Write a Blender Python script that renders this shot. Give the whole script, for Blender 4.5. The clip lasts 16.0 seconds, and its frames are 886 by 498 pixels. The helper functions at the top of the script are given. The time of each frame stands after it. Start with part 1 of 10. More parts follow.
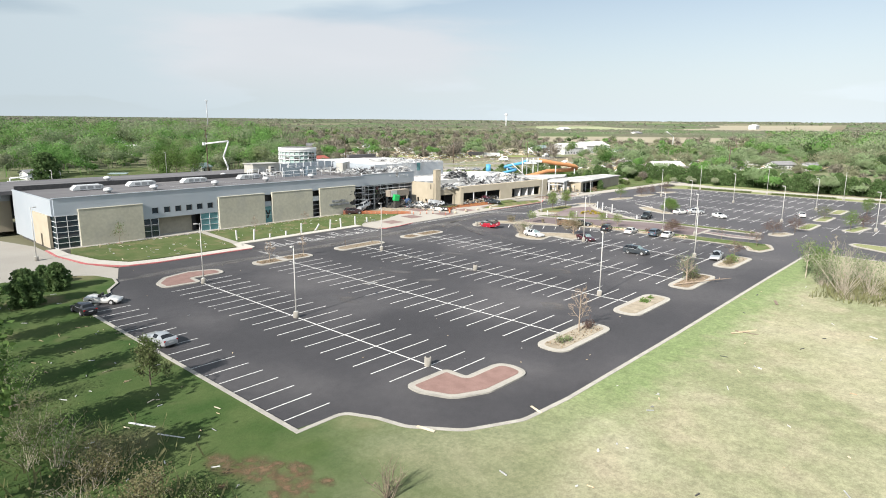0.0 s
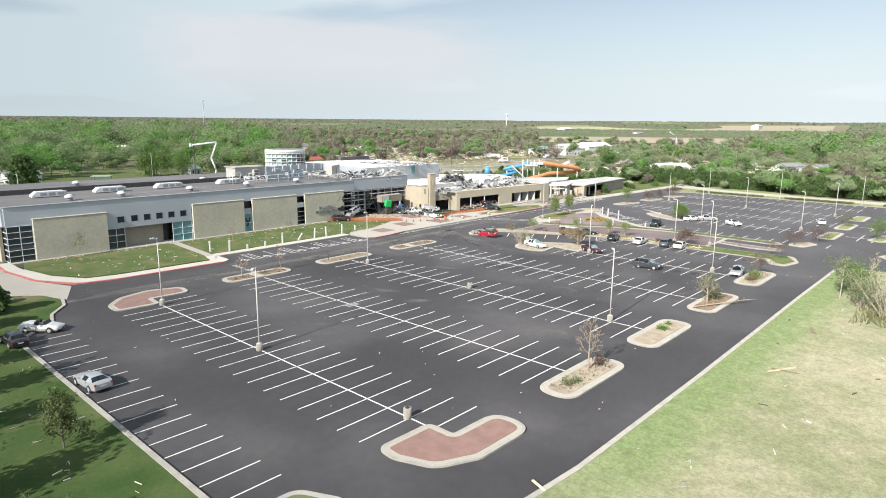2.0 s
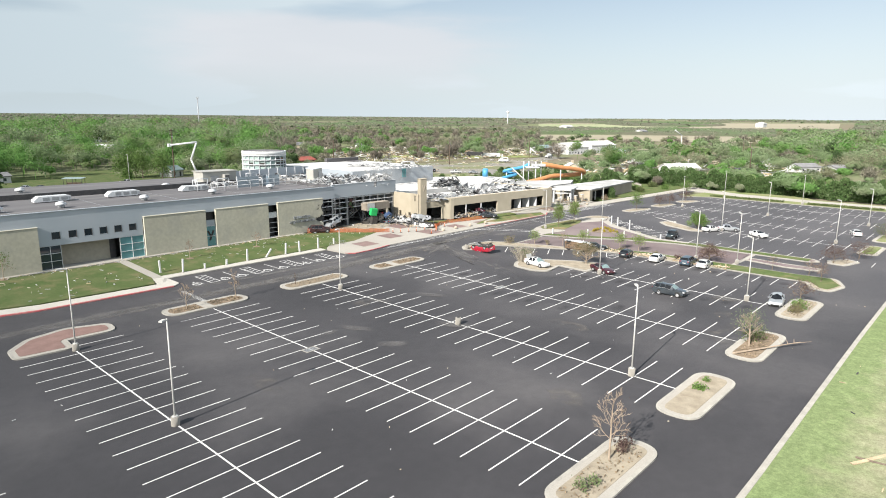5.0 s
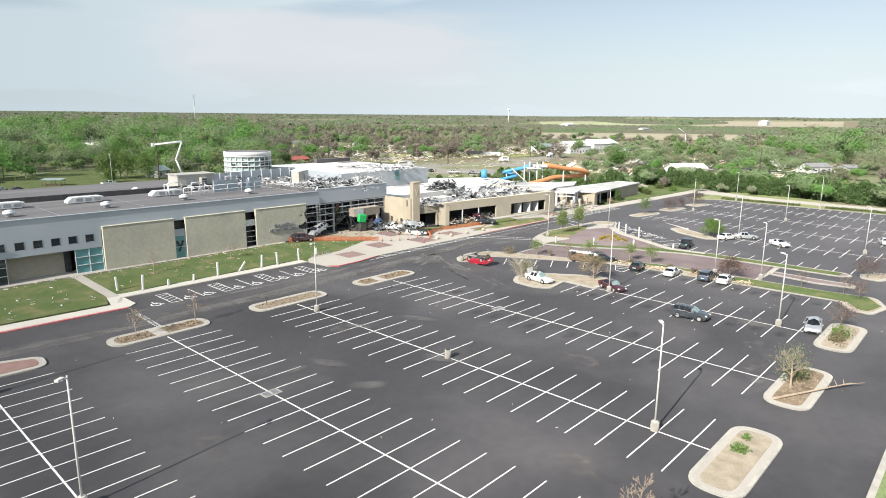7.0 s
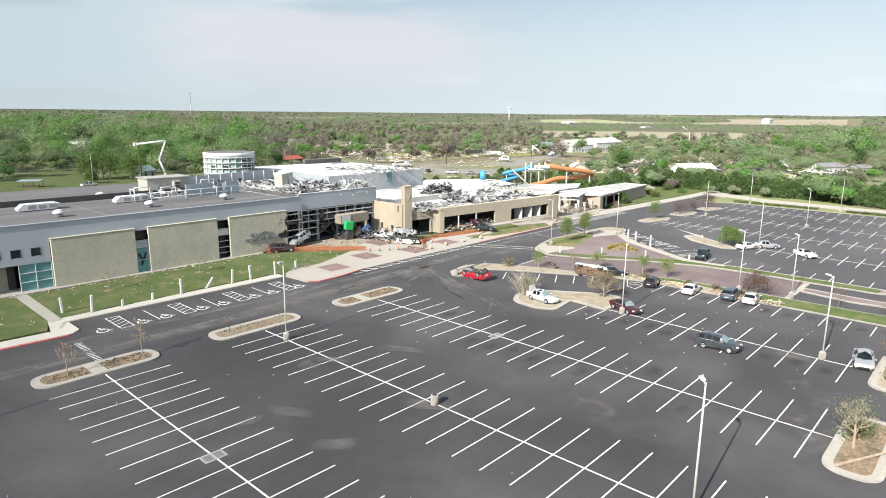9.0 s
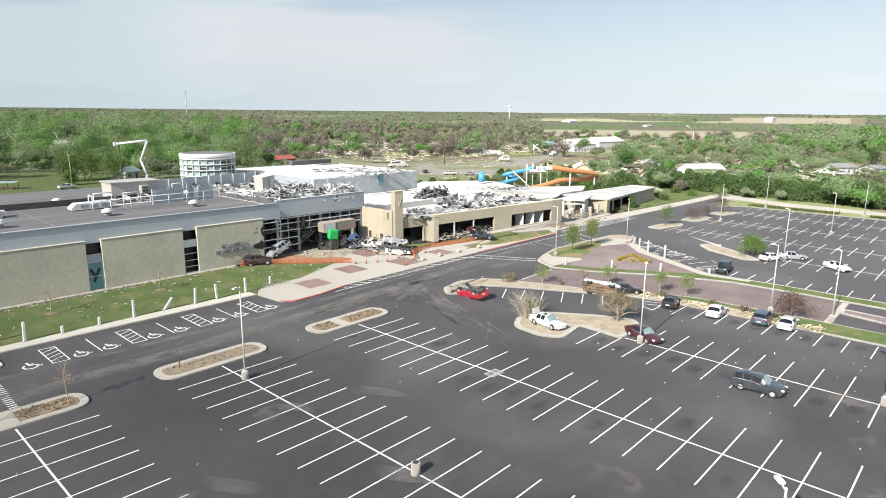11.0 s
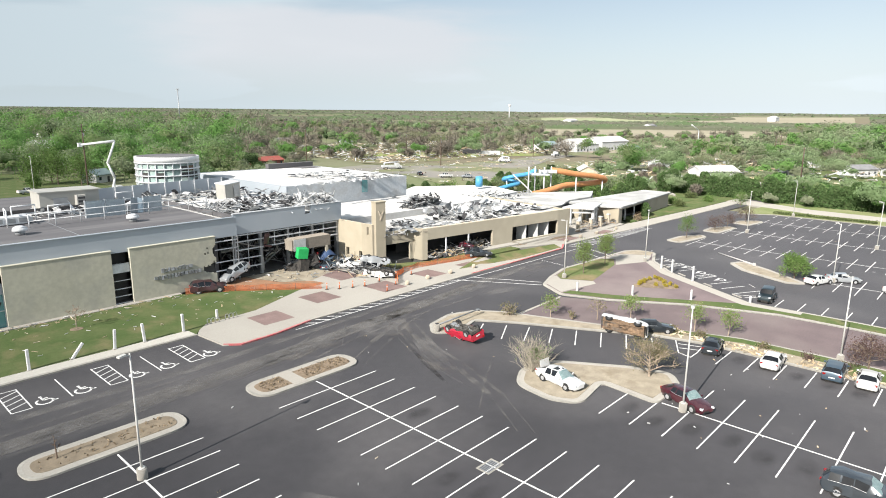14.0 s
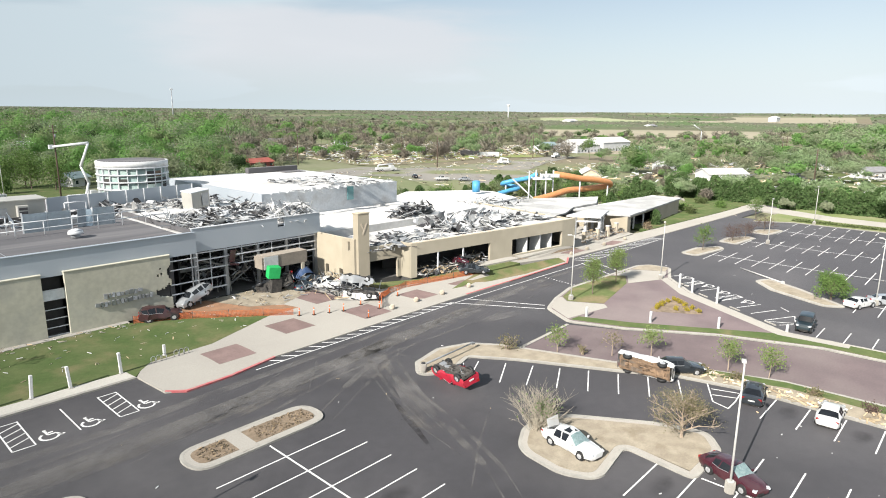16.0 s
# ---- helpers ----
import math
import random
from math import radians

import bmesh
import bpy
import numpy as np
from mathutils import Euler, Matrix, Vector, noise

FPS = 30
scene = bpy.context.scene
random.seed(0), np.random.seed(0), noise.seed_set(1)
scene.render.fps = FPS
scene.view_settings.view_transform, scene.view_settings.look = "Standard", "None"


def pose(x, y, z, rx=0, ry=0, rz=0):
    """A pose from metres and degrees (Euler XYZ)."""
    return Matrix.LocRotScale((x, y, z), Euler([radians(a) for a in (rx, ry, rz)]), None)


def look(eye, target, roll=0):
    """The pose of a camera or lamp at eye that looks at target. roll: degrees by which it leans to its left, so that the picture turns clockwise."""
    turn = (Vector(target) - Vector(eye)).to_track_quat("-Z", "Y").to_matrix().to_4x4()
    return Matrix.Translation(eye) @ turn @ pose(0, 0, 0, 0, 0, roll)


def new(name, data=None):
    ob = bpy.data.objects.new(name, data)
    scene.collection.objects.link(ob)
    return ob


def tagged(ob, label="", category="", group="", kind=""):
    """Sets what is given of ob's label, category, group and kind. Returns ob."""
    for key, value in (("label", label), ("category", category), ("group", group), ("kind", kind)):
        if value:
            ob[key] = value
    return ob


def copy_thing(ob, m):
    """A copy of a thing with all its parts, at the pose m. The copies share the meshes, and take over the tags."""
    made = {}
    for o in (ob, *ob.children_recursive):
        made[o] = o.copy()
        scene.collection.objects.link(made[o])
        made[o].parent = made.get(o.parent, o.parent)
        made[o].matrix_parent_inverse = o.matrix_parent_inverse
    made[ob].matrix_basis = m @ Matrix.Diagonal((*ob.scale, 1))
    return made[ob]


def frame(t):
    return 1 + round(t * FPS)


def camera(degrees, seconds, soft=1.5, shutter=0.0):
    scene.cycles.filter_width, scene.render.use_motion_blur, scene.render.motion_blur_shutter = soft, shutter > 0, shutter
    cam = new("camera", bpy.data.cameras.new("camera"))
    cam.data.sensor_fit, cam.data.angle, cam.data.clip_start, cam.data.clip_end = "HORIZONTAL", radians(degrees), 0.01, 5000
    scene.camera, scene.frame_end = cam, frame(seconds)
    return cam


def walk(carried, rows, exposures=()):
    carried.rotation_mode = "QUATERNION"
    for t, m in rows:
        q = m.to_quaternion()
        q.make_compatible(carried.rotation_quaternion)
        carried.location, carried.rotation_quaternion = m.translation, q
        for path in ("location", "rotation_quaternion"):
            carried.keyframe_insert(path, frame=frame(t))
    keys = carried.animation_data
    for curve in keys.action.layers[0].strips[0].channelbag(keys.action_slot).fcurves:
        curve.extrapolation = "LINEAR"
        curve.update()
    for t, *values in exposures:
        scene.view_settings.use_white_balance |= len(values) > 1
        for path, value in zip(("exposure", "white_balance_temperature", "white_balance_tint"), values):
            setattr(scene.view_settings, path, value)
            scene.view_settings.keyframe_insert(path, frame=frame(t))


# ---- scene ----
cam = camera(71.3, 16.0, soft=1.0)
PATH = [
    (0, pose(-28.676, -19.988, 24.276, 78.534, -0.431, -47.652)),
    (1, pose(-24.069, -16.783, 24.341, 78.555, -0.436, -47.625)),
    (2, pose(-19.455, -13.606, 24.476, 78.531, -0.441, -47.592)),
    (3, pose(-14.836, -10.439, 24.649, 78.472, -0.446, -47.554)),
    (4, pose(-10.216, -7.264, 24.833, 78.390, -0.450, -47.514)),
    (5, pose(-5.595, -4.069, 25.009, 78.295, -0.455, -47.473)),
    (6, pose(-0.976, -0.841, 25.157, 78.193, -0.460, -47.432)),
    (7, pose(3.643, 2.427, 25.268, 78.093, -0.465, -47.393)),
    (8, pose(8.262, 5.742, 25.334, 77.999, -0.470, -47.359)),
    (9, pose(12.881, 9.105, 25.352, 77.916, -0.474, -47.330)),
    (10, pose(17.502, 12.516, 25.327, 77.847, -0.479, -47.308)),
    (11, pose(22.129, 15.973, 25.267, 77.794, -0.484, -47.296)),
    (12, pose(26.763, 19.470, 25.183, 77.757, -0.489, -47.293)),
    (13, pose(31.409, 22.997, 25.093, 77.735, -0.493, -47.304)),
    (14, pose(36.071, 26.544, 25.022, 77.726, -0.498, -47.328)),
    (15, pose(40.755, 30.097, 24.994, 77.728, -0.503, -47.368)),
    (16, pose(45.466, 33.638, 25.045, 77.735, -0.508, -47.425)),
]
walk(cam, PATH)

# ---- sky and sun: late afternoon, the sun low in the west (-x) ----
SUN_DIR = Vector((-1.0, -0.115, 0.0)).normalized()
SUN_ELEV = radians(31)
world = bpy.data.worlds.new("world")
scene.world = world
world.use_nodes = True
wn, wl = world.node_tree.nodes, world.node_tree.links
wn.clear()
sky = wn.new("ShaderNodeTexSky")
sky.sky_type = "NISHITA"
sky.sun_disc = False
sky.sun_elevation = SUN_ELEV
sky.sun_rotation = math.atan2(SUN_DIR.x, SUN_DIR.y)
sky.altitude = 400
sky.air_density, sky.dust_density, sky.ozone_density = 1.0, 2.2, 1.0
coord = wn.new("ShaderNodeTexCoord")
split = wn.new("ShaderNodeSeparateXYZ")
wl.new(coord.outputs["Generated"], split.inputs[0])
stretch = wn.new("ShaderNodeMapping")
stretch.inputs["Scale"].default_value = (1.0, 1.0, 5.5)
wl.new(coord.outputs["Generated"], stretch.inputs[0])
cloud = wn.new("ShaderNodeTexNoise")
cloud.inputs["Scale"].default_value = 1.35
cloud.inputs["Detail"].default_value = 5.0
cloud.inputs["Roughness"].default_value = 0.5
wl.new(stretch.outputs[0], cloud.inputs[0])
cover = wn.new("ShaderNodeMapRange")
cover.inputs["From Min"].default_value, cover.inputs["From Max"].default_value = 0.46, 0.60
cover.inputs["To Min"].default_value, cover.inputs["To Max"].default_value = 0.2, 0.95
wl.new(cloud.outputs[0], cover.inputs[0])
haze = wn.new("ShaderNodeMapRange")
haze.inputs["From Min"].default_value, haze.inputs["From Max"].default_value = 0.0, 0.32
haze.inputs["To Min"].default_value, haze.inputs["To Max"].default_value = 0.96, 0.0
wl.new(split.outputs["Z"], haze.inputs[0])
veil = wn.new("ShaderNodeMath")
veil.operation = "MAXIMUM"
wl.new(cover.outputs[0], veil.inputs[0])
wl.new(haze.outputs[0], veil.inputs[1])
dim = wn.new("ShaderNodeMix")
dim.data_type = "RGBA"
dim.blend_type = "MULTIPLY"
dim.inputs[0].default_value = 1.0
dim.inputs[7].default_value = (0.085, 0.085, 0.085, 1)
wl.new(sky.outputs[0], dim.inputs[6])
blend = wn.new("ShaderNodeMix")
blend.data_type = "RGBA"
side = wn.new("ShaderNodeVectorMath")
side.operation = "DOT_PRODUCT"
side.inputs[1].default_value = (0.75, -0.66, 0.0)
wl.new(coord.outputs["Generated"], side.inputs[0])
bright = wn.new("ShaderNodeMapRange")
bright.inputs["From Min"].default_value, bright.inputs["From Max"].default_value = -0.55, 0.6
wl.new(side.outputs["Value"], bright.inputs[0])
thin = wn.new("ShaderNodeMix")
thin.data_type = "RGBA"
thin.inputs[6].default_value = (0.435, 0.508, 0.552, 1)
thin.inputs[7].default_value = (0.62, 0.69, 0.728, 1)
wl.new(bright.outputs[0], thin.inputs[0])
wl.new(thin.outputs[2], blend.inputs[7])
wl.new(veil.outputs[0], blend.inputs[0])
wl.new(dim.outputs[2], blend.inputs[6])
# a soft pale cloud bank with a ragged upper edge


def sky_range(src, lo, hi):
    r = wn.new("ShaderNodeMapRange")
    r.interpolation_type = "SMOOTHSTEP"
    r.inputs["From Min"].default_value, r.inputs["From Max"].default_value = lo, hi
    wl.new(src, r.inputs[0])
    return r.outputs[0]


def sky_math(kind, a, b):
    m = wn.new("ShaderNodeMath")
    m.operation = kind
    for sock, v in zip(m.inputs, (a, b)):
        if isinstance(v, (int, float)):
            sock.default_value = v
        else:
            wl.new(v, sock)
    return m.outputs[0]


ragged = wn.new("ShaderNodeTexNoise")
ragged.inputs["Scale"].default_value = 7.0
ragged.inputs["Detail"].default_value = 4.0
wl.new(stretch.outputs[0], ragged.inputs[0])
wobble = sky_math("SUBTRACT", ragged.outputs[0], 0.5)
height = sky_math("ADD", split.outputs["Z"], sky_math("MULTIPLY", wobble, 0.035))
across = sky_math("ADD", side.outputs["Value"], sky_math("MULTIPLY", wobble, 0.22))
bank = sky_math("MULTIPLY", sky_range(height, 0.164, 0.138), sky_math("MULTIPLY", sky_range(across, -0.36, -0.20), sky_range(across, 0.26, 0.06)))
bank = sky_math("MULTIPLY", bank, sky_range(split.outputs["Z"], 0.015, 0.10))
pile = wn.new("ShaderNodeMix")
pile.data_type = "RGBA"
wl.new(sky_math("MULTIPLY", bank, 0.8), pile.inputs[0])
wl.new(blend.outputs[2], pile.inputs[6])
pile.inputs[7].default_value = (0.56, 0.575, 0.605, 1)
back = wn.new("ShaderNodeBackground")
back.inputs["Strength"].default_value = 1.0
wl.new(pile.outputs[2], back.inputs[0])
wout = wn.new("ShaderNodeOutputWorld")
wl.new(back.outputs[0], wout.inputs[0])

sun = new("sun", bpy.data.lights.new("sun", "SUN"))
sun.data.energy = 5.0
sun.data.angle = radians(0.6)
sun.data.color = (1.0, 0.955, 0.885)
to_sun = Vector((SUN_DIR.x * math.cos(SUN_ELEV), SUN_DIR.y * math.cos(SUN_ELEV), math.sin(SUN_ELEV)))
sun.matrix_world = look((0, 0, 200), Vector((0, 0, 200)) - to_sun)
scene.view_settings.exposure = 0.45

# ---- materials ----
def mat(name, a, b=None, scale=1.0, fine=0.0, rough=0.8, metal=0.0, bump=0.0, bump_scale=None, island=0.0, obj=0.0, stretch=(1, 1, 1), detail=4.0, spec=0.5, transmission=0.0, sharp=(0.35, 0.65), c=None, c_scale=0.1, c_range=(0.5, 0.7), through_light=0.0):
    """A surface of two colours mixed by noise in world metres, with a finer grain, an optional third colour in large patches, and relief."""
    m = bpy.data.materials.new(name)
    m.use_nodes = True
    n, l = m.node_tree.nodes, m.node_tree.links
    p = n["Principled BSDF"]
    p.inputs["Roughness"].default_value = rough
    p.inputs["Metallic"].default_value = metal
    p.inputs["Diffuse Roughness"].default_value = 1.0 if rough >= 0.8 else 0.2
    p.inputs["Specular IOR Level"].default_value = spec
    p.inputs["Transmission Weight"].default_value = transmission
    b = b or a
    geo = n.new("ShaderNodeNewGeometry")
    mp = n.new("ShaderNodeMapping")
    mp.inputs["Scale"].default_value = stretch
    l.new(geo.outputs["Position"], mp.inputs[0])

    def tex(s, d=detail):
        t = n.new("ShaderNodeTexNoise")
        t.inputs["Scale"].default_value = s
        t.inputs["Detail"].default_value = d
        l.new(mp.outputs[0], t.inputs[0])
        return t

    def ranged(src, lo, hi, to0=0.0, to1=1.0):
        r = n.new("ShaderNodeMapRange")
        for i, v in enumerate((lo, hi, to0, to1)):
            r.inputs[i + 1].default_value = v
        l.new(src, r.inputs[0])
        return r.outputs[0]

    def mix(kind, fac, x, y):
        mx = n.new("ShaderNodeMix")
        mx.data_type = "RGBA"
        mx.blend_type = kind
        for sock, v in ((mx.inputs[0], fac), (mx.inputs[6], x), (mx.inputs[7], y)):
            if isinstance(v, tuple):
                sock.default_value = (*v[:3], 1)
            elif isinstance(v, (int, float)):
                sock.default_value = v
            else:
                l.new(v, sock)
        return mx.outputs[2]

    col = mix("MIX", ranged(tex(scale).outputs[0], *sharp), tuple(a), tuple(b))
    if c:
        col = mix("MIX", ranged(tex(c_scale).outputs[0], *c_range), col, tuple(c))
    if fine:
        g = ranged(tex(fine, 2.0).outputs[0], 0.25, 0.75, 0.91, 1.09)
        comb = n.new("ShaderNodeCombineColor")
        for i in range(3):
            l.new(g, comb.inputs[i])
        col = mix("MULTIPLY", 1.0, col, comb.outputs[0])
    if island or obj:
        src = geo.outputs["Random Per Island"] if island else n.new("ShaderNodeObjectInfo").outputs["Random"]
        amt = island or obj
        g = ranged(src, 0, 1, 1 - amt, 1 + amt)
        comb = n.new("ShaderNodeCombineColor")
        for i in range(3):
            l.new(g, comb.inputs[i])
        col = mix("MULTIPLY", 1.0, col, comb.outputs[0])
    l.new(col, p.inputs["Base Color"])
    if bump:
        bp = n.new("ShaderNodeBump")
        bp.inputs["Strength"].default_value = bump
        bp.inputs["Distance"].default_value = 0.05
        l.new(tex(bump_scale or max(fine, scale), 3.0).outputs[0], bp.inputs["Height"])
        l.new(bp.outputs[0], p.inputs["Normal"])
    if through_light:
        tl = n.new("ShaderNodeBsdfTranslucent")
        l.new(col, tl.inputs[0])
        ms = n.new("ShaderNodeMixShader")
        ms.inputs[0].default_value = through_light
        l.new(p.outputs[0], ms.inputs[1])
        l.new(tl.outputs[0], ms.inputs[2])
        l.new(ms.outputs[0], n["Material Output"].inputs[0])
    return m


def lawn_blend(name, green, dry, bare, edge, hay, verge):
    """Grass that turns from green to dry across the land: edge is (a, b, c, width) of the line a x + b y = c, blurred by noise."""
    m = mat(name, green[0], green[1], scale=0.16, fine=3.4, rough=1.0, bump=0.9, bump_scale=5, c=bare, c_scale=0.09, c_range=(0.56, 0.72), spec=0.1)
    n, l = m.node_tree.nodes, m.node_tree.links
    # the dry grass is a second set of nodes in the same tree
    p2 = n.new("ShaderNodeBsdfPrincipled")
    p2.inputs["Roughness"].default_value = 1.0
    p2.inputs["Diffuse Roughness"].default_value = 1.0
    p2.inputs["Specular IOR Level"].default_value = 0.1
    geo = n.new("ShaderNodeNewGeometry")

    def tex(s, det=4.0):
        t = n.new("ShaderNodeTexNoise")
        t.inputs["Scale"].default_value = s
        t.inputs["Detail"].default_value = det
        l.new(geo.outputs["Position"], t.inputs[0])
        return t.outputs[0]

    def ranged(src, lo, hi, a=0.0, b=1.0):
        r = n.new("ShaderNodeMapRange")
        for i, v in enumerate((lo, hi, a, b)):
            r.inputs[i + 1].default_value = v
        l.new(src, r.inputs[0])
        return r.outputs[0]

    def mix(kind, fac, x, y):
        mx = n.new("ShaderNodeMix")
        mx.data_type = "RGBA"
        mx.blend_type = kind
        for sock, v in ((mx.inputs[0], fac), (mx.inputs[6], x), (mx.inputs[7], y)):
            if isinstance(v, tuple):
                sock.default_value = (*v[:3], 1)
            elif isinstance(v, (int, float)):
                sock.default_value = v
            else:
                l.new(v, sock)
        return mx.outputs[2]

    col = mix("MIX", ranged(tex(0.11), 0.35, 0.65), dry[0], dry[1])
    col = mix("MIX", ranged(tex(0.045), 0.45, 0.62), col, dry[2])
    col = mix("MIX", ranged(tex(0.16), 0.48, 0.78), col, hay)
    # a greener strip where the verge is watered along the kerb
    sep = n.new("ShaderNodeSeparateXYZ")
    l.new(geo.outputs["Position"], sep.inputs[0])
    shore = n.new("ShaderNodeMath")
    shore.operation = "ADD"
    l.new(sep.outputs["Y"], shore.inputs[0])
    l.new(ranged(tex(0.5, 5.0), 0, 1, -3.5, 3.5), shore.inputs[1])
    along = n.new("ShaderNodeMath")
    along.operation = "MULTIPLY"
    l.new(ranged(shore.outputs[0], -1.0, 4.0, 0.0, 0.9), along.inputs[0])
    l.new(ranged(sep.outputs["X"], 4.0, 22.0), along.inputs[1])
    col = mix("MIX", along.outputs[0], col, verge)
    for grain, lo, hi in ((0.8, 0.84, 1.16), (3.2, 0.82, 1.18), (9.0, 0.8, 1.2)):
        g = ranged(tex(grain, 3.0), 0.25, 0.75, lo, hi)
        comb = n.new("ShaderNodeCombineColor")
        for i in range(3):
            l.new(g, comb.inputs[i])
        col = mix("MULTIPLY", 1.0, col, comb.outputs[0])
    l.new(col, p2.inputs["Base Color"])
    dot = n.new("ShaderNodeVectorMath")
    dot.operation = "DOT_PRODUCT"
    dot.inputs[1].default_value = (edge[0], edge[1], 0)
    l.new(geo.outputs["Position"], dot.inputs[0])
    add = n.new("ShaderNodeMath")
    add.operation = "ADD"
    l.new(dot.outputs["Value"], add.inputs[0])
    l.new(ranged(tex(0.07), 0, 1, -edge[3] * 1.6, edge[3] * 1.6), add.inputs[1])
    ms = n.new("ShaderNodeMixShader")
    l.new(ranged(add.outputs[0], edge[2] - edge[3], edge[2] + edge[3]), ms.inputs[0])
    l.new(n["Principled BSDF"].outputs[0], ms.inputs[1])
    l.new(p2.outputs[0], ms.inputs[2])
    l.new(ms.outputs[0], n["Material Output"].inputs[0])
    return m


def node_of(m, kind):
    return [x for x in m.node_tree.nodes if x.bl_idname == kind]


def paint(name, rgb, rough=0.25, metal=0.0):
    """Car paint with a clear coat and a thin film of dust."""
    m = mat(name, rgb, tuple(0.93 * v + 0.07 * d for v, d in zip(rgb, (0.3, 0.27, 0.22))), scale=0.9, rough=rough, metal=metal, spec=0.5)
    m.node_tree.nodes["Principled BSDF"].inputs["Coat Weight"].default_value = 0.6
    return m


ASPHALT = mat("asphalt", (0.037, 0.0355, 0.0385), (0.056, 0.0535, 0.0575), scale=0.05, fine=1.1, rough=0.72, bump=0.4, bump_scale=24, c=(0.092, 0.0875, 0.090), c_scale=0.055, c_range=(0.48, 0.74), spec=0.5, detail=8.0)


def weathered(m, colour, x0, x1, most):
    """Paler asphalt towards the drive, ragged border: part age, part backscattered light in colour."""
    n, l = m.node_tree.nodes, m.node_tree.links
    base = n["Principled BSDF"].inputs["Base Color"]
    src = base.links[0].from_socket
    geo = n.new("ShaderNodeNewGeometry")
    sep = n.new("ShaderNodeSeparateXYZ")
    l.new(geo.outputs["Position"], sep.inputs[0])
    t = n.new("ShaderNodeTexNoise")
    t.inputs["Scale"].default_value = 0.06
    t.inputs["Detail"].default_value = 5.0
    l.new(geo.outputs["Position"], t.inputs[0])
    add = n.new("ShaderNodeMath")
    add.operation = "MULTIPLY_ADD"
    add.inputs[1].default_value = 60.0
    l.new(t.outputs[0], add.inputs[0])
    l.new(sep.outputs["X"], add.inputs[2])
    r = n.new("ShaderNodeMapRange")
    for i, v in enumerate((x0 + 30, x1 + 30, 0.0, most)):
        r.inputs[i + 1].default_value = v
    l.new(add.outputs[0], r.inputs[0])
    mx = n.new("ShaderNodeMix")
    mx.data_type = "RGBA"
    l.new(r.outputs[0], mx.inputs[0])
    l.new(src, mx.inputs[6])
    mx.inputs[7].default_value = (*colour, 1)
    l.new(mx.outputs[2], base)


# wear plus the sun's backscatter, both put into the eastern asphalt's colour
weathered(ASPHALT, (0.090, 0.087, 0.093), 70, 128, 0.42)
node_of(ASPHALT, "ShaderNodeBsdfPrincipled")[0].inputs["Diffuse Roughness"].default_value = 1.0
ROADDUST = mat("old_asphalt", (0.150, 0.145, 0.142), (0.185, 0.178, 0.173), scale=0.35, fine=4.0, rough=0.95, bump=0.2, bump_scale=25, stretch=(0.12, 1.3, 1), spec=0.2)
LINE = mat("road_paint", (0.68, 0.68, 0.665), (0.50, 0.495, 0.485), scale=2.2, fine=6.0, rough=0.8, sharp=(0.5, 0.8))
CONCRETE = mat("concrete", (0.345, 0.325, 0.29), (0.32, 0.30, 0.268), scale=0.15, fine=9.0, rough=0.9, bump=0.15, bump_scale=12)
PALEWALK = mat("pale_footpath", (0.46, 0.44, 0.395), (0.42, 0.40, 0.36), scale=0.3, fine=5.0, rough=0.9)
KERB = mat("kerb_concrete", (0.35, 0.335, 0.30), (0.28, 0.268, 0.242), scale=0.8, fine=6.0, rough=0.9, obj=0.08)
REDKERB = mat("red_kerb_paint", (0.44, 0.095, 0.105), (0.40, 0.18, 0.17), scale=1.5, fine=6.0, rough=0.8)
GRASS_W = lawn_blend("lawn_west", ((0.043, 0.080, 0.024), (0.082, 0.112, 0.042)), ((0.240, 0.238, 0.150), (0.285, 0.275, 0.192), (0.195, 0.208, 0.122)), (0.185, 0.160, 0.095), (0.62, -0.78, -6.5, 12.0), (0.30, 0.27, 0.195), (0.150, 0.200, 0.088))
GRASS_S = mat("lawn_dry_strip", (0.215, 0.23, 0.10), (0.265, 0.265, 0.14), scale=0.11, fine=2.2, rough=1.0, bump=0.4, bump_scale=5, c=(0.17, 0.235, 0.065), c_scale=0.05, c_range=(0.48, 0.66), spec=0.1)
GRASS_V = mat("lawn_verge", (0.165, 0.19, 0.085), (0.22, 0.225, 0.125), scale=0.11, fine=2.2, rough=1.0, bump=0.4, bump_scale=5, c=(0.125, 0.17, 0.058), c_scale=0.05, c_range=(0.48, 0.66), spec=0.1)
GRASS_B = mat("lawn_front", (0.072, 0.106, 0.038), (0.104, 0.126, 0.054), scale=0.3, fine=2.5, rough=1.0, bump=0.8, bump_scale=6, c=(0.155, 0.145, 0.075), c_scale=0.35, c_range=(0.52, 0.72), spec=0.1)
FAR_GRASS = mat("meadow", (0.135, 0.160, 0.080), (0.175, 0.18, 0.115), scale=0.02, fine=0.3, rough=1.0, c=(0.165, 0.145, 0.105), c_scale=0.006, c_range=(0.45, 0.6), spec=0.1)
GRAVEL = mat("gravel_mulch", (0.32, 0.28, 0.215), (0.245, 0.21, 0.16), scale=0.9, fine=7.0, rough=0.95, bump=0.8, bump_scale=9, c=(0.20, 0.165, 0.115), c_scale=0.5, c_range=(0.55, 0.75))
TANMULCH = mat("tan_mulch", (0.235, 0.19, 0.135), (0.185, 0.15, 0.108), scale=1.4, fine=7.0, rough=0.95, bump=0.8, bump_scale=9, c=(0.14, 0.115, 0.08), c_scale=0.6, c_range=(0.54, 0.72))
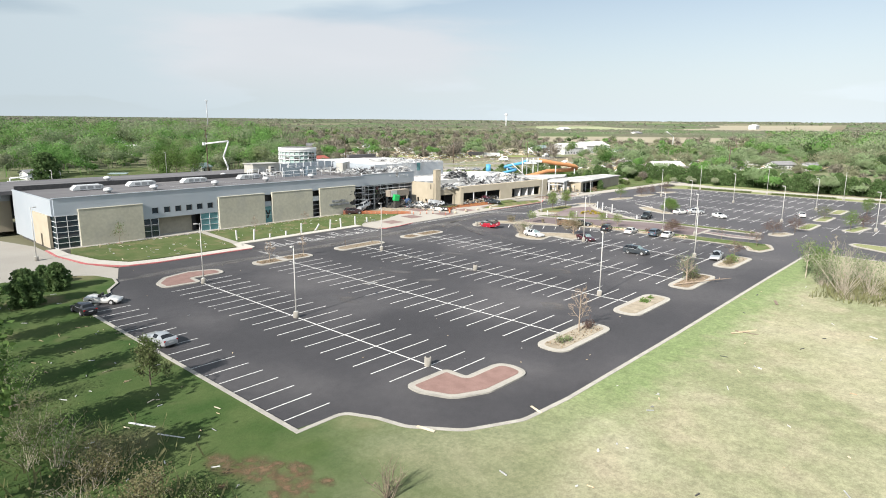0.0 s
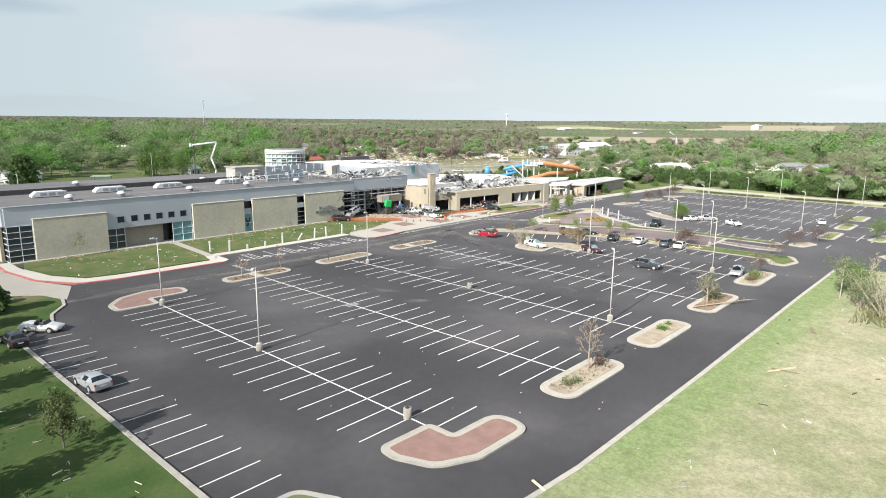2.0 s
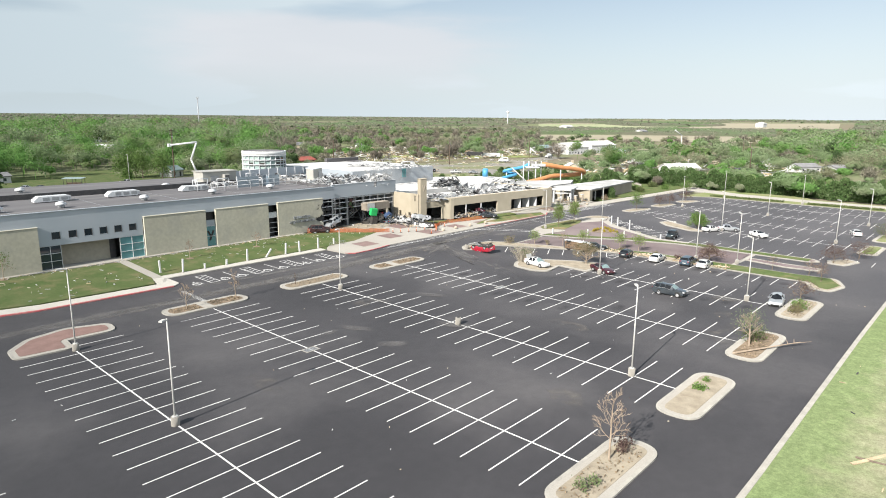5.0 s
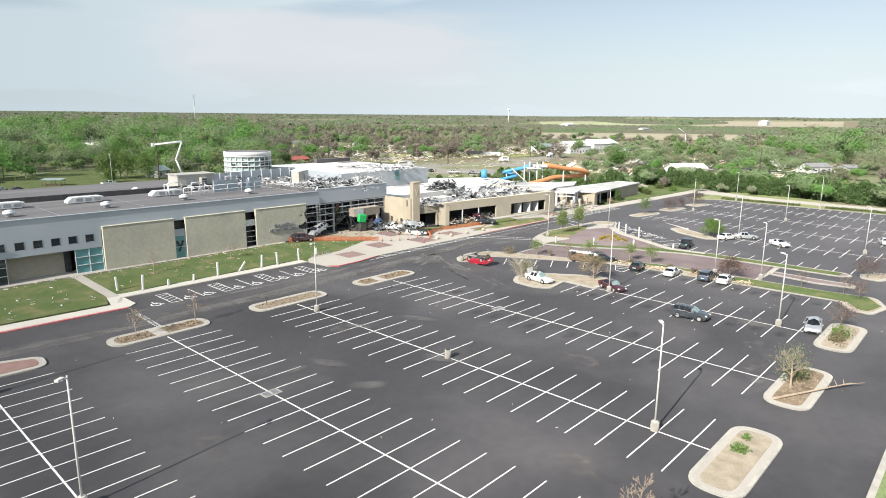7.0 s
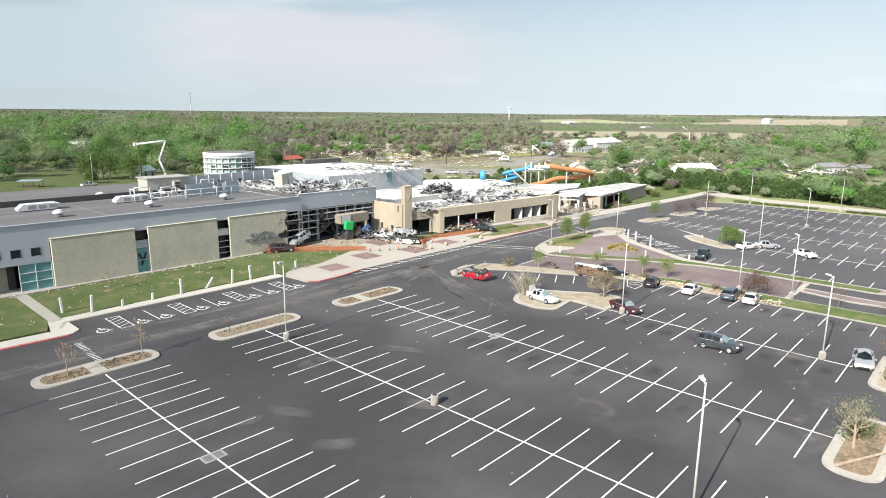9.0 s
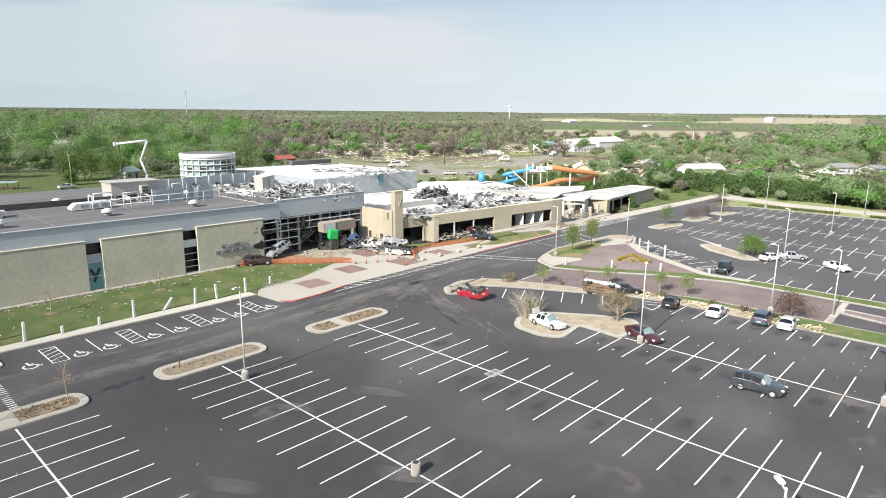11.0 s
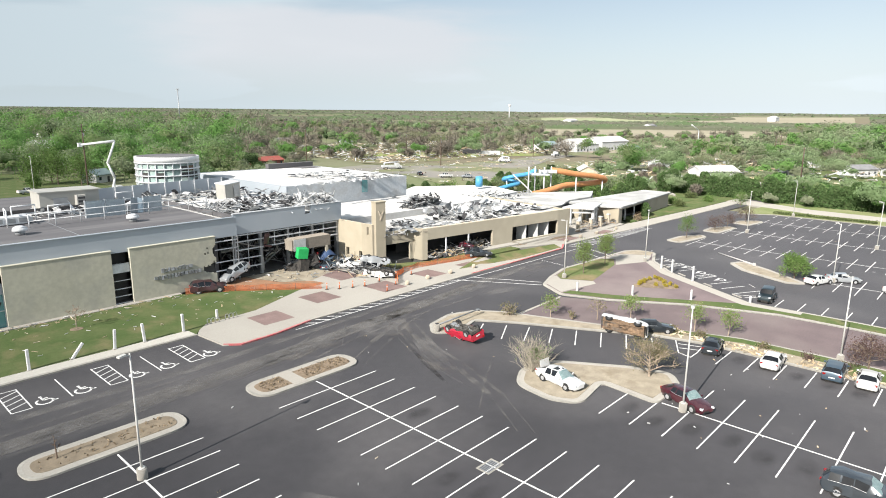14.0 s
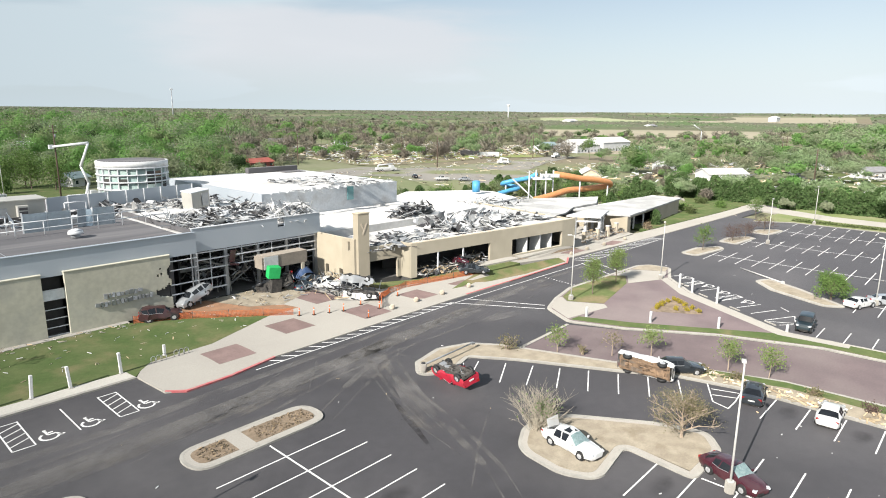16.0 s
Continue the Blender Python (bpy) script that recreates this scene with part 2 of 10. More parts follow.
MULCH = mat("brown_mulch", (0.25, 0.19, 0.135), (0.17, 0.13, 0.09), scale=2.2, fine=7.0, rough=0.95, bump=0.8, bump_scale=9, c=(0.10, 0.08, 0.055), c_scale=0.6, c_range=(0.54, 0.72))
SOIL = mat("bare_red_soil", (0.30, 0.165, 0.095), (0.22, 0.13, 0.08), scale=0.8, fine=5.0, rough=0.95, bump=0.7, bump_scale=8)
REDPAVE = mat("red_paving", (0.25, 0.158, 0.138), (0.21, 0.130, 0.112), scale=0.9, fine=7.0, rough=0.9, obj=0.12)
PAVERS = mat("forecourt_pavers", (0.215, 0.150, 0.138), (0.175, 0.122, 0.113), scale=0.7, fine=5.0, rough=0.9, obj=0.1)
MAROON = mat("maroon_paving", (0.162, 0.126, 0.127), (0.130, 0.101, 0.104), scale=0.25, fine=5.0, rough=0.9, obj=0.12, c=(0.19, 0.157, 0.152), c_scale=0.08, c_range=(0.5, 0.7))
PANELTAN = mat("tan_block_panel", (0.550, 0.528, 0.430), (0.505, 0.484, 0.392), scale=0.22, fine=2.0, rough=0.95, bump=0.05, bump_scale=4, obj=0.03, c=(0.470, 0.455, 0.385), c_scale=0.3, c_range=(0.5, 0.7))
BEIGE = mat("beige_block", (0.535, 0.490, 0.395), (0.495, 0.452, 0.362), scale=0.22, fine=2.0, rough=0.95, bump=0.05, bump_scale=4, obj=0.03, c=(0.465, 0.430, 0.355), c_scale=0.12, c_range=(0.5, 0.7))
TANBLOCK = mat("tan_block", (0.43, 0.388, 0.305), (0.40, 0.36, 0.28), scale=0.5, rough=0.95, bump=0.06, bump_scale=3, c=(0.36, 0.32, 0.25), c_scale=0.18, c_range=(0.5, 0.8))
CREAM = mat("cream_stucco", (0.47, 0.415, 0.32), (0.43, 0.38, 0.29), scale=0.5, rough=0.95, bump=0.08, bump_scale=4)
CAPSTONE = mat("cap_stone", (0.60, 0.52, 0.41), (0.50, 0.43, 0.34), scale=1.2, fine=6.0, rough=0.9)
METALWALL = mat("blue_grey_metal", (0.40, 0.445, 0.49), (0.45, 0.485, 0.525), scale=0.12, rough=0.5, metal=0.1, obj=0.03)
STAINED = mat("scuffed_pale_metal", (0.50, 0.53, 0.56), (0.60, 0.62, 0.64), scale=0.3, fine=2.5, rough=0.6, c=(0.43, 0.43, 0.43), c_scale=0.3, c_range=(0.5, 0.7))
SHINY = mat("shiny_panel_metal", (0.36, 0.44, 0.50), (0.44, 0.51, 0.56), scale=0.5, fine=2.0, rough=0.22, metal=0.6)
WHITEMETAL = mat("white_metal", (0.74, 0.75, 0.76), (0.62, 0.63, 0.64), scale=1.0, fine=3.0, rough=0.5)
GREYMETAL = mat("grey_metal", (0.40, 0.41, 0.42), (0.30, 0.31, 0.32), scale=1.0, fine=4.0, rough=0.45, metal=0.4)
DARKMETAL = mat("dark_metal", (0.06, 0.06, 0.065), (0.09, 0.085, 0.085), scale=1.5, fine=5.0, rough=0.6, metal=0.3)
ROOFDARK = mat("dark_roof_felt", (0.105, 0.102, 0.108), (0.150, 0.145, 0.149), scale=0.25, fine=1.2, rough=0.95, c=(0.185, 0.178, 0.175), c_scale=0.3, c_range=(0.56, 0.72), stretch=(0.12, 1.2, 1))
FELTGREY = mat("worn_grey_membrane", (0.36, 0.36, 0.353), (0.29, 0.29, 0.283), scale=0.25, fine=1.5, rough=0.9, c=(0.52, 0.515, 0.505), c_scale=0.16, c_range=(0.42, 0.64))
# tan darkened for the shade on the entrance canopy's face
FASCIA = mat("shaded_tan_fascia", (0.33, 0.285, 0.235), (0.27, 0.235, 0.195), scale=0.6, fine=3.0, rough=0.9)
PLANTCREAM = mat("grey_cream_metal", (0.47, 0.455, 0.41), (0.41, 0.40, 0.37), scale=0.4, rough=0.6)
ROOFWHITE = mat("white_roof_membrane", (0.62, 0.612, 0.595), (0.50, 0.493, 0.48), scale=0.2, fine=1.2, rough=0.8, c=(0.42, 0.40, 0.37), c_scale=0.13, c_range=(0.58, 0.74))
TORN = mat("torn_sheet_metal", (0.66, 0.66, 0.65), (0.42, 0.42, 0.42), scale=0.9, fine=4.0, rough=0.55, metal=0.25, island=0.35)
INSUL = mat("insulation_board", (0.66, 0.60, 0.48), (0.52, 0.44, 0.33), scale=1.0, fine=4.0, rough=0.95, island=0.3)
LUMBER = mat("splintered_lumber", (0.55, 0.45, 0.30), (0.42, 0.32, 0.21), scale=1.2, fine=5.0, rough=0.9, island=0.35)
# near-black colour that holds the darkness of unlit rooms and holes
UNLIT = mat("unlit_interior", (0.10, 0.095, 0.09), (0.06, 0.058, 0.055), scale=0.4, fine=2.0, rough=0.95)
INTWALL = mat("interior_plaster", (0.42, 0.40, 0.36), (0.33, 0.31, 0.28), scale=0.6, fine=3.0, rough=0.95)
GLASS = mat("tinted_glass", (0.02, 0.035, 0.045), (0.03, 0.05, 0.06), scale=0.3, rough=0.05, spec=0.9)
TEALGLASS = mat("teal_glass", (0.10, 0.27, 0.29), (0.15, 0.33, 0.35), scale=0.4, rough=0.1, spec=0.8)
PALEGLASS = mat("pale_glass", (0.30, 0.40, 0.38), (0.42, 0.50, 0.46), scale=0.4, rough=0.1, spec=0.8)
CARGLASS = mat("car_glass", (0.012, 0.014, 0.017), (0.02, 0.023, 0.027), scale=1.5, rough=0.08, spec=0.35)
CRAZED = mat("crazed_glass", (0.16, 0.24, 0.24), (0.28, 0.36, 0.36), scale=6.0, fine=20, rough=0.35, spec=0.6)
RUBBER = mat("tyre_rubber", (0.022, 0.022, 0.022), (0.035, 0.034, 0.033), scale=6.0, rough=0.9)
ALLOY = mat("alloy_rim", (0.62, 0.62, 0.63), (0.50, 0.50, 0.51), scale=5.0, rough=0.4, metal=0.5)
BLACKTRIM = mat("black_plastic", (0.02, 0.02, 0.021), (0.03, 0.03, 0.03), scale=3.0, rough=0.6)
TAIL = mat("tail_lamp_red", (0.35, 0.015, 0.015), (0.28, 0.012, 0.012), scale=4.0, rough=0.15)
HEAD = mat("head_lamp", (0.70, 0.71, 0.72), (0.55, 0.56, 0.58), scale=4.0, rough=0.1)
RUST = mat("rusty_underbody", (0.30, 0.20, 0.125), (0.16, 0.11, 0.075), scale=2.5, fine=8.0, rough=0.85, island=0.35)
UNDER = mat("dark_underbody", (0.05, 0.048, 0.045), (0.10, 0.09, 0.08), scale=3.0, fine=8.0, rough=0.8, island=0.4)
PLATE = mat("number_plate", (0.70, 0.70, 0.68), (0.6, 0.6, 0.6), scale=3.0, rough=0.5)
ORANGE = mat("orange_plastic", (0.80, 0.20, 0.06), (0.70, 0.17, 0.05), scale=2.0, rough=0.6)
ORANGENET = mat("orange_mesh_fence", (0.62, 0.19, 0.07), (0.50, 0.15, 0.06), scale=2.0, rough=0.8)
SLIDEORANGE = mat("orange_slide_tube", (0.74, 0.33, 0.14), (0.64, 0.29, 0.12), scale=0.8, fine=3.0, rough=0.4)
SLIDEBLUE = mat("blue_slide_tube", (0.10, 0.40, 0.66), (0.10, 0.33, 0.56), scale=0.8, fine=3.0, rough=0.4)
GREENPANEL = mat("green_panel", (0.03, 0.50, 0.14), (0.02, 0.42, 0.11), scale=2.0, rough=0.5)
POLEWHITE = mat("pole_paint", (0.62, 0.61, 0.58), (0.54, 0.53, 0.50), scale=1.5, rough=0.5)
WOODPOLE = mat("weathered_wood", (0.16, 0.11, 0.08), (0.11, 0.08, 0.06), scale=2.0, fine=8.0, rough=0.95, stretch=(4, 4, 0.4))
BARK = mat("bark", (0.20, 0.155, 0.12), (0.13, 0.10, 0.075), scale=4.0, fine=12, rough=0.95, stretch=(1, 1, 0.3))
PALEBARK = mat("pale_bark", (0.42, 0.34, 0.26), (0.32, 0.25, 0.19), scale=3.0, fine=9.0, rough=0.95)
STRAW = mat("straw_stems", (0.48, 0.43, 0.345), (0.39, 0.345, 0.27), scale=2.0, fine=7.0, rough=0.95)
TRACK = mat("tyre_marks", (0.155, 0.149, 0.144), (0.20, 0.192, 0.184), scale=0.5, fine=3.0, rough=0.95, spec=0.2)


def worn(m, scale, lo, hi, most):
    """Lets a thin coat show the surface below in patches."""
    n, l = m.node_tree.nodes, m.node_tree.links
    geo = n.new("ShaderNodeNewGeometry")
    t = n.new("ShaderNodeTexNoise")
    t.inputs["Scale"].default_value = scale
    t.inputs["Detail"].default_value = 5.0
    l.new(geo.outputs["Position"], t.inputs[0])
    r = n.new("ShaderNodeMapRange")
    for i, v in enumerate((lo, hi, 0.0, most)):
        r.inputs[i + 1].default_value = v
    l.new(t.outputs[0], r.inputs[0])
    l.new(r.outputs[0], n["Principled BSDF"].inputs["Alpha"])
    return m


worn(TRACK, 0.6, 0.34, 0.70, 0.5)
worn(ROADDUST, 0.4, 0.34, 0.68, 0.7)


def fading(m):
    """Lets a patch thin out towards its rim."""
    n, l = m.node_tree.nodes, m.node_tree.links
    alpha = n["Principled BSDF"].inputs["Alpha"]
    src = alpha.links[0].from_socket
    co = n.new("ShaderNodeTexCoord")
    ball = n.new("ShaderNodeVectorMath")
    ball.operation = "DISTANCE"
    ball.inputs[1].default_value = (0.5, 0.5, 0.0)
    flat = n.new("ShaderNodeVectorMath")
    flat.operation = "MULTIPLY"
    flat.inputs[1].default_value = (1, 1, 0)
    l.new(co.outputs["Generated"], flat.inputs[0])
    l.new(flat.outputs[0], ball.inputs[0])
    r = n.new("ShaderNodeMapRange")
    r.interpolation_type = "SMOOTHSTEP"
    for i, v in enumerate((0.1, 0.44, 1.0, 0.0)):
        r.inputs[i + 1].default_value = v
    l.new(ball.outputs["Value"], r.inputs[0])
    mul = n.new("ShaderNodeMath")
    mul.operation = "MULTIPLY"
    l.new(src, mul.inputs[0])
    l.new(r.outputs[0], mul.inputs[1])
    l.new(mul.outputs[0], alpha)
    return m


DUST = worn(mat("pale_dust", (0.145, 0.137, 0.13), (0.19, 0.178, 0.165), scale=0.6, fine=3.0, rough=1.0, spec=0.1), 0.55, 0.44, 0.74, 0.6)
STAIN = worn(mat("oil_stain", (0.034, 0.033, 0.035), (0.043, 0.042, 0.044), scale=0.8, fine=3.0, rough=0.85, spec=0.3), 0.5, 0.25, 0.65, 0.34)
RAWSOIL = worn(mat("raw_soil", (0.17, 0.105, 0.062), (0.105, 0.085, 0.045), scale=1.5, fine=6.0, rough=1.0, bump=0.7, bump_scale=8), 1.4, 0.3, 0.6, 1.0)
LANEDUST = worn(mat("lane_dust", (0.185, 0.179, 0.176), (0.225, 0.217, 0.212), scale=0.4, fine=2.5, rough=1.0, spec=0.1), 0.45, 0.27, 0.75, 0.56)
fading(DUST), fading(STAIN), fading(RAWSOIL), fading(LANEDUST)
SKID = worn(mat("rubber_skid", (0.030, 0.029, 0.030), (0.045, 0.043, 0.044), scale=0.8, fine=4.0, rough=0.9, spec=0.3), 0.7, 0.38, 0.62, 0.7)
TWIG = mat("dry_twigs", (0.27, 0.215, 0.165), (0.21, 0.16, 0.12), scale=2.0, rough=0.95, island=0.3)
LEAF = mat("spring_leaf", (0.122, 0.208, 0.054), (0.172, 0.258, 0.082), scale=0.6, rough=0.8, island=0.3, spec=0.2, through_light=0.25)
LEAFDARK = mat("evergreen_needles", (0.092, 0.165, 0.056), (0.145, 0.215, 0.085), scale=0.7, rough=0.85, island=0.3, spec=0.2, through_light=0.38)
LEAFRED = mat("dark_red_leaf", (0.115, 0.072, 0.066), (0.150, 0.105, 0.088), scale=0.7, rough=0.85, island=0.3, spec=0.2, through_light=0.25)
PALESCRUB = mat("pale_scrub_leaf", (0.20, 0.27, 0.125), (0.26, 0.30, 0.17), scale=0.7, rough=0.9, island=0.3, spec=0.2, through_light=0.4)
LEAFOLIVE = mat("olive_buds", (0.25, 0.225, 0.125), (0.19, 0.18, 0.09), scale=0.7, rough=0.9, island=0.3, spec=0.2, through_light=0.3)
YELLOWPLANT = mat("yellow_shrub", (0.50, 0.40, 0.05), (0.42, 0.34, 0.06), scale=1.0, rough=0.8, island=0.3, through_light=0.4)
WHITESIDING = mat("white_siding", (0.70, 0.70, 0.69), (0.60, 0.60, 0.59), scale=0.5, fine=3.0, rough=0.7)
GREYROOF = mat("grey_shingle", (0.24, 0.24, 0.245), (0.18, 0.18, 0.185), scale=0.7, fine=3.0, rough=0.9)
REDROOF = mat("red_roofing", (0.34, 0.09, 0.07), (0.27, 0.08, 0.06), scale=0.7, fine=3.0, rough=0.8)
BLUETARP = mat("blue_tarp", (0.05, 0.10, 0.22), (0.04, 0.075, 0.16), scale=1.5, fine=5.0, rough=0.6)


YOUNGLEAF = mat("young_spring_leaf", (0.210, 0.295, 0.090), (0.270, 0.345, 0.130), scale=0.6, rough=0.8, island=0.3, spec=0.2, through_light=0.4)
LEAFDULL = mat("dull_spring_leaf", (0.105, 0.145, 0.050), (0.165, 0.195, 0.085), scale=0.7, rough=0.85, island=0.3, spec=0.2, through_light=0.3)
GRASS_C = mat("lawn_patchy", (0.095, 0.125, 0.048), (0.135, 0.150, 0.065), scale=0.35, fine=2.5, rough=1.0, bump=0.8, bump_scale=6, c=(0.20, 0.165, 0.095), c_scale=0.22, c_range=(0.46, 0.62), spec=0.1)
WEEDS = mat("dry_brown_weeds", (0.34, 0.265, 0.18), (0.24, 0.185, 0.12), scale=1.5, rough=0.95, island=0.45, spec=0.1, through_light=0.2)

# ---- the plot rises gently from the front lane to the building ----
LIFT = {"on": True}
PIVOT = Vector((10.0, 7.0, 25.0))


def ramp(v, a, b):
    return min(1.0, max(0.0, (v - a) / (b - a)))


def rise(x, y):
    """How far the plot is lifted at a place of the drawn plan."""
    if not LIFT["on"] or y <= 90 or x > 214 or x < -60 or y > 172:
        return 0.0
    low_block = ramp(x, 96, 122)
    top = 0.8 + 0.7 * ramp(x, 110, 150) * (1 - ramp(x, 155, 166)) * (1 - ramp(y, 112, 128))
    top -= 0.4 * ramp(x, 158, 168) * (1 - ramp(y, 112, 128))
    return top * ramp(y, 92.4 - 2.4 * low_block, 110 - 13 * low_block)


def raised(x, y, z):
    """A place of the flat plan, set on the rising plot."""
    h = rise(x, y)
    s = 1 - h / 25
    if x < 40 and h > 0:
        x -= 0.036 * (40 - max(x, -20)) * ramp(y, 92, 108)
    return (PIVOT.x + s * (x - PIVOT.x), PIVOT.y + s * (y - PIVOT.y), PIVOT.z + s * (z - PIVOT.z) if z > -0.05 else z)


def spot(x, y, z, *turn):
    return pose(*raised(x, y, z), *turn)


def cut_grid(bm):
    """Cuts a long flat mesh so that it can follow the rise."""
    if max(v.co.y for v in bm.verts) < 89:
        return
    xs, ys = [v.co.x for v in bm.verts], [v.co.y for v in bm.verts]
    for y in (90, 92.4, 95, 97, 100, 104, 107, 110):
        if min(ys) < y < max(ys):
            bmesh.ops.bisect_plane(bm, geom=bm.verts[:] + bm.edges[:] + bm.faces[:], plane_co=(0, y, 0), plane_no=(0, 1, 0))
    for x in (96, 104, 110, 116, 122, 136, 150, 155, 158, 166):
        if min(xs) < x < max(xs):
            bmesh.ops.bisect_plane(bm, geom=bm.verts[:] + bm.edges[:] + bm.faces[:], plane_co=(x, 0, 0), plane_no=(1, 0, 0))


# ---- mesh helpers ----
def link(name, bm, material, parent=None, label="", smooth=False):
    for v in bm.verts:
        v.co = raised(*v.co)
    me = bpy.data.meshes.new(name)
    bm.to_mesh(me)
    bm.free()
    for m in material if isinstance(material, (list, tuple)) else [material]:
        me.materials.append(m)
    if smooth:
        me.polygons.foreach_set("use_smooth", [True] * len(me.polygons))
    ob = new(name, me)
    if parent:
        ob.parent = parent
    if label:
        ob["label"] = label
    return ob


def part(name, bm, material, parent, label="", smooth=False):
    return link(name, bm, material, parent, label, smooth)


def thing(name, label, category, group="", kind="", at=(0, 0, 0), rz=0.0):
    ob = new(name)
    ob.empty_display_size = 0.3
    ob.matrix_world = spot(*at, 0, 0, rz)
    return tagged(ob, label, category, group, kind)


def box(bm, x0, x1, y0, y1, z0, z1, mi=0):
    v = [bm.verts.new((x, y, z)) for z in (z0, z1) for y in (y0, y1) for x in (x0, x1)]
    for f in ((0, 2, 3, 1), (4, 5, 7, 6), (0, 1, 5, 4), (2, 6, 7, 3), (0, 4, 6, 2), (1, 3, 7, 5)):
        bm.faces.new([v[i] for i in f]).material_index = mi


def bev_box(bm, x0, x1, y0, y1, z0, z1, r=0.03):
    """A box whose upper edges are cut at 45 degrees."""
    lo = [bm.verts.new(p) for p in ((x0, y0, z0), (x1, y0, z0), (x1, y1, z0), (x0, y1, z0))]
    mid = [bm.verts.new(p) for p in ((x0, y0, z1 - r), (x1, y0, z1 - r), (x1, y1, z1 - r), (x0, y1, z1 - r))]
    top = [bm.verts.new(p) for p in ((x0 + r, y0 + r, z1), (x1 - r, y0 + r, z1), (x1 - r, y1 - r, z1), (x0 + r, y1 - r, z1))]
    for a, b in ((lo, mid), (mid, top)):
        for i in range(4):
            bm.faces.new((a[i], a[(i + 1) % 4], b[(i + 1) % 4], b[i]))
    bm.faces.new(top)
    bm.faces.new(lo[::-1])


def obox(bm, centre, size, rot=(0, 0, 0), mi=0):
    """A box turned about its centre."""
    m = pose(*centre, *rot)
    sx, sy, sz = (s / 2 for s in size)
    v = [bm.verts.new(m @ Vector((x, y, z))) for z in (-sz, sz) for y in (-sy, sy) for x in (-sx, sx)]
    for f in ((0, 2, 3, 1), (4, 5, 7, 6), (0, 1, 5, 4), (2, 6, 7, 3), (0, 4, 6, 2), (1, 3, 7, 5)):
        bm.faces.new([v[i] for i in f]).material_index = mi


def tube(bm, a, b, r0, r1=None, n=8, cap=True, mi=0):
    """A tapered round bar from a to b."""
    a, b = Vector(a), Vector(b)
    r1 = r0 if r1 is None else r1
    d = b - a
    q = d.to_track_quat("Z", "Y")
    ra, rb = [], []
    for i in range(n):
        w = 2 * math.pi * i / n
        u = q @ Vector((math.cos(w), math.sin(w), 0))
        ra.append(bm.verts.new(a + u * r0))
        rb.append(bm.verts.new(b + u * r1))
    for i in range(n):
        f = bm.faces.new((ra[i], ra[(i + 1) % n], rb[(i + 1) % n], rb[i]))
        f.material_index = mi
        f.smooth = True
    if cap:
        bm.faces.new(ra[::-1]).material_index = mi
        bm.faces.new(rb).material_index = mi


def prism(bm, poly, z0, z1, mi=0, side_mi=None):
    """An upright slab over a flat outline that runs anticlockwise."""
    area = sum(poly[i - 1][0] * p[1] - p[0] * poly[i - 1][1] for i, p in enumerate(poly))
    if area < 0:
        poly = poly[::-1]
    lo = [bm.verts.new((x, y, z0)) for x, y in poly]
    hi = [bm.verts.new((x, y, z1)) for x, y in poly]
    bm.faces.new(hi).material_index = mi
    n = len(poly)
    for i in range(n):
        bm.faces.new((lo[i], lo[(i + 1) % n], hi[(i + 1) % n], hi[i])).material_index = mi if side_mi is None else side_mi


def rounded(poly, radii, seg=7):
    """An outline with its corners rounded."""
    out = []
    n = len(poly)
    for i, p in enumerate(poly):
        r = radii[i] if isinstance(radii, (list, tuple)) else radii
        p, a, b = Vector(p), Vector(poly[i - 1]), Vector(poly[(i + 1) % n])
        if r <= 0:
            out.append(tuple(p))
            continue
        ua, ub = (a - p).normalized(), (b - p).normalized()
        ang = ua.angle(ub)
        d = min(r / math.tan(ang / 2), 0.49 * (a - p).length, 0.49 * (b - p).length)
        s, e = p + ua * d, p + ub * d
        for k in range(seg + 1):
            t = k / seg
            out.append(tuple((1 - t) ** 2 * s + 2 * t * (1 - t) * p + t * t * e))
    return out


def inset(poly, d):
    """The outline moved inwards by d."""
    area = sum(poly[i - 1][0] * p[1] - p[0] * poly[i - 1][1] for i, p in enumerate(poly))
    sgn = 1 if area > 0 else -1
    out = []
    n = len(poly)
    for i, p in enumerate(poly):
        a, b, p = Vector(poly[i - 1]), Vector(poly[(i + 1) % n]), Vector(p)
        da, db = (p - a).normalized(), (b - p).normalized()
        na, nb = Vector((-da.y, da.x)) * sgn, Vector((-db.y, db.x)) * sgn
        k = na + nb
        k = k / max(0.4, k.dot(na)) if k.length > 1e-6 else na
        out.append(tuple(p + k * d))
    return out


def ribbon(bm, line, width, z0, z1, side=1, closed=False, mi=0):
    """A strip of solid kerb along a line; side 1 lays its width to the left of the way."""
    pts = [Vector(p) for p in line]
    n = len(pts)
    off = []
    for i, p in enumerate(pts):
        a = pts[i - 1] if i or closed else None
        b = pts[(i + 1) % n] if i < n - 1 or closed else None
        da = (p - a).normalized() if a is not None else (b - p).normalized()
        db = (b - p).normalized() if b is not None else da
        na, nb = Vector((-da.y, da.x)), Vector((-db.y, db.x))
        k = na + nb
        k = k / max(0.4, k.dot(na))
        off.append(p + k * width * side)
    rows = [[bm.verts.new((*q, z)) for q in col] for z, col in ((z0, pts), (z1, pts), (z1, off), (z0, off))]
    m = n if closed else n - 1
    for i in range(m):
        j = (i + 1) % n
        for r in range(3):
            f = (rows[r][i], rows[r][j], rows[r + 1][j], rows[r + 1][i])
            bm.faces.new(f if side < 0 else f[::-1]).material_index = mi
    if not closed:
        for i in (0, n - 1):
            bm.faces.new([rows[r][i] for r in range(4)]).material_index = mi
    bmesh.ops.recalc_face_normals(bm, faces=bm.faces)


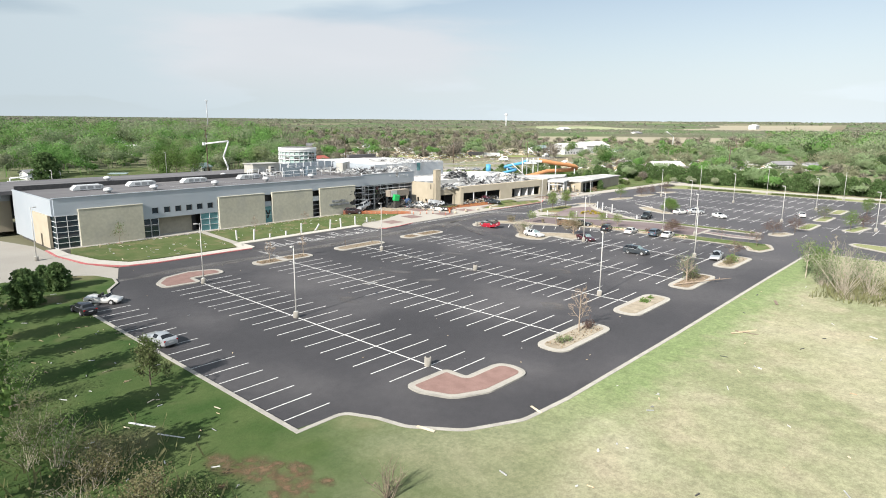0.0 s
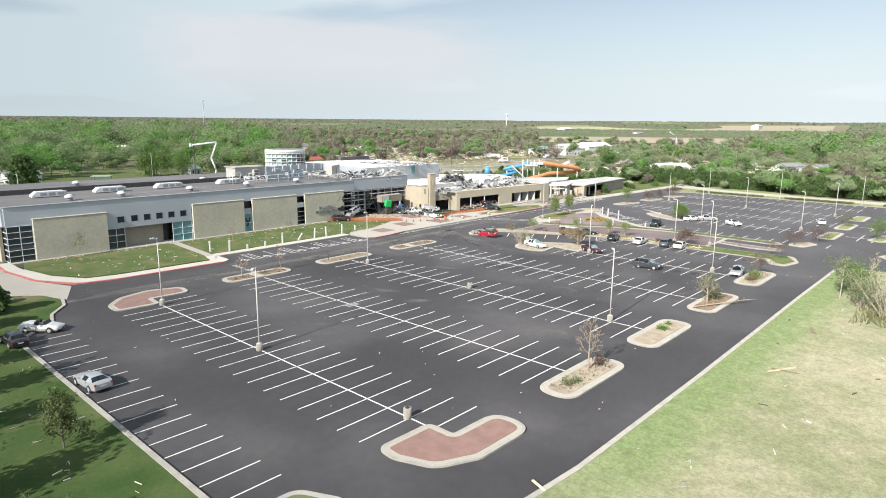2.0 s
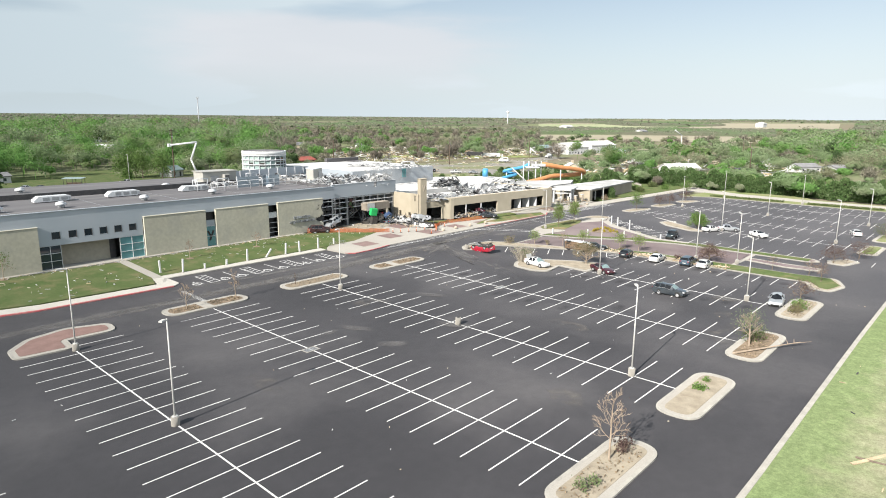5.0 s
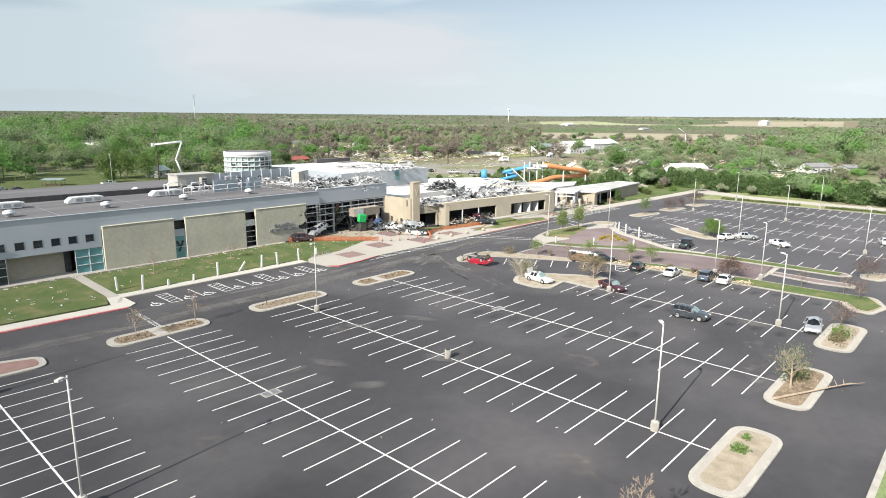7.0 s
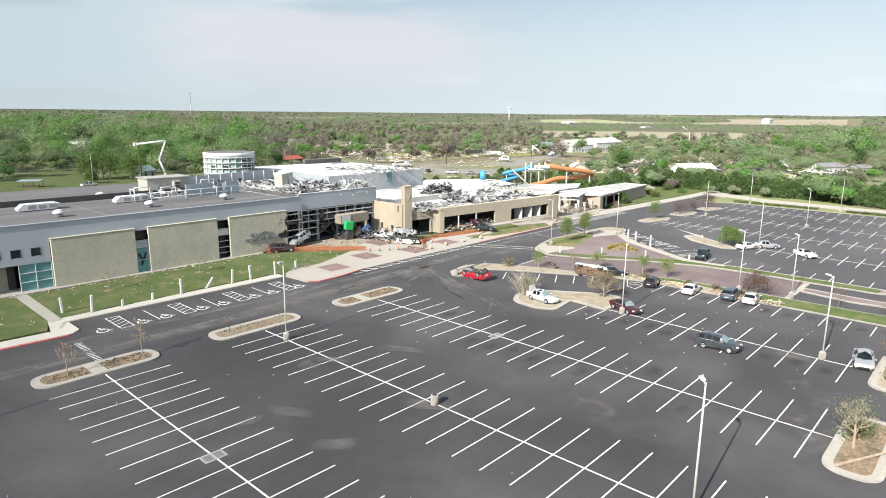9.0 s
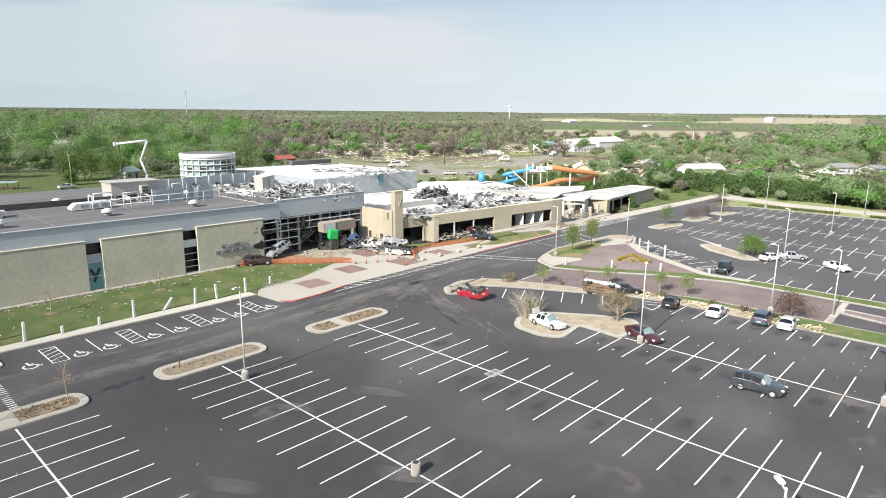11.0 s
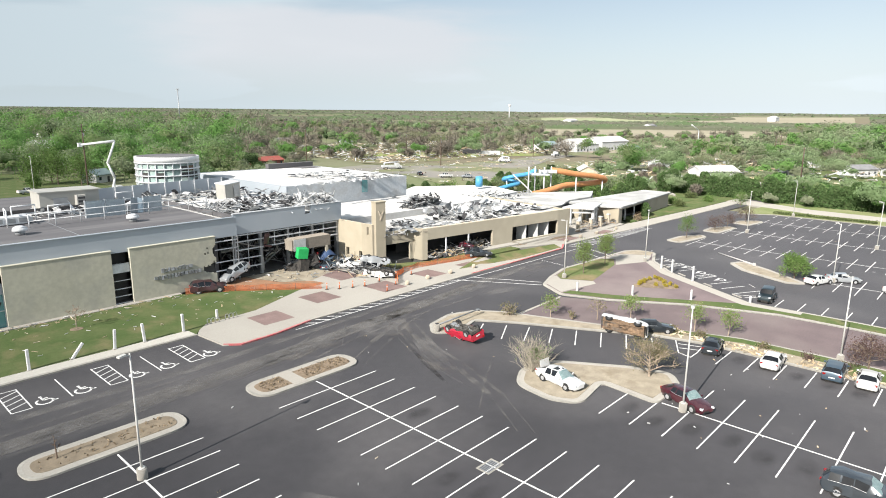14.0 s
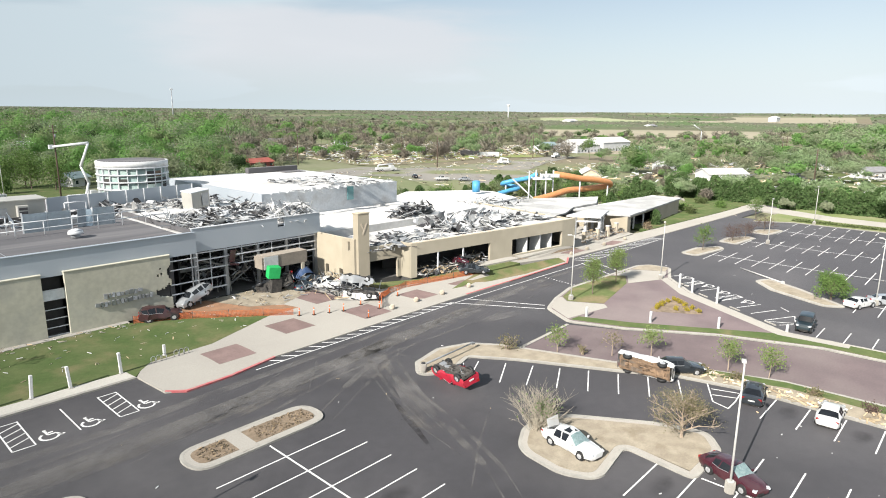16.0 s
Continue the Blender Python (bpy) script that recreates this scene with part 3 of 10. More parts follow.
def slab(name, poly, z0, z1, material, label, category, parent=None):
    bm = bmesh.new()
    prism(bm, poly, z0, z1)
    cut_grid(bm)
    ob = link(name, bm, material, parent)
    return ob if parent else tagged(ob, label, category, kind="structure")


# ---- ground, to the horizon ----
def land_height(x, y):
    r = math.hypot(x - 60, y - 60)
    far = max(0.0, r - 420)
    return -0.25 + min(26.0, far * far * 3.2e-5 / (1 + far * 0.0011)) + 22.0 * ramp(r, 2000, 4400) + (noise.noise((x * 0.003, y * 0.003, 0)) * 1.6 if r > 260 else 0)


bm = bmesh.new()
rings = [0, 60, 120, 190, 225, 260, 295, 330, 375, 420, 470, 520, 580, 640, 715, 800, 900, 1000, 1250, 1550, 1900, 2350, 2900, 3600, 4500]
cols = 192
grid = []
for r in rings[1:]:
    row = []
    for k in range(cols):
        w = 2 * math.pi * k / cols
        x, y = 60 + r * math.cos(w), 60 + r * math.sin(w)
        row.append(bm.verts.new((x, y, land_height(x, y))))
    grid.append(row)
hub = bm.verts.new((60, 60, -0.25))
for k in range(cols):
    bm.faces.new((hub, grid[0][k], grid[0][(k + 1) % cols]))
for a, b in zip(grid, grid[1:]):
    for k in range(cols):
        bm.faces.new((a[k], b[k], b[(k + 1) % cols], a[(k + 1) % cols]))
tagged(link("ground", bm, FAR_GRASS, smooth=True), "flat green and tan meadow reaching the horizon", "ground", kind="structure")

# ---- asphalt ----
bm = bmesh.new()
prism(bm, [(-2.75, 6.6), (107, 6.6), (107, -120), (212.5, -120), (212.5, 83), (300, 78), (300, 86.2), (215, 86.6), (172, 88.2), (141, 90.3), (110, 89.0), (67.6, 89.0), (67.6, 92.8), (34, 92.8), (34, 88.5), (12, 88.5), (5, 91), (-2.75, 91)], -0.4, 0.0)
LIFT["on"] = False
road = tagged(link("road", bm, ASPHALT), "dark asphalt car park and drive with white stalls", "car park", kind="structure")
LIFT["on"] = True


def outline_lawn():
    c = [(-2.62, 65.0), (-2.62, 19.2)]
    c += rounded([(-2.62, 19.2), (1.9, 19.15), (3.3, 16.2), (3.9, 13.4), (6.6, 9.6), (11.3, 7.2), (17.5, 6.7)], [0, 1.6, 2.0, 2.5, 3.0, 3.0, 0])[1:]
    c += [(40, 6.55), (80, 6.7)] + rounded([(80, 6.7), (107.4, 6.6), (108.0, -60)], [0, 4.0, 0])[1:]
    return c


def kerb(name, line, width, side=1, closed=False, material=None, label="pale concrete kerb along the asphalt", height=0.15, parent=None):
    bm = bmesh.new()
    ribbon(bm, line, width, -0.1, height, side, closed)
    cut_grid(bm)
    ob = link(name, bm, material or KERB, parent)
    return ob if parent else tagged(ob, label, "kerb", kind="structure")


LAWN_LINE = outline_lawn()
kerb("kerb", LAWN_LINE, 0.45, -1)
# west lawn and dry south field meet along a soft line
WEST = rounded([(2.2, 71.2), (3.1, 74.5), (5.6, 78.0), (6.4, 81.5), (5.2, 85.6), (2.0, 88.4), (-6.0, 90.5)], [0, 1.5, 1.5, 2.0, 2.0, 2.0, 0])
lawn_edge = [(-2.9, 65.0), (-2.9, 19.5)] + [(p[0] - 0.3, p[1] - 0.15) for p in LAWN_LINE[2:]]
slab("lawn", lawn_edge + [(107.7, -260), (-120, -260), (-220, -60), (-220, 92), (-6, 90.5)] + WEST[::-1][1:] + [(1.4, 71.2), (-2.9, 66.0)], -0.3, 0.11, GRASS_W, "rough green and dry grass strewn with storm litter", "lawn")
kerb("kerb", [(-2.62, 65.0), (-2.62, 66.2), (1.6, 70.4)] + WEST, 0.4, 1, label="pale kerb round the lawn corner")

# ---- front drive and lawns before the long wing ----
FRONT = rounded([(5.3, 112), (5.2, 105), (6.6, 95.5), (10.4, 89.0), (16, 87.7), (33.8, 87.2)], [0, 3, 3, 3, 3, 0])
slab("apron", [(-30, 131), (-30, 90.6), (-6, 90.5)] + WEST[::-1][1:8] + [(6.6, 81.0), (9.5, 88.5), (6.4, 96), (5.3, 105), (5.3, 118), (2.2, 130)], -0.3, 0.03, CONCRETE, "pale concrete service drive beside the building", "driveway")
kerb("red_kerb", FRONT, 0.42, 1, material=REDKERB, label="faded red painted kerb along the drive")
slab("walk", [(p[0] + 0.35, p[1] + 0.4) for p in FRONT] + [(35.2, 88.6), (35.2, 92.6), (66.5, 92.6), (66.5, 94.8), (33.5, 94.8), (32.6, 90.0), (17, 90.6), (12.5, 91.6), (9.4, 97), (7.6, 106), (7.4, 112.0)], -0.2, 0.14, PALEWALK, "pale concrete footpath along the lawn", "pavement")
slab("front_lawn", [(9.0, 110.2), (8.2, 106.0), (10.0, 97.2), (13, 92.2), (17, 91.2), (32.4, 90.7), (33.5, 94.3), (33.9, 109.6)], -0.2, 0.16, GRASS_B, "green front lawn with scattered debris", "lawn")
slab("front_lawn", [(35.4, 109.6), (35.0, 95.1), (35.0, 94.75), (66.4, 94.75), (66.45, 92.75), (67.45, 93.95), (69.05, 95.44), (76.0, 95.94), (85.5, 99.95), (86.5, 100.2), (83.5, 103.0), (78.5, 107.6), (73, 110.3)], -0.2, 0.16, GRASS_B, "green front lawn before the beige panels", "lawn")
slab("walk", [(33.9, 110.2), (33.6, 93.9), (35.0, 93.9), (35.4, 110.2)], -0.2, 0.165, CONCRETE, "narrow concrete path to the side door", "pavement")
slab("walk", [(7.4, 110.2), (73.5, 110.3), (73.5, 111.6), (7.4, 111.6)], -0.2, 0.17, CONCRETE, "concrete strip along the wall foot", "pavement")
bm = bmesh.new()
ribbon(bm, [(66.5, 92.5), (35.0, 92.5), (33.9, 90.4)], 0.4, -0.1, 0.15, -1)
tagged(link("kerb", bm, KERB), "pale kerb along the accessible stalls", "kerb", kind="structure")

# plaza before the entrance
PLAZA = [(66.5, 92.6), (66.9, 87.4), (68.6, 86.3), (73, 86.5), (78.5, 87.6), (106, 88.0), (120, 87.9), (137, 88.0), (137, 91.5), (118, 95.5), (104, 99.2), (103.5, 104), (103.5, 112.6), (88, 112.6), (89.5, 102.5), (85.5, 100.0), (76.0, 96.0), (69, 95.5), (67.5, 94.0)]
slab("plaza", PLAZA, -0.2, 0.15, CONCRETE, "pale concrete forecourt before the wrecked entrance", "pavement")
kerb("red_kerb", [(66.9, 87.5), (68.4, 86.2), (73, 86.4), (78.5, 87.5)], 0.3, 1, material=REDKERB, label="faded red kerb at the forecourt", height=0.158)
slab("soil", [(74, 110.2), (78.5, 107.4), (83.4, 102.7), (86.6, 100.0), (90.5, 100.4), (90, 103), (86.5, 105.5), (84.2, 112.4), (79.5, 112.4), (79.2, 110.8)], -0.2, 0.155, SOIL, "bare reddish soil along the wreckage", "soil")
slab("planting_bed", [(84.4, 112.4), (86.6, 105.6), (90.2, 103.2), (95.5, 105.5), (95.0, 112.4)], -0.2, 0.16, GRAVEL, "tan gravel bed below the glazed front", "planting bed")
slab("side_lawn", [(104.0, 103.6), (104.3, 99.4), (118, 96.4), (124, 95.0), (132, 94.6), (133, 99.5), (112, 99.5)], -0.2, 0.17, GRASS_C, "patchy lawn before the low block", "lawn")
slab("side_lawn", [(110.5, 91.4), (125.5, 88.8), (137.4, 88.8), (139.5, 91.6), (120.5, 95.2)], -0.2, 0.175, GRASS_C, "green lawn strip beside the road", "lawn")
slab("soil", [(104.3, 99.0), (121, 94.8), (122.5, 96.2), (110, 98.9)], -0.2, 0.18, SOIL, "bare reddish soil strip at the low block", "soil")
slab("planting_bed", [(134, 96.6), (150, 93.6), (151, 96.6), (135, 99.4)], -0.2, 0.17, MULCH, "mulched bed at the low block", "planting bed")
kerb("red_kerb", [(110, 88.0), (120, 87.9), (137, 88.0), (140.6, 90.0)], 0.3, 1, material=REDKERB, label="faded red kerb beside the lawn strip", height=0.185)
slab("walk", [(137, 88.0), (140.8, 90.0), (172, 87.6), (215, 85.6), (300, 84), (300, 87.0), (215, 89.5), (174, 92), (150, 95), (151, 99.5), (133, 99.5), (132.5, 95), (139.5, 92.0)], -0.2, 0.145, CONCRETE, "concrete footpath along the far drive", "pavement")
slab("far_lawn", [(176, 92.2), (215, 89.8), (260, 88.5), (262, 120), (228, 103), (210, 97.6), (180, 97.6)], -0.2, 0.17, GRASS_B, "green lawn beyond the end block", "lawn")

# dusty wheel tracks along the front lane
slab("worn_lane", [(-2, 79.5), (26, 78.3), (60, 78.8), (90, 81.3), (115, 84.2), (140, 84.6), (140, 85.4), (112, 85.3), (88, 83.2), (60, 81.3), (30, 80.4), (6, 80.8)], -0.1, 0.004, ROADDUST, "dusty worn wheel track on the asphalt", "road", parent=road)
slab("worn_lane", [(30, 84.6), (62, 83.2), (84, 84.6), (110, 86.2), (84, 85.5), (60, 84.4), (34, 85.6)], -0.1, 0.004, ROADDUST, "", "", parent=road)

def tyre_mark(line, width=0.3, material=TRACK, z=0.0065):
    """A smooth curved mark on the asphalt, tapered at its ends."""
    pts = rounded(line, [0] + [6.0] * (len(line) - 2) + [0], 8)
    bm = bmesh.new()
    n = len(pts)
    sides = []
    for i, q in enumerate(pts):
        a, b = Vector(pts[max(0, i - 1)]), Vector(pts[min(n - 1, i + 1)])
        d = (b - a).normalized()
        w = width / 2 * min(1.0, 0.2 + 4.0 * min(i, n - 1 - i) / n)
        off = Vector((-d.y, d.x)) * w
        sides.append((bm.verts.new((q[0] + off.x, q[1] + off.y, z)), bm.verts.new((q[0] - off.x, q[1] - off.y, z))))
    for (a, b), (c, d) in zip(sides, sides[1:]):
        bm.faces.new((b, d, c, a))
    return link("tyre_mark", bm, material, road)


MARKS = [[(92.0, 84.6), (86.5, 79.6), (82.6, 72.5), (80.4, 65.2), (77.8, 59.0), (74.0, 53.0)], [(84.0, 80.0), (80.2, 71.7), (78.6, 66.4), (77.6, 61.0)], [(88.4, 85.6), (84.7, 79.7), (81.1, 72.0), (79.0, 66.0)], [(76.0, 78.2), (80.9, 83.7)], [(86.3, 81.4), (88.2, 79.4), (88.4, 76.0)],
         [(63.2, 78.1), (70.0, 78.6), (78.8, 80.6), (88.5, 81.4), (99.0, 81.3), (112.0, 83.6)], [(20.0, 80.6), (42.0, 79.6), (62.0, 80.2), (84.0, 82.6), (110.0, 84.6)], [(8.0, 82.0), (34.0, 81.4), (60.0, 82.4), (84.0, 84.2)], [(84.7, 63.9), (80.0, 61.2), (74.9, 57.7)],
         [(74.0, 74.0), (79.0, 76.6), (87.0, 80.4), (96.0, 83.0)], [(60.0, 77.6), (68.0, 79.4), (75.0, 83.0), (80.0, 85.6)], [(2.0, 79.6), (24.0, 78.8), (50.0, 78.9), (74.0, 80.8), (100.0, 82.6)], [(4.0, 81.4), (26.0, 80.0), (52.0, 80.6), (78.0, 82.0), (104.0, 85.0)], [(96.0, 80.0), (104.0, 79.6), (112.0, 80.4), (126.0, 82.6)]]
for i, line in enumerate(MARKS):
    tyre_mark(line, 0.4 if i % 3 else 0.7, z=0.0065 + 0.0012 * i)
    if i in (0, 2, 5, 6, 9):
        tyre_mark([(x + 0.5, y - 1.55) for x, y in line], 0.4, z=0.0265 - 0.0011 * i)
tyre_mark([(80.6, 72.0), (78.8, 68.0), (76.6, 63.0)], 1.2, SKID, 0.03)

def dust_patch(x, y, rx, ry, turn, seed, z, material=DUST, name="dust_patch"):
    """A ragged patch of pale dust or dark oil on the asphalt."""
    rnd = random.Random(seed)
    c, s = math.cos(radians(turn)), math.sin(radians(turn))
    ring = []
    for k in range(22):
        w = 2 * math.pi * k / 22
        q = rnd.uniform(0.6, 1.1)
        u, v = rx * q * math.cos(w), ry * q * math.sin(w)
        ring.append((x + u * c - v * s, y + u * s + v * c))
    bm = bmesh.new()
    bm.faces.new([bm.verts.new((*p, z)) for p in ring])
    return link(name, bm, material, road)


for i, a in enumerate(((86.2, 24.2, 4.0, 2.0, -60), (78.0, 21.4, 3.4, 1.6, 20), (74.8, 17.8, 3.6, 1.8, 80), (70.0, 19.6, 5.0, 1.6, 10), (84.0, 77.8, 6.0, 1.7, 50), (93.0, 82.6, 9.0, 1.5, 8), (72.0, 79.4, 8.0, 1.3, 5), (104.0, 83.4, 8.0, 1.4, 8), (79.6, 67.5, 5.0, 1.5, 72), (48.0, 60.0, 4.5, 1.4, 30), (38.0, 80.2, 12.0, 1.2, -3), (24.0, 46.0, 5.0, 1.6, 80), (60.0, 34.0, 6.0, 1.6, 70), (42.0, 24.0, 5.0, 1.6, 60), (120.0, 83.0, 8.0, 1.4, 2), (60.4, 79.0, 9.0, 1.0, 3))):
    dust_patch(*a, 500 + i, 0.032 + 0.0012 * i)
for i, a in enumerate(((18, 80.2, 15, 1.5, -1), (40, 79.8, 15, 1.6, 1), (60, 80.4, 14, 1.7, 4), (78, 81.4, 13, 1.9, 6), (91, 82.6, 12, 1.9, 3), (101, 82.2, 9, 1.5, -4), (83, 79.4, 8, 2.6, 30), (82.6, 71.6, 8, 1.6, 62), (106, 78.6, 7, 1.3, -14), (112, 84.0, 12, 1.4, 6), (40.7, 52.5, 5, 0.9, -60), (37.4, 53.6, 2.4, 1.0, 20), (50.4, 59.3, 4, 0.8, -50), (57.7, 56.1, 5, 0.9, -60), (40.1, 45.1, 4, 1.0, -40), (49.7, 44.6, 5, 1.0, -60), (85.9, 23.4, 4.0, 1.8, -80), (67, 17.4, 4.5, 1.4, -20))):
    dust_patch(*a, 560 + i, 0.060 + 0.0012 * i, LANEDUST)

# ---- medians, drive and the triangular court ----
MED = rounded([(85.2, 73.4), (88.4, 71.6), (92.6, 72.9), (95.4, 68.6), (99.9, 59.9), (102.9, 54.6), (104.3, 48.8), (104.6, 38), (104.9, 18.0), (101.0, 16.2), (100.6, 13.6), (105.6, 12.4), (110.6, 14.4), (109.7, 20), (109.6, 38.8), (109.1, 46.8), (106.4, 54.4), (102.1, 61.2), (97.9, 72.6), (95.8, 75.6), (92, 77.0), (87.6, 76.0)], [1.4, 0.8, 0.8, 2, 3, 2, 1, 1, 1.0, 1.0, 1.0, 1.8, 1.8, 1, 1, 2, 2, 3, 2, 1.2, 1.2, 1.2])


def island(poly, material, label, group="", kerb_width=0.75, height=0.15):
    """A kerbed bed: a concrete rim and a filling."""
    bm = bmesh.new()
    ribbon(bm, poly, 0.28, -0.1, height, 1 if sum(poly[i - 1][0] * p[1] - p[0] * poly[i - 1][1] for i, p in enumerate(poly)) > 0 else -1, True)
    rim = thing("traffic_island", label, "traffic island", group, "structure")
    part("rim", bm, KERB, rim, "pale concrete rim")
    inner = inset(poly, 0.27)
    bm = bmesh.new()
    prism(bm, inner, -0.1, height - 0.01)
    part("apron_strip", bm, CONCRETE, rim)
    bm = bmesh.new()
    prism(bm, inset(poly, kerb_width), -0.1, height + 0.02)
    part("bed", bm, material, rim)
    return rim


island(MED, GRAVEL, "long kerbed median with tan gravel and litter", kerb_width=0.5)
slab("median_grass", [(103.6, 58.6), (106.2, 54.6), (108.7, 46.6), (109.1, 38.8), (109.1, 20.5), (107.6, 20.0), (107.4, 46), (104.8, 54)], -0.1, 0.18, GRASS_B, "green verge along the drive", "lawn")
slab("median_grass", [(105.2, 35.5), (107.3, 36.5), (109.2, 35.5), (109.4, 20.5), (110.0, 15.4), (105.8, 13.2), (101.8, 14.2), (102.2, 15.4), (105.2, 17.2)], -0.1, 0.184, GRASS_B, "green lawn strip at the end of the median", "lawn")
STRIP = rounded([(112.6, 76.4), (109.7, 71.4), (112.2, 65.0), (117.8, 56.0), (121.4, 46.2), (121.9, 38), (121.8, 21), (123.4, 19.4), (125.2, 21), (125.2, 40.9), (124.6, 50.6), (133.4, 65.0), (139.6, 70.8), (146.2, 73.6), (146.0, 77.2), (143.8, 78.6), (123.4, 79.6), (117.4, 78.2)], [2.2, 2, 3, 4, 3, 1, 0.8, 0.8, 0.8, 2, 2, 1, 1, 1.5, 1.5, 1.5, 3, 3])
island(STRIP, MAROON, "triangular court of maroon paving with pale kerb", kerb_width=0.55)
slab("court_lawn", [(117.2, 76.0), (119.6, 71.8), (131.6, 74.4), (135.6, 76.6), (134, 78.4), (123.6, 79.0), (118.6, 77.6)], -0.1, 0.19, GRASS_C, "small green lawn with two young trees", "lawn")
slab("court_walk", [(113.2, 76.0), (110.8, 72.0), (118.4, 70.6), (119.4, 71.6), (117.0, 76.0), (118.4, 77.6), (117.5, 77.7)], -0.1, 0.185, CONCRETE, "concrete corner pad of the court", "pavement")
slab("court_walk", [(135.8, 76.4), (131.8, 74.2), (137.8, 71.4), (140.6, 72.2), (143.0, 73.0), (140, 78.0), (134.6, 78.3)], -0.1, 0.187, CONCRETE, "concrete pad at the court's tip", "pavement")
slab("court_walk", [(124.7, 44.0), (124.1, 50.7), (132.9, 65.4), (139.2, 71.3), (138.0, 72.0), (131.6, 66.2), (122.7, 51.0), (123.4, 44.0)], -0.1, 0.195, CONCRETE, "pale concrete walk along the accessible stalls", "pavement")
for x, y in ((127.1, 53.0), (130.2, 58.2), (133.6, 63.6), (137.3, 67.8)):
    stop = thing("wheel_stop", "pale concrete wheel stop at a stall", "wheel stop", "wheel stops at the court", at=(x, y, 0.0), rz=58)
    bm = bmesh.new()
    bev_box(bm, -0.9, 0.9, -0.09, 0.09, 0.0, 0.14, 0.03)
    part("block", bm, KERB, stop)
slab("court_bed", [(140.4, 78.0), (143.0, 73.2), (145.8, 73.9), (145.5, 76.9), (143.6, 78.0)], -0.1, 0.187, GRAVEL, "tan gravel tip of the court", "planting bed")
slab("court_verge", [(110.6, 71.6), (112.8, 65.4), (118.3, 56.3), (122.0, 46.3), (122.4, 38), (122.3, 21.3), (124.6, 21.3), (124.6, 40.9), (124.0, 49.8), (119.9, 56.8), (114.8, 65.6), (112.4, 71.4)], -0.1, 0.19, GRASS_B, "narrow green verge along the drive", "lawn")
slab("drive_paving", [(99.2, 70.4), (109.2, 70.8), (112.0, 65.0), (117.6, 56.2), (121.3, 46.2), (121.8, 38), (121.7, 31), (109.7, 31), (109.7, 38.8), (109.2, 46.8), (106.5, 54.5), (102.2, 61.2), (99.0, 69.8)], -0.1, 0.006, MAROON, "", "", parent=road)
slab("drive_band", [(98.7, 70.9), (109.3, 71.3), (109.3, 70.9), (98.9, 70.5)], -0.1, 0.009, CONCRETE, "", "", parent=road)
slab("drive_band", [(109.7, 31), (121.7, 31), (121.7, 30.2), (109.7, 30.2)], -0.1, 0.009, CONCRETE, "", "", parent=road)
M3 = rounded([(115.4, 30.4), (113.9, 23.3), (114.7, 17.8), (117.3, 18.0), (117.3, 24.0), (117.9, 30.6)], 0.9)
island(M3, MAROON, "thin splitter island in the drive", kerb_width=0.6)

# ---- islands at the ends of the rows ----
ROWX = [14.55, 32.52, 50.49, 68.46, 86.5]
STALL = 2.74
Y0 = 70.34


def row_end(x, y0, y1, material, label):
    return island(rounded([(x - 5.9, y0), (x + 5.9, y0), (x + 5.9, y1), (x - 5.9, y1)], [1.9, 1.9, 1.9, 1.9]), material, label, "islands at the row ends")


for x, m, lab in ((ROWX[1], GRAVEL, "kerbed island with dry gravel and a bare tree"), (ROWX[2], GRAVEL, "kerbed island of tan gravel with weeds"), (ROWX[3], MULCH, "kerbed island with a broken shrub"), (ROWX[4] + 1.2, GRAVEL, "kerbed island with green ground cover")):
    row_end(x, 12.7, 16.7, m, lab)
for x, m, lab in ((ROWX[1], MULCH, "kerbed island of brown mulch with bare saplings"), (ROWX[2], TANMULCH, "kerbed island of tan mulch with a stump"), (ROWX[3], MULCH, "kerbed island of brown mulch, empty")):
    row_end(x + 0.1, 72.8, 76.6, m, lab)
# bands across two of them
for x in (ROWX[1] - 0.2, ROWX[3] - 1.3):
    slab("crossing_band", [(x - 0.7, 73.0), (x + 0.7, 73.0), (x + 0.7, 76.4), (x - 0.7, 76.4)], 0.0, 0.176, CONCRETE, "concrete crossing band through the island", "pavement")
RED1 = rounded([(9.0, 17.2), (10.2, 14.0), (13.6, 12.4), (20.2, 12.3), (20.3, 16.3), (14.9, 16.4), (14.9, 19.1), (9.2, 19.2)], [1.6, 2.4, 2.4, 1.9, 1.9, 0.3, 0.9, 1.2])
island(RED1, REDPAVE, "kerbed island paved in red", "islands at the row ends", kerb_width=0.7)
RED2 = rounded([(9.0, 70.0), (14.7, 69.6), (14.9, 72.7), (20.3, 72.5), (20.6, 76.0), (16.0, 77.6), (11.6, 76.3), (9.2, 73.4)], [1.2, 0.9, 0.3, 1.6, 1.6, 2.5, 2.5, 1.6])
island(RED2, REDPAVE, "kerbed island paved in red", "islands at the row ends", kerb_width=0.7)
CARISL = rounded([(80.4, 54.2), (81.6, 51.6), (86.9, 52.4), (86.3, 46.8), (91.6, 46.7), (94.0, 48.6), (92.4, 52.6), (88.4, 59.0), (84.4, 60.2), (81.0, 58.4)], [3.0, 2.0, 0.5, 0.8, 1.8, 1.8, 3, 3.0, 3.0, 3.0])
island(CARISL, GRAVEL, "kerbed gravel island with shrubs and a stranded car", "islands at the row ends", kerb_width=0.7)

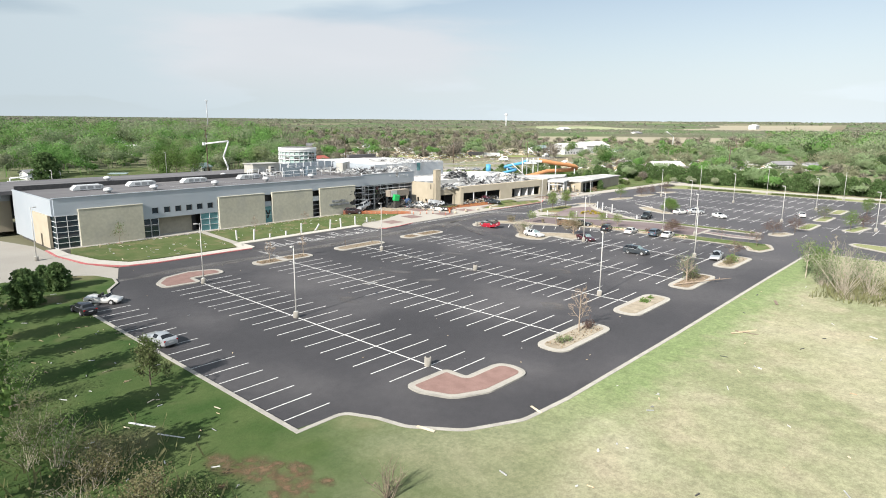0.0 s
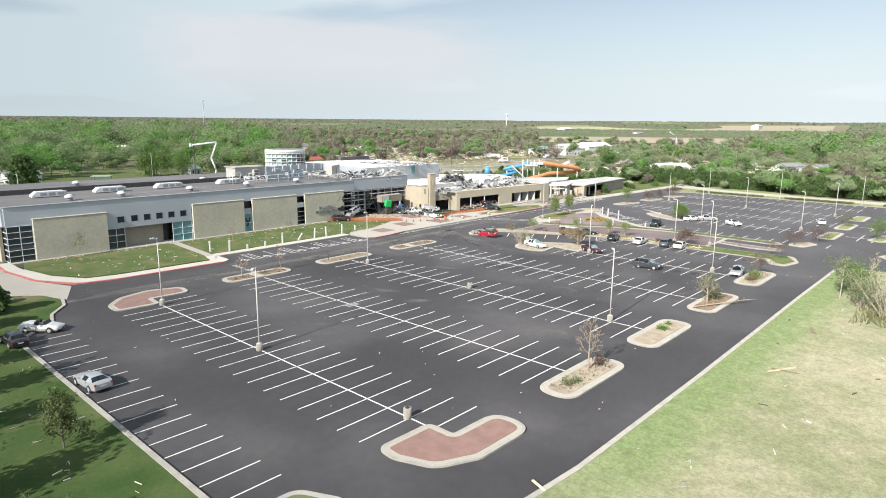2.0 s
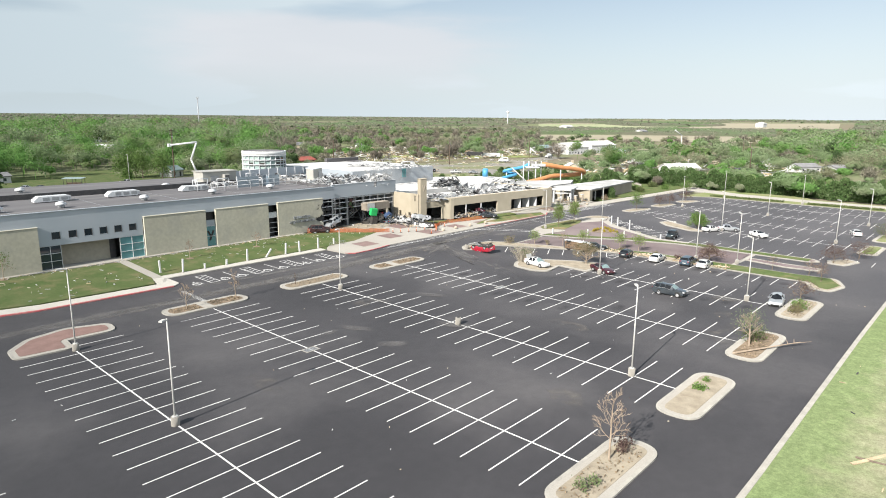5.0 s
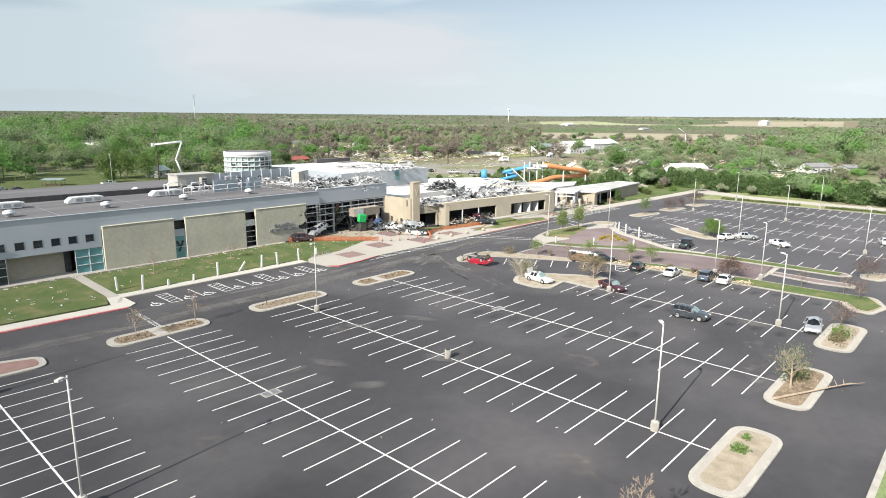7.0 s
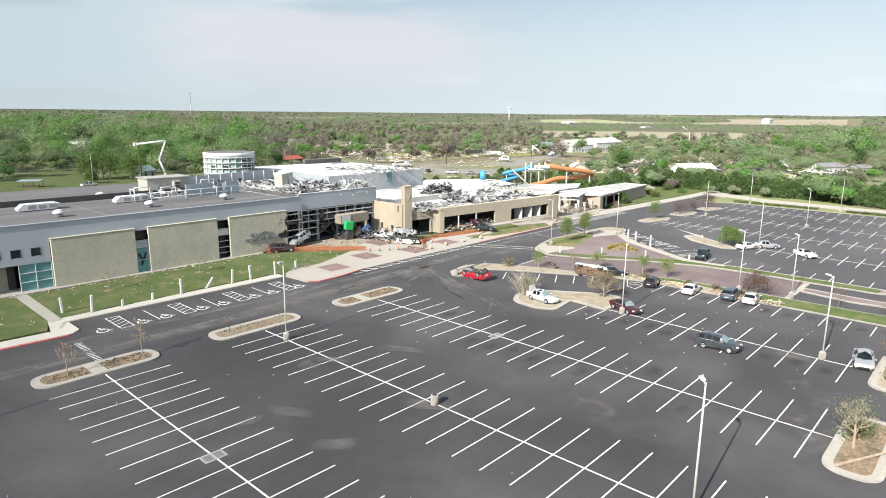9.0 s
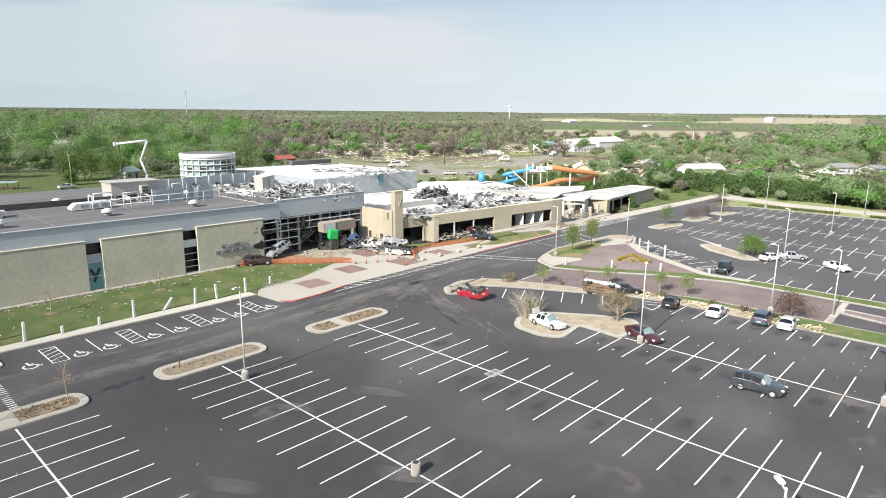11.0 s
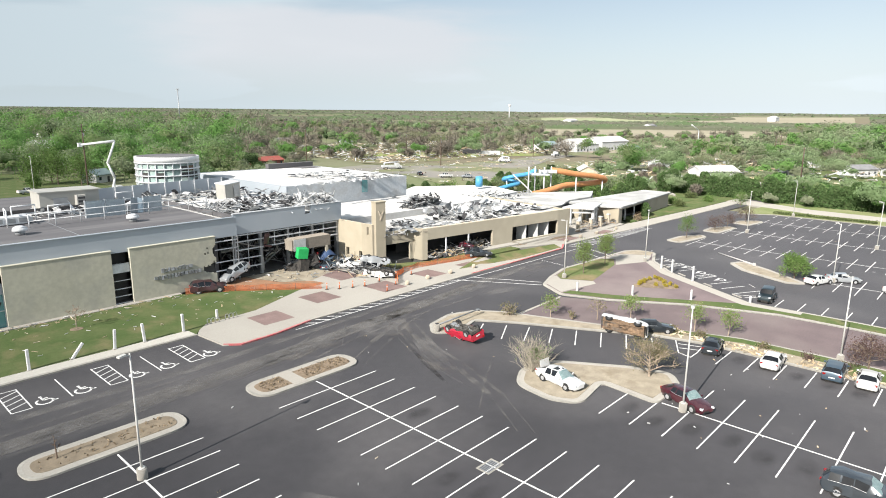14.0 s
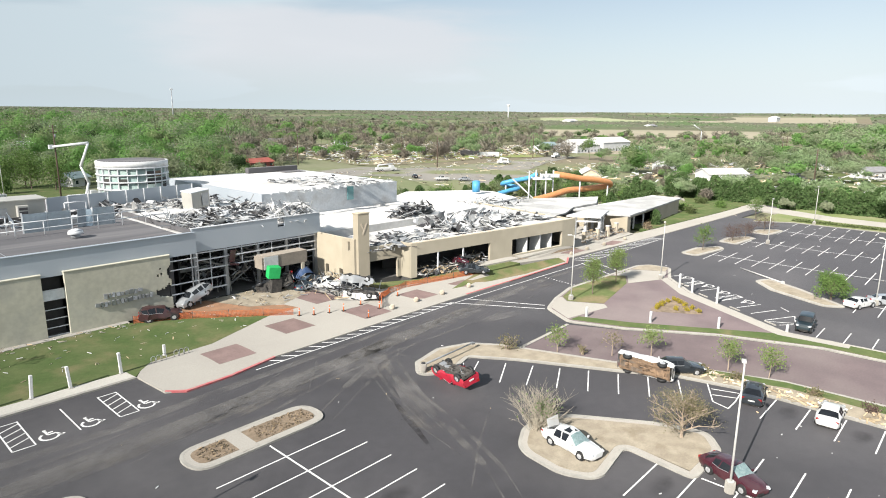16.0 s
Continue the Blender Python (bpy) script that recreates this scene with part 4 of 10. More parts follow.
# second car park: islands
for p, m, lab in ((rounded([(141.2, 46.9), (147.2, 54.4), (150.4, 59.6), (147.4, 60.8), (143.4, 57.4), (139.6, 49.8)], 1.3), GRAVEL, "curved gravel island with a green tree"),
                  (rounded([(158.4, 74.0), (168.6, 72.4), (171.0, 74.0), (166, 77.0), (159.4, 77.4)], 1.2), GRAVEL, "small kerbed island with a young tree"),
                  (rounded([(175.0, 72.2), (184.6, 71.4), (186.2, 73.4), (181, 76.2), (175.6, 76.0)], 1.2), GRAVEL, "small kerbed island with a red-leaved tree"),
                  (rounded([(190.6, 70.6), (198.2, 69.4), (199.6, 71.4), (196, 74.6), (191.4, 74.8)], 1.2), GRAVEL, "small kerbed island at the far row"),
                  (rounded([(137.0, 12.8), (148.6, 12.6), (148.8, 16.2), (137.2, 16.4)], 1.6), GRASS_V, "kerbed row-end island of pale grass"),
                  (rounded([(154.6, 12.8), (166.2, 12.6), (166.2, 16.2), (154.8, 16.4)], 1.6), GRASS_V, "kerbed row-end island of pale grass"),
                  (rounded([(173, 12.8), (184.6, 12.6), (184.8, 16.2), (173.2, 16.4)], 1.6), GRASS_V, "kerbed row-end island of pale grass"),
                  (rounded([(160.4, -1.4), (172, -1.6), (172, 2.2), (160.6, 2.4)], 1.6), GRASS_V, "kerbed row-end island of pale grass"),
                  (rounded([(140.6, 4.2), (152.0, 2.4), (153.0, 5.6), (141.8, 7.6)], 1.5), GRASS_V, "kerbed row-end island of pale grass"),
                  (rounded([(120.6, 1.2), (122.8, 2.8), (125.2, 1.8), (124.6, -30), (112, -30), (117.4, -4.6)], 1.0), GRASS_V, "long kerbed grass strip beside the drive"),
                  (rounded([(122.6, 15.6), (128, 14.0), (130, 16.4), (126.0, 19.0), (123, 18.4)], 1.0), GRAVEL, "small kerbed island by the drive")):
    island(p, m, lab, "islands in the second car park")
kerb("kerb", [(212.5, -100), (212.5, 71), (208, 78.6)], 0.5, -1, label="pale kerb round the second car park")
slab("far_verge", [(213, -100), (213, 71), (208.6, 79), (240, 77), (262, 70), (229, 42), (226, -100)], -0.3, 0.12, GRASS_V, "dry grass verge beyond the second car park", "lawn")
slab("far_road", [(214, 84.5), (222, 92), (240, 112), (250, 108), (229, 86), (221, 64), (219.5, 30), (219, -130), (228, -130), (228, 30), (229, 60), (237, 80), (246, 96), (226, 82)][0:9] + [(227, -130), (227.5, 40), (230, 66), (238, 84), (256, 104), (246, 116)], -0.3, 0.125, CONCRETE, "pale concrete road behind the car park", "road")

# ---- painted stalls: each stripe a part of the car park ----
def stripe_mesh(length, width=0.12):
    bm = bmesh.new()
    box(bm, -length / 2, length / 2, -width / 2, width / 2, 0.0, 0.007)
    me = bpy.data.meshes.new("stripe")
    bm.to_mesh(me)
    bm.free()
    me.materials.append(LINE)
    return me


STRIPES = {}


def stripe(x0, y0, x1, y1, width=0.108, z=0.004):
    d = math.hypot(x1 - x0, y1 - y0)
    key = (round(d, 1), width)
    if key not in STRIPES:
        STRIPES[key] = stripe_mesh(key[0], width)
    ob = new("stripe", STRIPES[key])
    ob.parent = road
    ob.matrix_basis = spot((x0 + x1) / 2, (y0 + y1) / 2, z, 0, 0, math.degrees(math.atan2(y1 - y0, x1 - x0)))
    return ob


HALF = 5.56
for k, x in enumerate(ROWX[:4]):
    for j in range(1 if k == 0 else 0, 20):
        y = Y0 - STALL * j
        stripe(x if k == 0 and j == 19 else x - HALF, y, x + HALF, y)
    if k == 0:
        stripe(x, Y0, x + HALF, Y0)
    stripe(x, 70.2 if k == 0 else 72.6, x, 16.8 if k else 19.2, 0.14)
for j in range(12):
    y = 49.7 - 2.79 * j
    stripe(81.3, y, 86.8 if j < 2 else 92.8, y)
stripe(87.0, 46.6, 87.0, 16.8, 0.14)
for j in range(17):
    y = 64.9 - 2.71 * j
    stripe(-2.4, y, 2.25, y)
# row along the median
for (a, b) in (((92.6, 71.6), (88.6, 69.5)), ((94.1, 69.2), (89.9, 66.8)), ((95.5, 66.8), (91.2, 64.6)), ((96.8, 64.4), (92.7, 62.2)), ((98.3, 62.0), (94.1, 59.7)), ((99.7, 59.5), (95.5, 57.3)), ((101.0, 57.0), (97.0, 55.0)), ((102.3, 54.5), (98.4, 52.5))):
    stripe(*a, *b)
stripe(92.3, 73.4, 89.9, 71.4)
for j in range(11):
    stripe(104.3, 46.3 - 2.74 * j, 99.5, 46.3 - 2.74 * j)
for a, b in (((103.8, 52.3), (100.0, 50.4)), ((100.0, 50.4), (99.5, 48.9)), ((99.5, 48.9), (101.4, 48.9)), ((101.4, 48.9), (104.2, 49.2)), ((102.6, 51.5), (103.4, 49.2)), ((101.4, 50.9), (102.2, 49.0))):
    stripe(*a, *b)
# accessible stalls along the front
for x in (43.6, 51.5, 59.4):
    stripe(x, 90.9, x, 85.7)
for x in (38.9, 46.8, 54.7, 62.4):
    for a, b in (((x, 91.0), (x, 85.7)), ((x + 1.55, 91.0), (x + 1.55, 85.7)), ((x, 85.7), (x + 1.55, 85.7)), ((x, 90.9), (x + 1.5, 90.9))):
        stripe(*a, *b)
    for q in range(4):
        stripe(x + 0.05, 86.5 + 1.05 * q, x + 1.5, 87.3 + 1.05 * q)
for xa, ya, xb, yb in ((75.4, 86.2, 106, 86.9), (106, 86.9, 137.5, 86.2), (137.5, 86.2, 171, 85.6), (141, 89.0, 171.5, 87.6)):
    stripe(xa, ya, xb, yb)
for q in range(16):
    x = 77.4 + 1.8 * q
    stripe(x, 87.55 + 0.015 * (x - 77), x + 1.35, 86.3 + 0.02 * (x - 77), 0.15)
for q in range(17):
    x = 140.2 + 1.8 * q
    stripe(x, 88.7 - 0.04 * (x - 140), x + 1.4, 86.3 - 0.015 * (x - 140), 0.17)
for a, b in (((105.7, 87.5), (112.5, 76.5)), ((108.6, 87.1), (113.8, 77.4)), ((138.6, 86.0), (135.4, 79.2)), ((141.4, 86.0), (138.4, 79.2))):
    stripe(*a, *b, 0.14)
for q in range(13):
    stripe(125.3 + 0.07 * q, 78.9 + 0.55 * q, 125.6 + 0.07 * q, 78.9 + 0.55 * q, 0.14)
for dx, ya in ((0, 77.2), (0.1, 80.9)):
    for q in range(7):
        stripe(33.1 + dx, ya + 0.5 * q, 33.8 + dx, ya + 0.5 * q, 0.14)
# second car park
for x in (144.5, 162.4, 180.4, 198.4):
    ya, yb = {144.5: (46.3, 16.8), 162.4: (72.4, 16.8), 180.4: (71.6, 16.8), 198.4: (69.6, 16.8)}[x]
    stripe(x, ya, x, yb, 0.14)
    n = int((ya - yb) / STALL)
    for j in range(n + 1):
        stripe(x - 5.0, ya - STALL * j, x + 5.0, ya - STALL * j)
for j in range(14):
    stripe(125.4, 47.6 - STALL * j, 129.9, 47.6 - STALL * j)
for j in range(26):
    stripe(207.5, 70 - STALL * j, 212.2, 70 - STALL * j)
for x in (144.5, 162.4, 180.4, 198.4):
    stripe(x, 12.0, x, -40, 0.14)
    for j in range(18):
        stripe(x - 5.0, 9.0 - STALL * j, x + 5.0, 9.0 - STALL * j)
# accessible stalls of the court
for a, b in (((140.2, 72.0), (143.5, 70.3)), ((136.0, 64.9), (139.2, 63.4)), ((131.1, 58.2), (134.8, 56.3)), ((129.7, 56.0), (133.6, 54.0)), ((127.9, 53.9), (132.4, 51.5)), ((127.8, 53.3), (129.3, 50.7)), ((127.2, 52.0), (128.8, 50.6)), ((132.4, 51.5), (129.3, 50.7)), ((135.3, 53.9), (134.0, 52.6))):
    stripe(*a, *b)
for (x0, y0), (x1, y1), (x2, y2), (x3, y3) in (((137.5, 68.7), (136.9, 67.6), (140.8, 66.0), (141.4, 67.2)), ((133.7, 62.0), (133.0, 60.8), (136.8, 59.2), (137.4, 60.4))):
    stripe(x0, y0, x3, y3)
    stripe(x1, y1, x2, y2)
    stripe(x3, y3, x2, y2)
    for q in range(4):
        f = q / 4
        stripe(x0 + (x3 - x0) * f, y0 + (y3 - y0) * f, x1 + (x2 - x1) * (f + 0.25), y1 + (y2 - y1) * (f + 0.25))


def wheelchair_symbol(x, y, turn):
    """The painted wheelchair sign: head, back, seat, leg and the arc of the wheel."""
    bm = bmesh.new()

    def bar(ax, ay, bx, by, w=0.16):
        d = Vector((bx - ax, by - ay)).normalized() * w / 2
        n = Vector((-d.y, d.x))
        v = [bm.verts.new((ax + n.x, ay + n.y, 0.0)), bm.verts.new((ax - n.x, ay - n.y, 0.0)), bm.verts.new((bx - n.x, by - n.y, 0.0)), bm.verts.new((bx + n.x, by + n.y, 0.0))]
        bm.faces.new(v)

    bar(-0.1, 0.75, 0.1, 0.75, 0.22)
    bar(0, 0.6, 0.04, 0.0)
    bar(0.04, 0.3, 0.4, 0.3)
    bar(0.04, 0.0, 0.5, 0.0)
    bar(0.5, 0.0, 0.7, -0.55)
    bar(0.66, -0.5, 0.9, -0.42)
    pts = [(0.05 + 0.55 * math.cos(w), -0.25 + 0.55 * math.sin(w)) for w in [radians(a) for a in range(125, 361, 26)]]
    for a, b in zip(pts, pts[1:]):
        bar(*a, *b)
    bmesh.ops.recalc_face_normals(bm, faces=bm.faces)
    for f in bm.faces:
        if f.normal.z < 0:
            f.normal_flip()
    ob = link("wheelchair_symbol", bm, LINE, road)
    ob.matrix_basis = spot(x, y, 0.008, 0, 0, turn) @ Matrix.Scale(1.2, 4)
    return ob


for x in (37.4, 42.1, 45.0, 49.8, 52.9, 57.7, 60.7, 65.2):
    wheelchair_symbol(x - 0.4, 86.7, 0)
for x, y in ((141.8, 69.2), (139.3, 65.0), (137.1, 62.0), (134.7, 58.0)):
    wheelchair_symbol(x, y, 57)

for x0, x1, y0, y1 in ((73.5, 77.7, 89.8, 93.9), (83.2, 87.3, 92.6, 97.0), (93.0, 97.4, 90.0, 94.8), (93.0, 97.2, 99.8, 106.0), (103.3, 107.2, 90.7, 95.2), (112.6, 116.6, 90.6, 94.0), (144.0, 149.0, 91.4, 94.0), (156, 161, 89.6, 92.2)):
    slab("paving_square", [(x0, y0), (x1, y0), (x1, y1), (x0, y1)], -0.1, 0.158, PAVERS, "square field of red brown pavers in the forecourt", "pavement")

# dark oil stains in the stalls
rnd = random.Random(61)
for k, x in enumerate(ROWX[:4]):
    for j in range(19):
        for side in (-1, 1):
            if rnd.random() < (0.0 if k < 3 else 0.3):
                dust_patch(x + side * rnd.uniform(2.4, 3.4), Y0 - STALL * (j + 0.5) + rnd.uniform(-0.2, 0.2), rnd.uniform(1.6, 2.5), rnd.uniform(0.9, 1.3), rnd.uniform(-8, 8), 700 + 40 * k + 2 * j + side, 0.0035, STAIN, "oil_stain")
for j in range(11):
    dust_patch(84.0 + rnd.uniform(-0.6, 0.6), 48.3 - 2.79 * j, 2.2, 1.25, 0, 900 + j, 0.0035, STAIN, "oil_stain")
    dust_patch(102.0 + rnd.uniform(-0.5, 0.5), 44.9 - 2.74 * j, 2.1, 1.25, 0, 930 + j, 0.0035, STAIN, "oil_stain")

# ---- the damaged recreation centre ----
centre = thing("recreation_centre", "long low civic building, beige panels and grey metal, storm-wrecked", "building", kind="structure")


def wall(name, p0, p1, z0, z1, material, openings=(), thick=0.35, parent=None, label=""):
    """A thick upright wall from p0 to p1, its depth to the left of the way; openings are (s0, s1, z0, z1) along it."""
    p0, p1 = Vector(p0), Vector(p1)
    d = (p1 - p0).normalized()
    nrm = Vector((-d.y, d.x))
    length = (p1 - p0).length
    cuts = sorted({0.0, length, *[s for o in openings for s in o[:2]]})
    cuts = [c for c in cuts if 0 <= c <= length]
    bm = bmesh.new()

    def piece(s0, s1, za, zb):
        if zb - za < 1e-3 or s1 - s0 < 1e-3:
            return
        q = [p0 + d * s0, p0 + d * s1, p0 + d * s1 + nrm * thick, p0 + d * s0 + nrm * thick]
        prism(bm, [tuple(v) for v in q], za, zb)
        bm.faces.ensure_lookup_table()

    for s0, s1 in zip(cuts, cuts[1:]):
        mid = (s0 + s1) / 2
        z = z0
        for o in sorted([o for o in openings if o[0] <= mid <= o[1]], key=lambda o: o[2]):
            piece(s0, s1, z, o[2])
            z = max(z, o[3])
        piece(s0, s1, z, z1)
    bmesh.ops.remove_doubles(bm, verts=bm.verts, dist=1e-4)
    return part(name, bm, material, parent or centre, label)


def boxpart(name, x0, x1, y0, y1, z0, z1, material, parent=None, label="", bevel=0.0):
    bm = bmesh.new()
    if bevel:
        bev_box(bm, x0, x1, y0, y1, z0, z1, bevel)
    else:
        box(bm, x0, x1, y0, y1, z0, z1)
    return part(name, bm, material, parent or centre, label)


def mullions(parent, x0, x1, y, z0, z1, nx, nz, material=WHITEMETAL, w=0.07, depth=0.12):
    """A grid of frame bars in a glazed opening, each a part."""
    for i in range(nx + 1):
        x = x0 + (x1 - x0) * i / nx
        boxpart("mullion", x - w / 2, x + w / 2, y - depth, y, z0, z1, material, parent)
    for i in range(nz + 1):
        z = z0 + (z1 - z0) * i / nz
        boxpart("transom", x0, x1, y - depth - 0.004, y - 0.004, z - w / 2, z + w / 2, material, parent)


YF = 111.5
# upper band of grey metal with its wall below
small = [(x - 7.4, x - 7.4 + 1.15, 5.15, 6.35) for x in (25.0, 27.45, 29.8, 32.15, 34.5, 36.9)]
wall("metal_band", (7.4, YF + 0.15), (83.1, YF + 0.15), 7.0, 9.8, METALWALL, label="blue-grey metal cladding band")
wall("metal_wall", (22.9, YF + 0.15), (39.2, YF + 0.15), 4.1, 6.999, METALWALL, [(s[0] - 15.5, s[1] - 15.5, s[2], s[3]) for s in small])
for s in small:
    w = boxpart("window", s[0] + 7.4, s[1] + 7.4, YF + 0.36, YF + 0.40, 5.15, 6.35, GLASS)
    for xa in (s[0] + 7.37, s[1] + 7.37):
        boxpart("frame", xa, xa + 0.06, YF + 0.12, YF + 0.3, 5.1, 6.4, DARKMETAL, w)
boxpart("coping", 7.2, 82.6, YF - 0.02, YF + 0.55, 9.8, 9.87, METALWALL)
# beige panels


def torn_edge(width):
    """Ragged bites out of a panel's edge, and a few small holes: openings along the wall."""
    rnd = random.Random(37)
    out = []
    for k in range(9):
        s0 = width - 0.22 * (k + 1)
        z0 = 1.9 + 0.06 * k + rnd.uniform(-0.15, 0.15)
        out.append((s0, s0 + 0.2199, z0, max(z0 + 0.2, 3.8 - 0.09 * k + rnd.uniform(-0.25, 0.25))))
    for k in range(3):
        s0 = width - 0.16 * (k + 1)
        out.append((s0, s0 + 0.1599, 4.2 + 0.35 * k + rnd.uniform(-0.1, 0.2), 6.3 - 0.3 * k + rnd.uniform(-0.2, 0.2)))
    return out + [(10.15, 10.4, 4.9, 5.25), (10.6, 10.85, 5.0, 5.35), (10.5, 10.75, 5.75, 6.0)]


PANELS = [(11.3, 23.0), (39.3, 51.1), (53.2, 65.1), (67.4, 79.3)]
for x0, x1 in PANELS:
    if x0 > 66:
        wall("panel", (x0, YF - 0.35), (x1, YF - 0.35), 0.1, 7.4, PANELTAN, torn_edge(11.9), thick=0.48, label="beige block panel torn at its corner")
    else:
        bm = bmesh.new()
        box(bm, x0, x1, YF - 0.35, YF + 0.13, 0.1, 7.4)
        part("panel", bm, PANELTAN, centre, "tall beige block panel")
    boxpart("cap", x0 - 0.08, x1 + 0.08, YF - 0.42, YF + 0.14, 7.4, 7.5, PANELTAN, bevel=0.03)
# dark sheet close behind the torn panel paints the shade in its holes
boxpart("backing", 76.4, 79.2, YF + 0.14, YF + 0.2, 2.0, 7.0, UNLIT)
# torn lettering on the last panel: plain bars of grey metal
random.seed(11)
for row, (xa, xb, z) in enumerate(((71.2, 75.6, 3.75), (70.2, 76.6, 2.85))):
    x = xa
    while x < xb:
        w = random.uniform(0.28, 0.5)
        bm = bmesh.new()
        obox(bm, (x + w / 2, YF - 0.47, z + random.uniform(-0.06, 0.06)), (w, 0.16, random.uniform(0.42, 0.62)), (random.uniform(-14, 14), random.uniform(-12, 12), 0))
        part("sign_bar", bm, GREYMETAL, centre, "bent grey sign bar")
        x += w + random.uniform(0.08, 0.16)
# corner glazing at the west end
g = boxpart("corner_window", 7.5, 11.25, YF + 0.2, YF + 0.25, 0.1, 6.4, GLASS, label="dark corner glazing with pale frames")
mullions(g, 7.5, 11.25, YF + 0.2, 0.1, 6.4, 2, 6, WHITEMETAL)
boxpart("lintel", 7.4, 11.3, YF + 0.16, YF + 0.5, 6.4, 7.0, METALWALL)
g = boxpart("corner_window", 7.5, 7.55, YF + 0.3, YF + 2.4, 0.1, 6.4, GLASS)
for z in (0.1, 1.15, 2.2, 3.25, 4.3, 5.35, 6.4):
    boxpart("transom", 7.4, 7.5, YF + 0.2, YF + 2.4, z - 0.04, z + 0.04, WHITEMETAL, g)
wall("end_wall", (7.4, 138), (7.4, YF + 0.5), 6.4, 9.6, METALWALL, thick=-0.35, label="pale metal gable cladding")
wall("end_wall", (7.4, 138), (7.4, 123.5), 0, 6.4, METALWALL, thick=-0.35)
wall("end_wall", (7.3, 123.5), (7.3, YF + 2.4), 0, 6.4, CREAM, [(4.2, 5.3, 0, 2.4)], thick=-0.5, label="cream rendered end wall")
boxpart("door", 7.5, 7.6, 118.2, 119.3, 0.05, 2.4, DARKMETAL, label="dark steel side door")
wall("end_wall", (-6, 141.8), (7.4, 141.8), 0, 6.8, CREAM, label="cream rendered rear wall")
wall("end_wall", (-6, 141.7), (7.4, 141.7), 6.8, 8.8, METALWALL)
# recessed loading bay
wall("bay_wall", (26.2, YF + 2.6), (35.0, YF + 2.6), 0.1, 4.1, BEIGE, label="beige wall of the recessed bay")
boxpart("bay_ceiling", 22.9, 39.2, YF + 0.4, YF + 3.0, 4.1, 4.3, DARKMETAL)
boxpart("bay_floor", 22.9, 39.2, YF, YF + 3.0, 0.0, 0.16, CONCRETE)
for x0, x1, m, nx, nz in ((23.05, 26.1, GLASS, 2, 3), (35.2, 39.2, TEALGLASS, 2, 3)):
    g = boxpart("side_window", x0, x1, YF + 0.3, YF + 0.35, 0.15, 4.1, m, label="side glazing in pale frames")
    mullions(g, x0, x1, YF + 0.3, 0.15, 4.1, nx, nz)
boxpart("door", 34.2, 35.15, YF + 2.5, YF + 2.58, 0.15, 3.6, DARKMETAL, label="dark door in the recessed bay")
# slots between the panels
g = boxpart("slot_window", 51.1, 53.2, YF + 0.2, YF + 0.25, 0.1, 4.2, TEALGLASS, label="teal slot window with a dark angular mark")
mullions(g, 51.15, 53.15, YF + 0.2, 0.1, 4.2, 1, 2)
bm = bmesh.new()
for a, b, w in (((51.55, 3.25), (52.2, 2.0), 0.34), ((52.75, 3.25), (51.9, 1.3), 0.36)):
    obox(bm, ((a[0] + b[0]) / 2, YF + 0.13, (a[1] + b[1]) / 2), (w, 0.04, math.hypot(b[0] - a[0], b[1] - a[1])), (0, math.degrees(math.atan2(a[0] - b[0], a[1] - b[1])), 0))
part("emblem", bm, BLACKTRIM, g, "dark slanted emblem shape")
boxpart("slot_panel", 51.1, 53.2, YF + 0.15, YF + 0.3, 4.2, 5.4, METALWALL)
# dark backs paint the depth of the slots
boxpart("slot_back", 51.1, 53.2, YF + 0.9, YF + 1.0, 5.4, 7.0, UNLIT)
boxpart("slot_back", 65.1, 67.4, YF + 1.4, YF + 1.5, 0.0, 7.0, UNLIT)
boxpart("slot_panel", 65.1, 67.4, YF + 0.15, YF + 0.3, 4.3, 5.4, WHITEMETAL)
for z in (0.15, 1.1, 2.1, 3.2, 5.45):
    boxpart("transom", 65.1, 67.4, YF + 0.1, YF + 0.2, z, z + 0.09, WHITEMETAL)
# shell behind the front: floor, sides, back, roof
boxpart("shell_floor", 7.8, 82.3, YF + 0.5, 136.8, -0.1, 0.08, UNLIT)
boxpart("inner_wall", 11, 79, YF + 4.4, YF + 4.6, 0.08, 9.0, UNLIT)
wall("back_wall", (7.4, 137.2), (83.1, 137.2), 0, 10.3, DARKMETAL, label="dark felt upstand between two roofs")
boxpart("roof_slab", 7.7, 82.3, YF + 0.5, 137.2, 8.9, 9.25, ROOFDARK, label="dark grey felt roof")
boxpart("roof_slab", -6, 80, 137.6, 163, 8.5, 9.3, ROOFDARK, label="dark grey felt rear roof")
wall("rear_wall", (80, 163), (-6, 163), 0, 8.5, METALWALL)
wall("rear_end", (-6, 163), (-6, 141.8), 0, 8.5, CREAM)
for x in (21, 35, 49, 63):
    boxpart("roof_joint", x, x + 0.1, YF + 0.6, 137, 9.25, 9.262, GREYMETAL)

# corner bay and torn glazed hall
wall("corner_post", (79.3, YF + 0.2), (79.9, YF + 0.2), 0, 7.0, DARKMETAL)
for z in (0.6, 2.0, 3.3, 5.2, 6.4):
    boxpart("transom", 79.4, 83.2, YF + 0.05, YF + 0.18, z, z + 0.13, WHITEMETAL)
for x in (82.2, 83.0):
    boxpart("mullion", x, x + 0.14, YF + 0.0, YF + 0.14, 0.1, 7.0, GREYMETAL)
YH = 112.9
wall("hall_band", (83.1, YH - 0.2), (103.6, YH - 0.2), 6.9, 10.05, METALWALL, [(13.0, 14.2, 8.7, 10.05)], label="dented grey metal fascia")
boxpart("coping", 83.1, 103.7, YH - 0.28, YH + 0.25, 10.05, 10.13, WHITEMETAL)
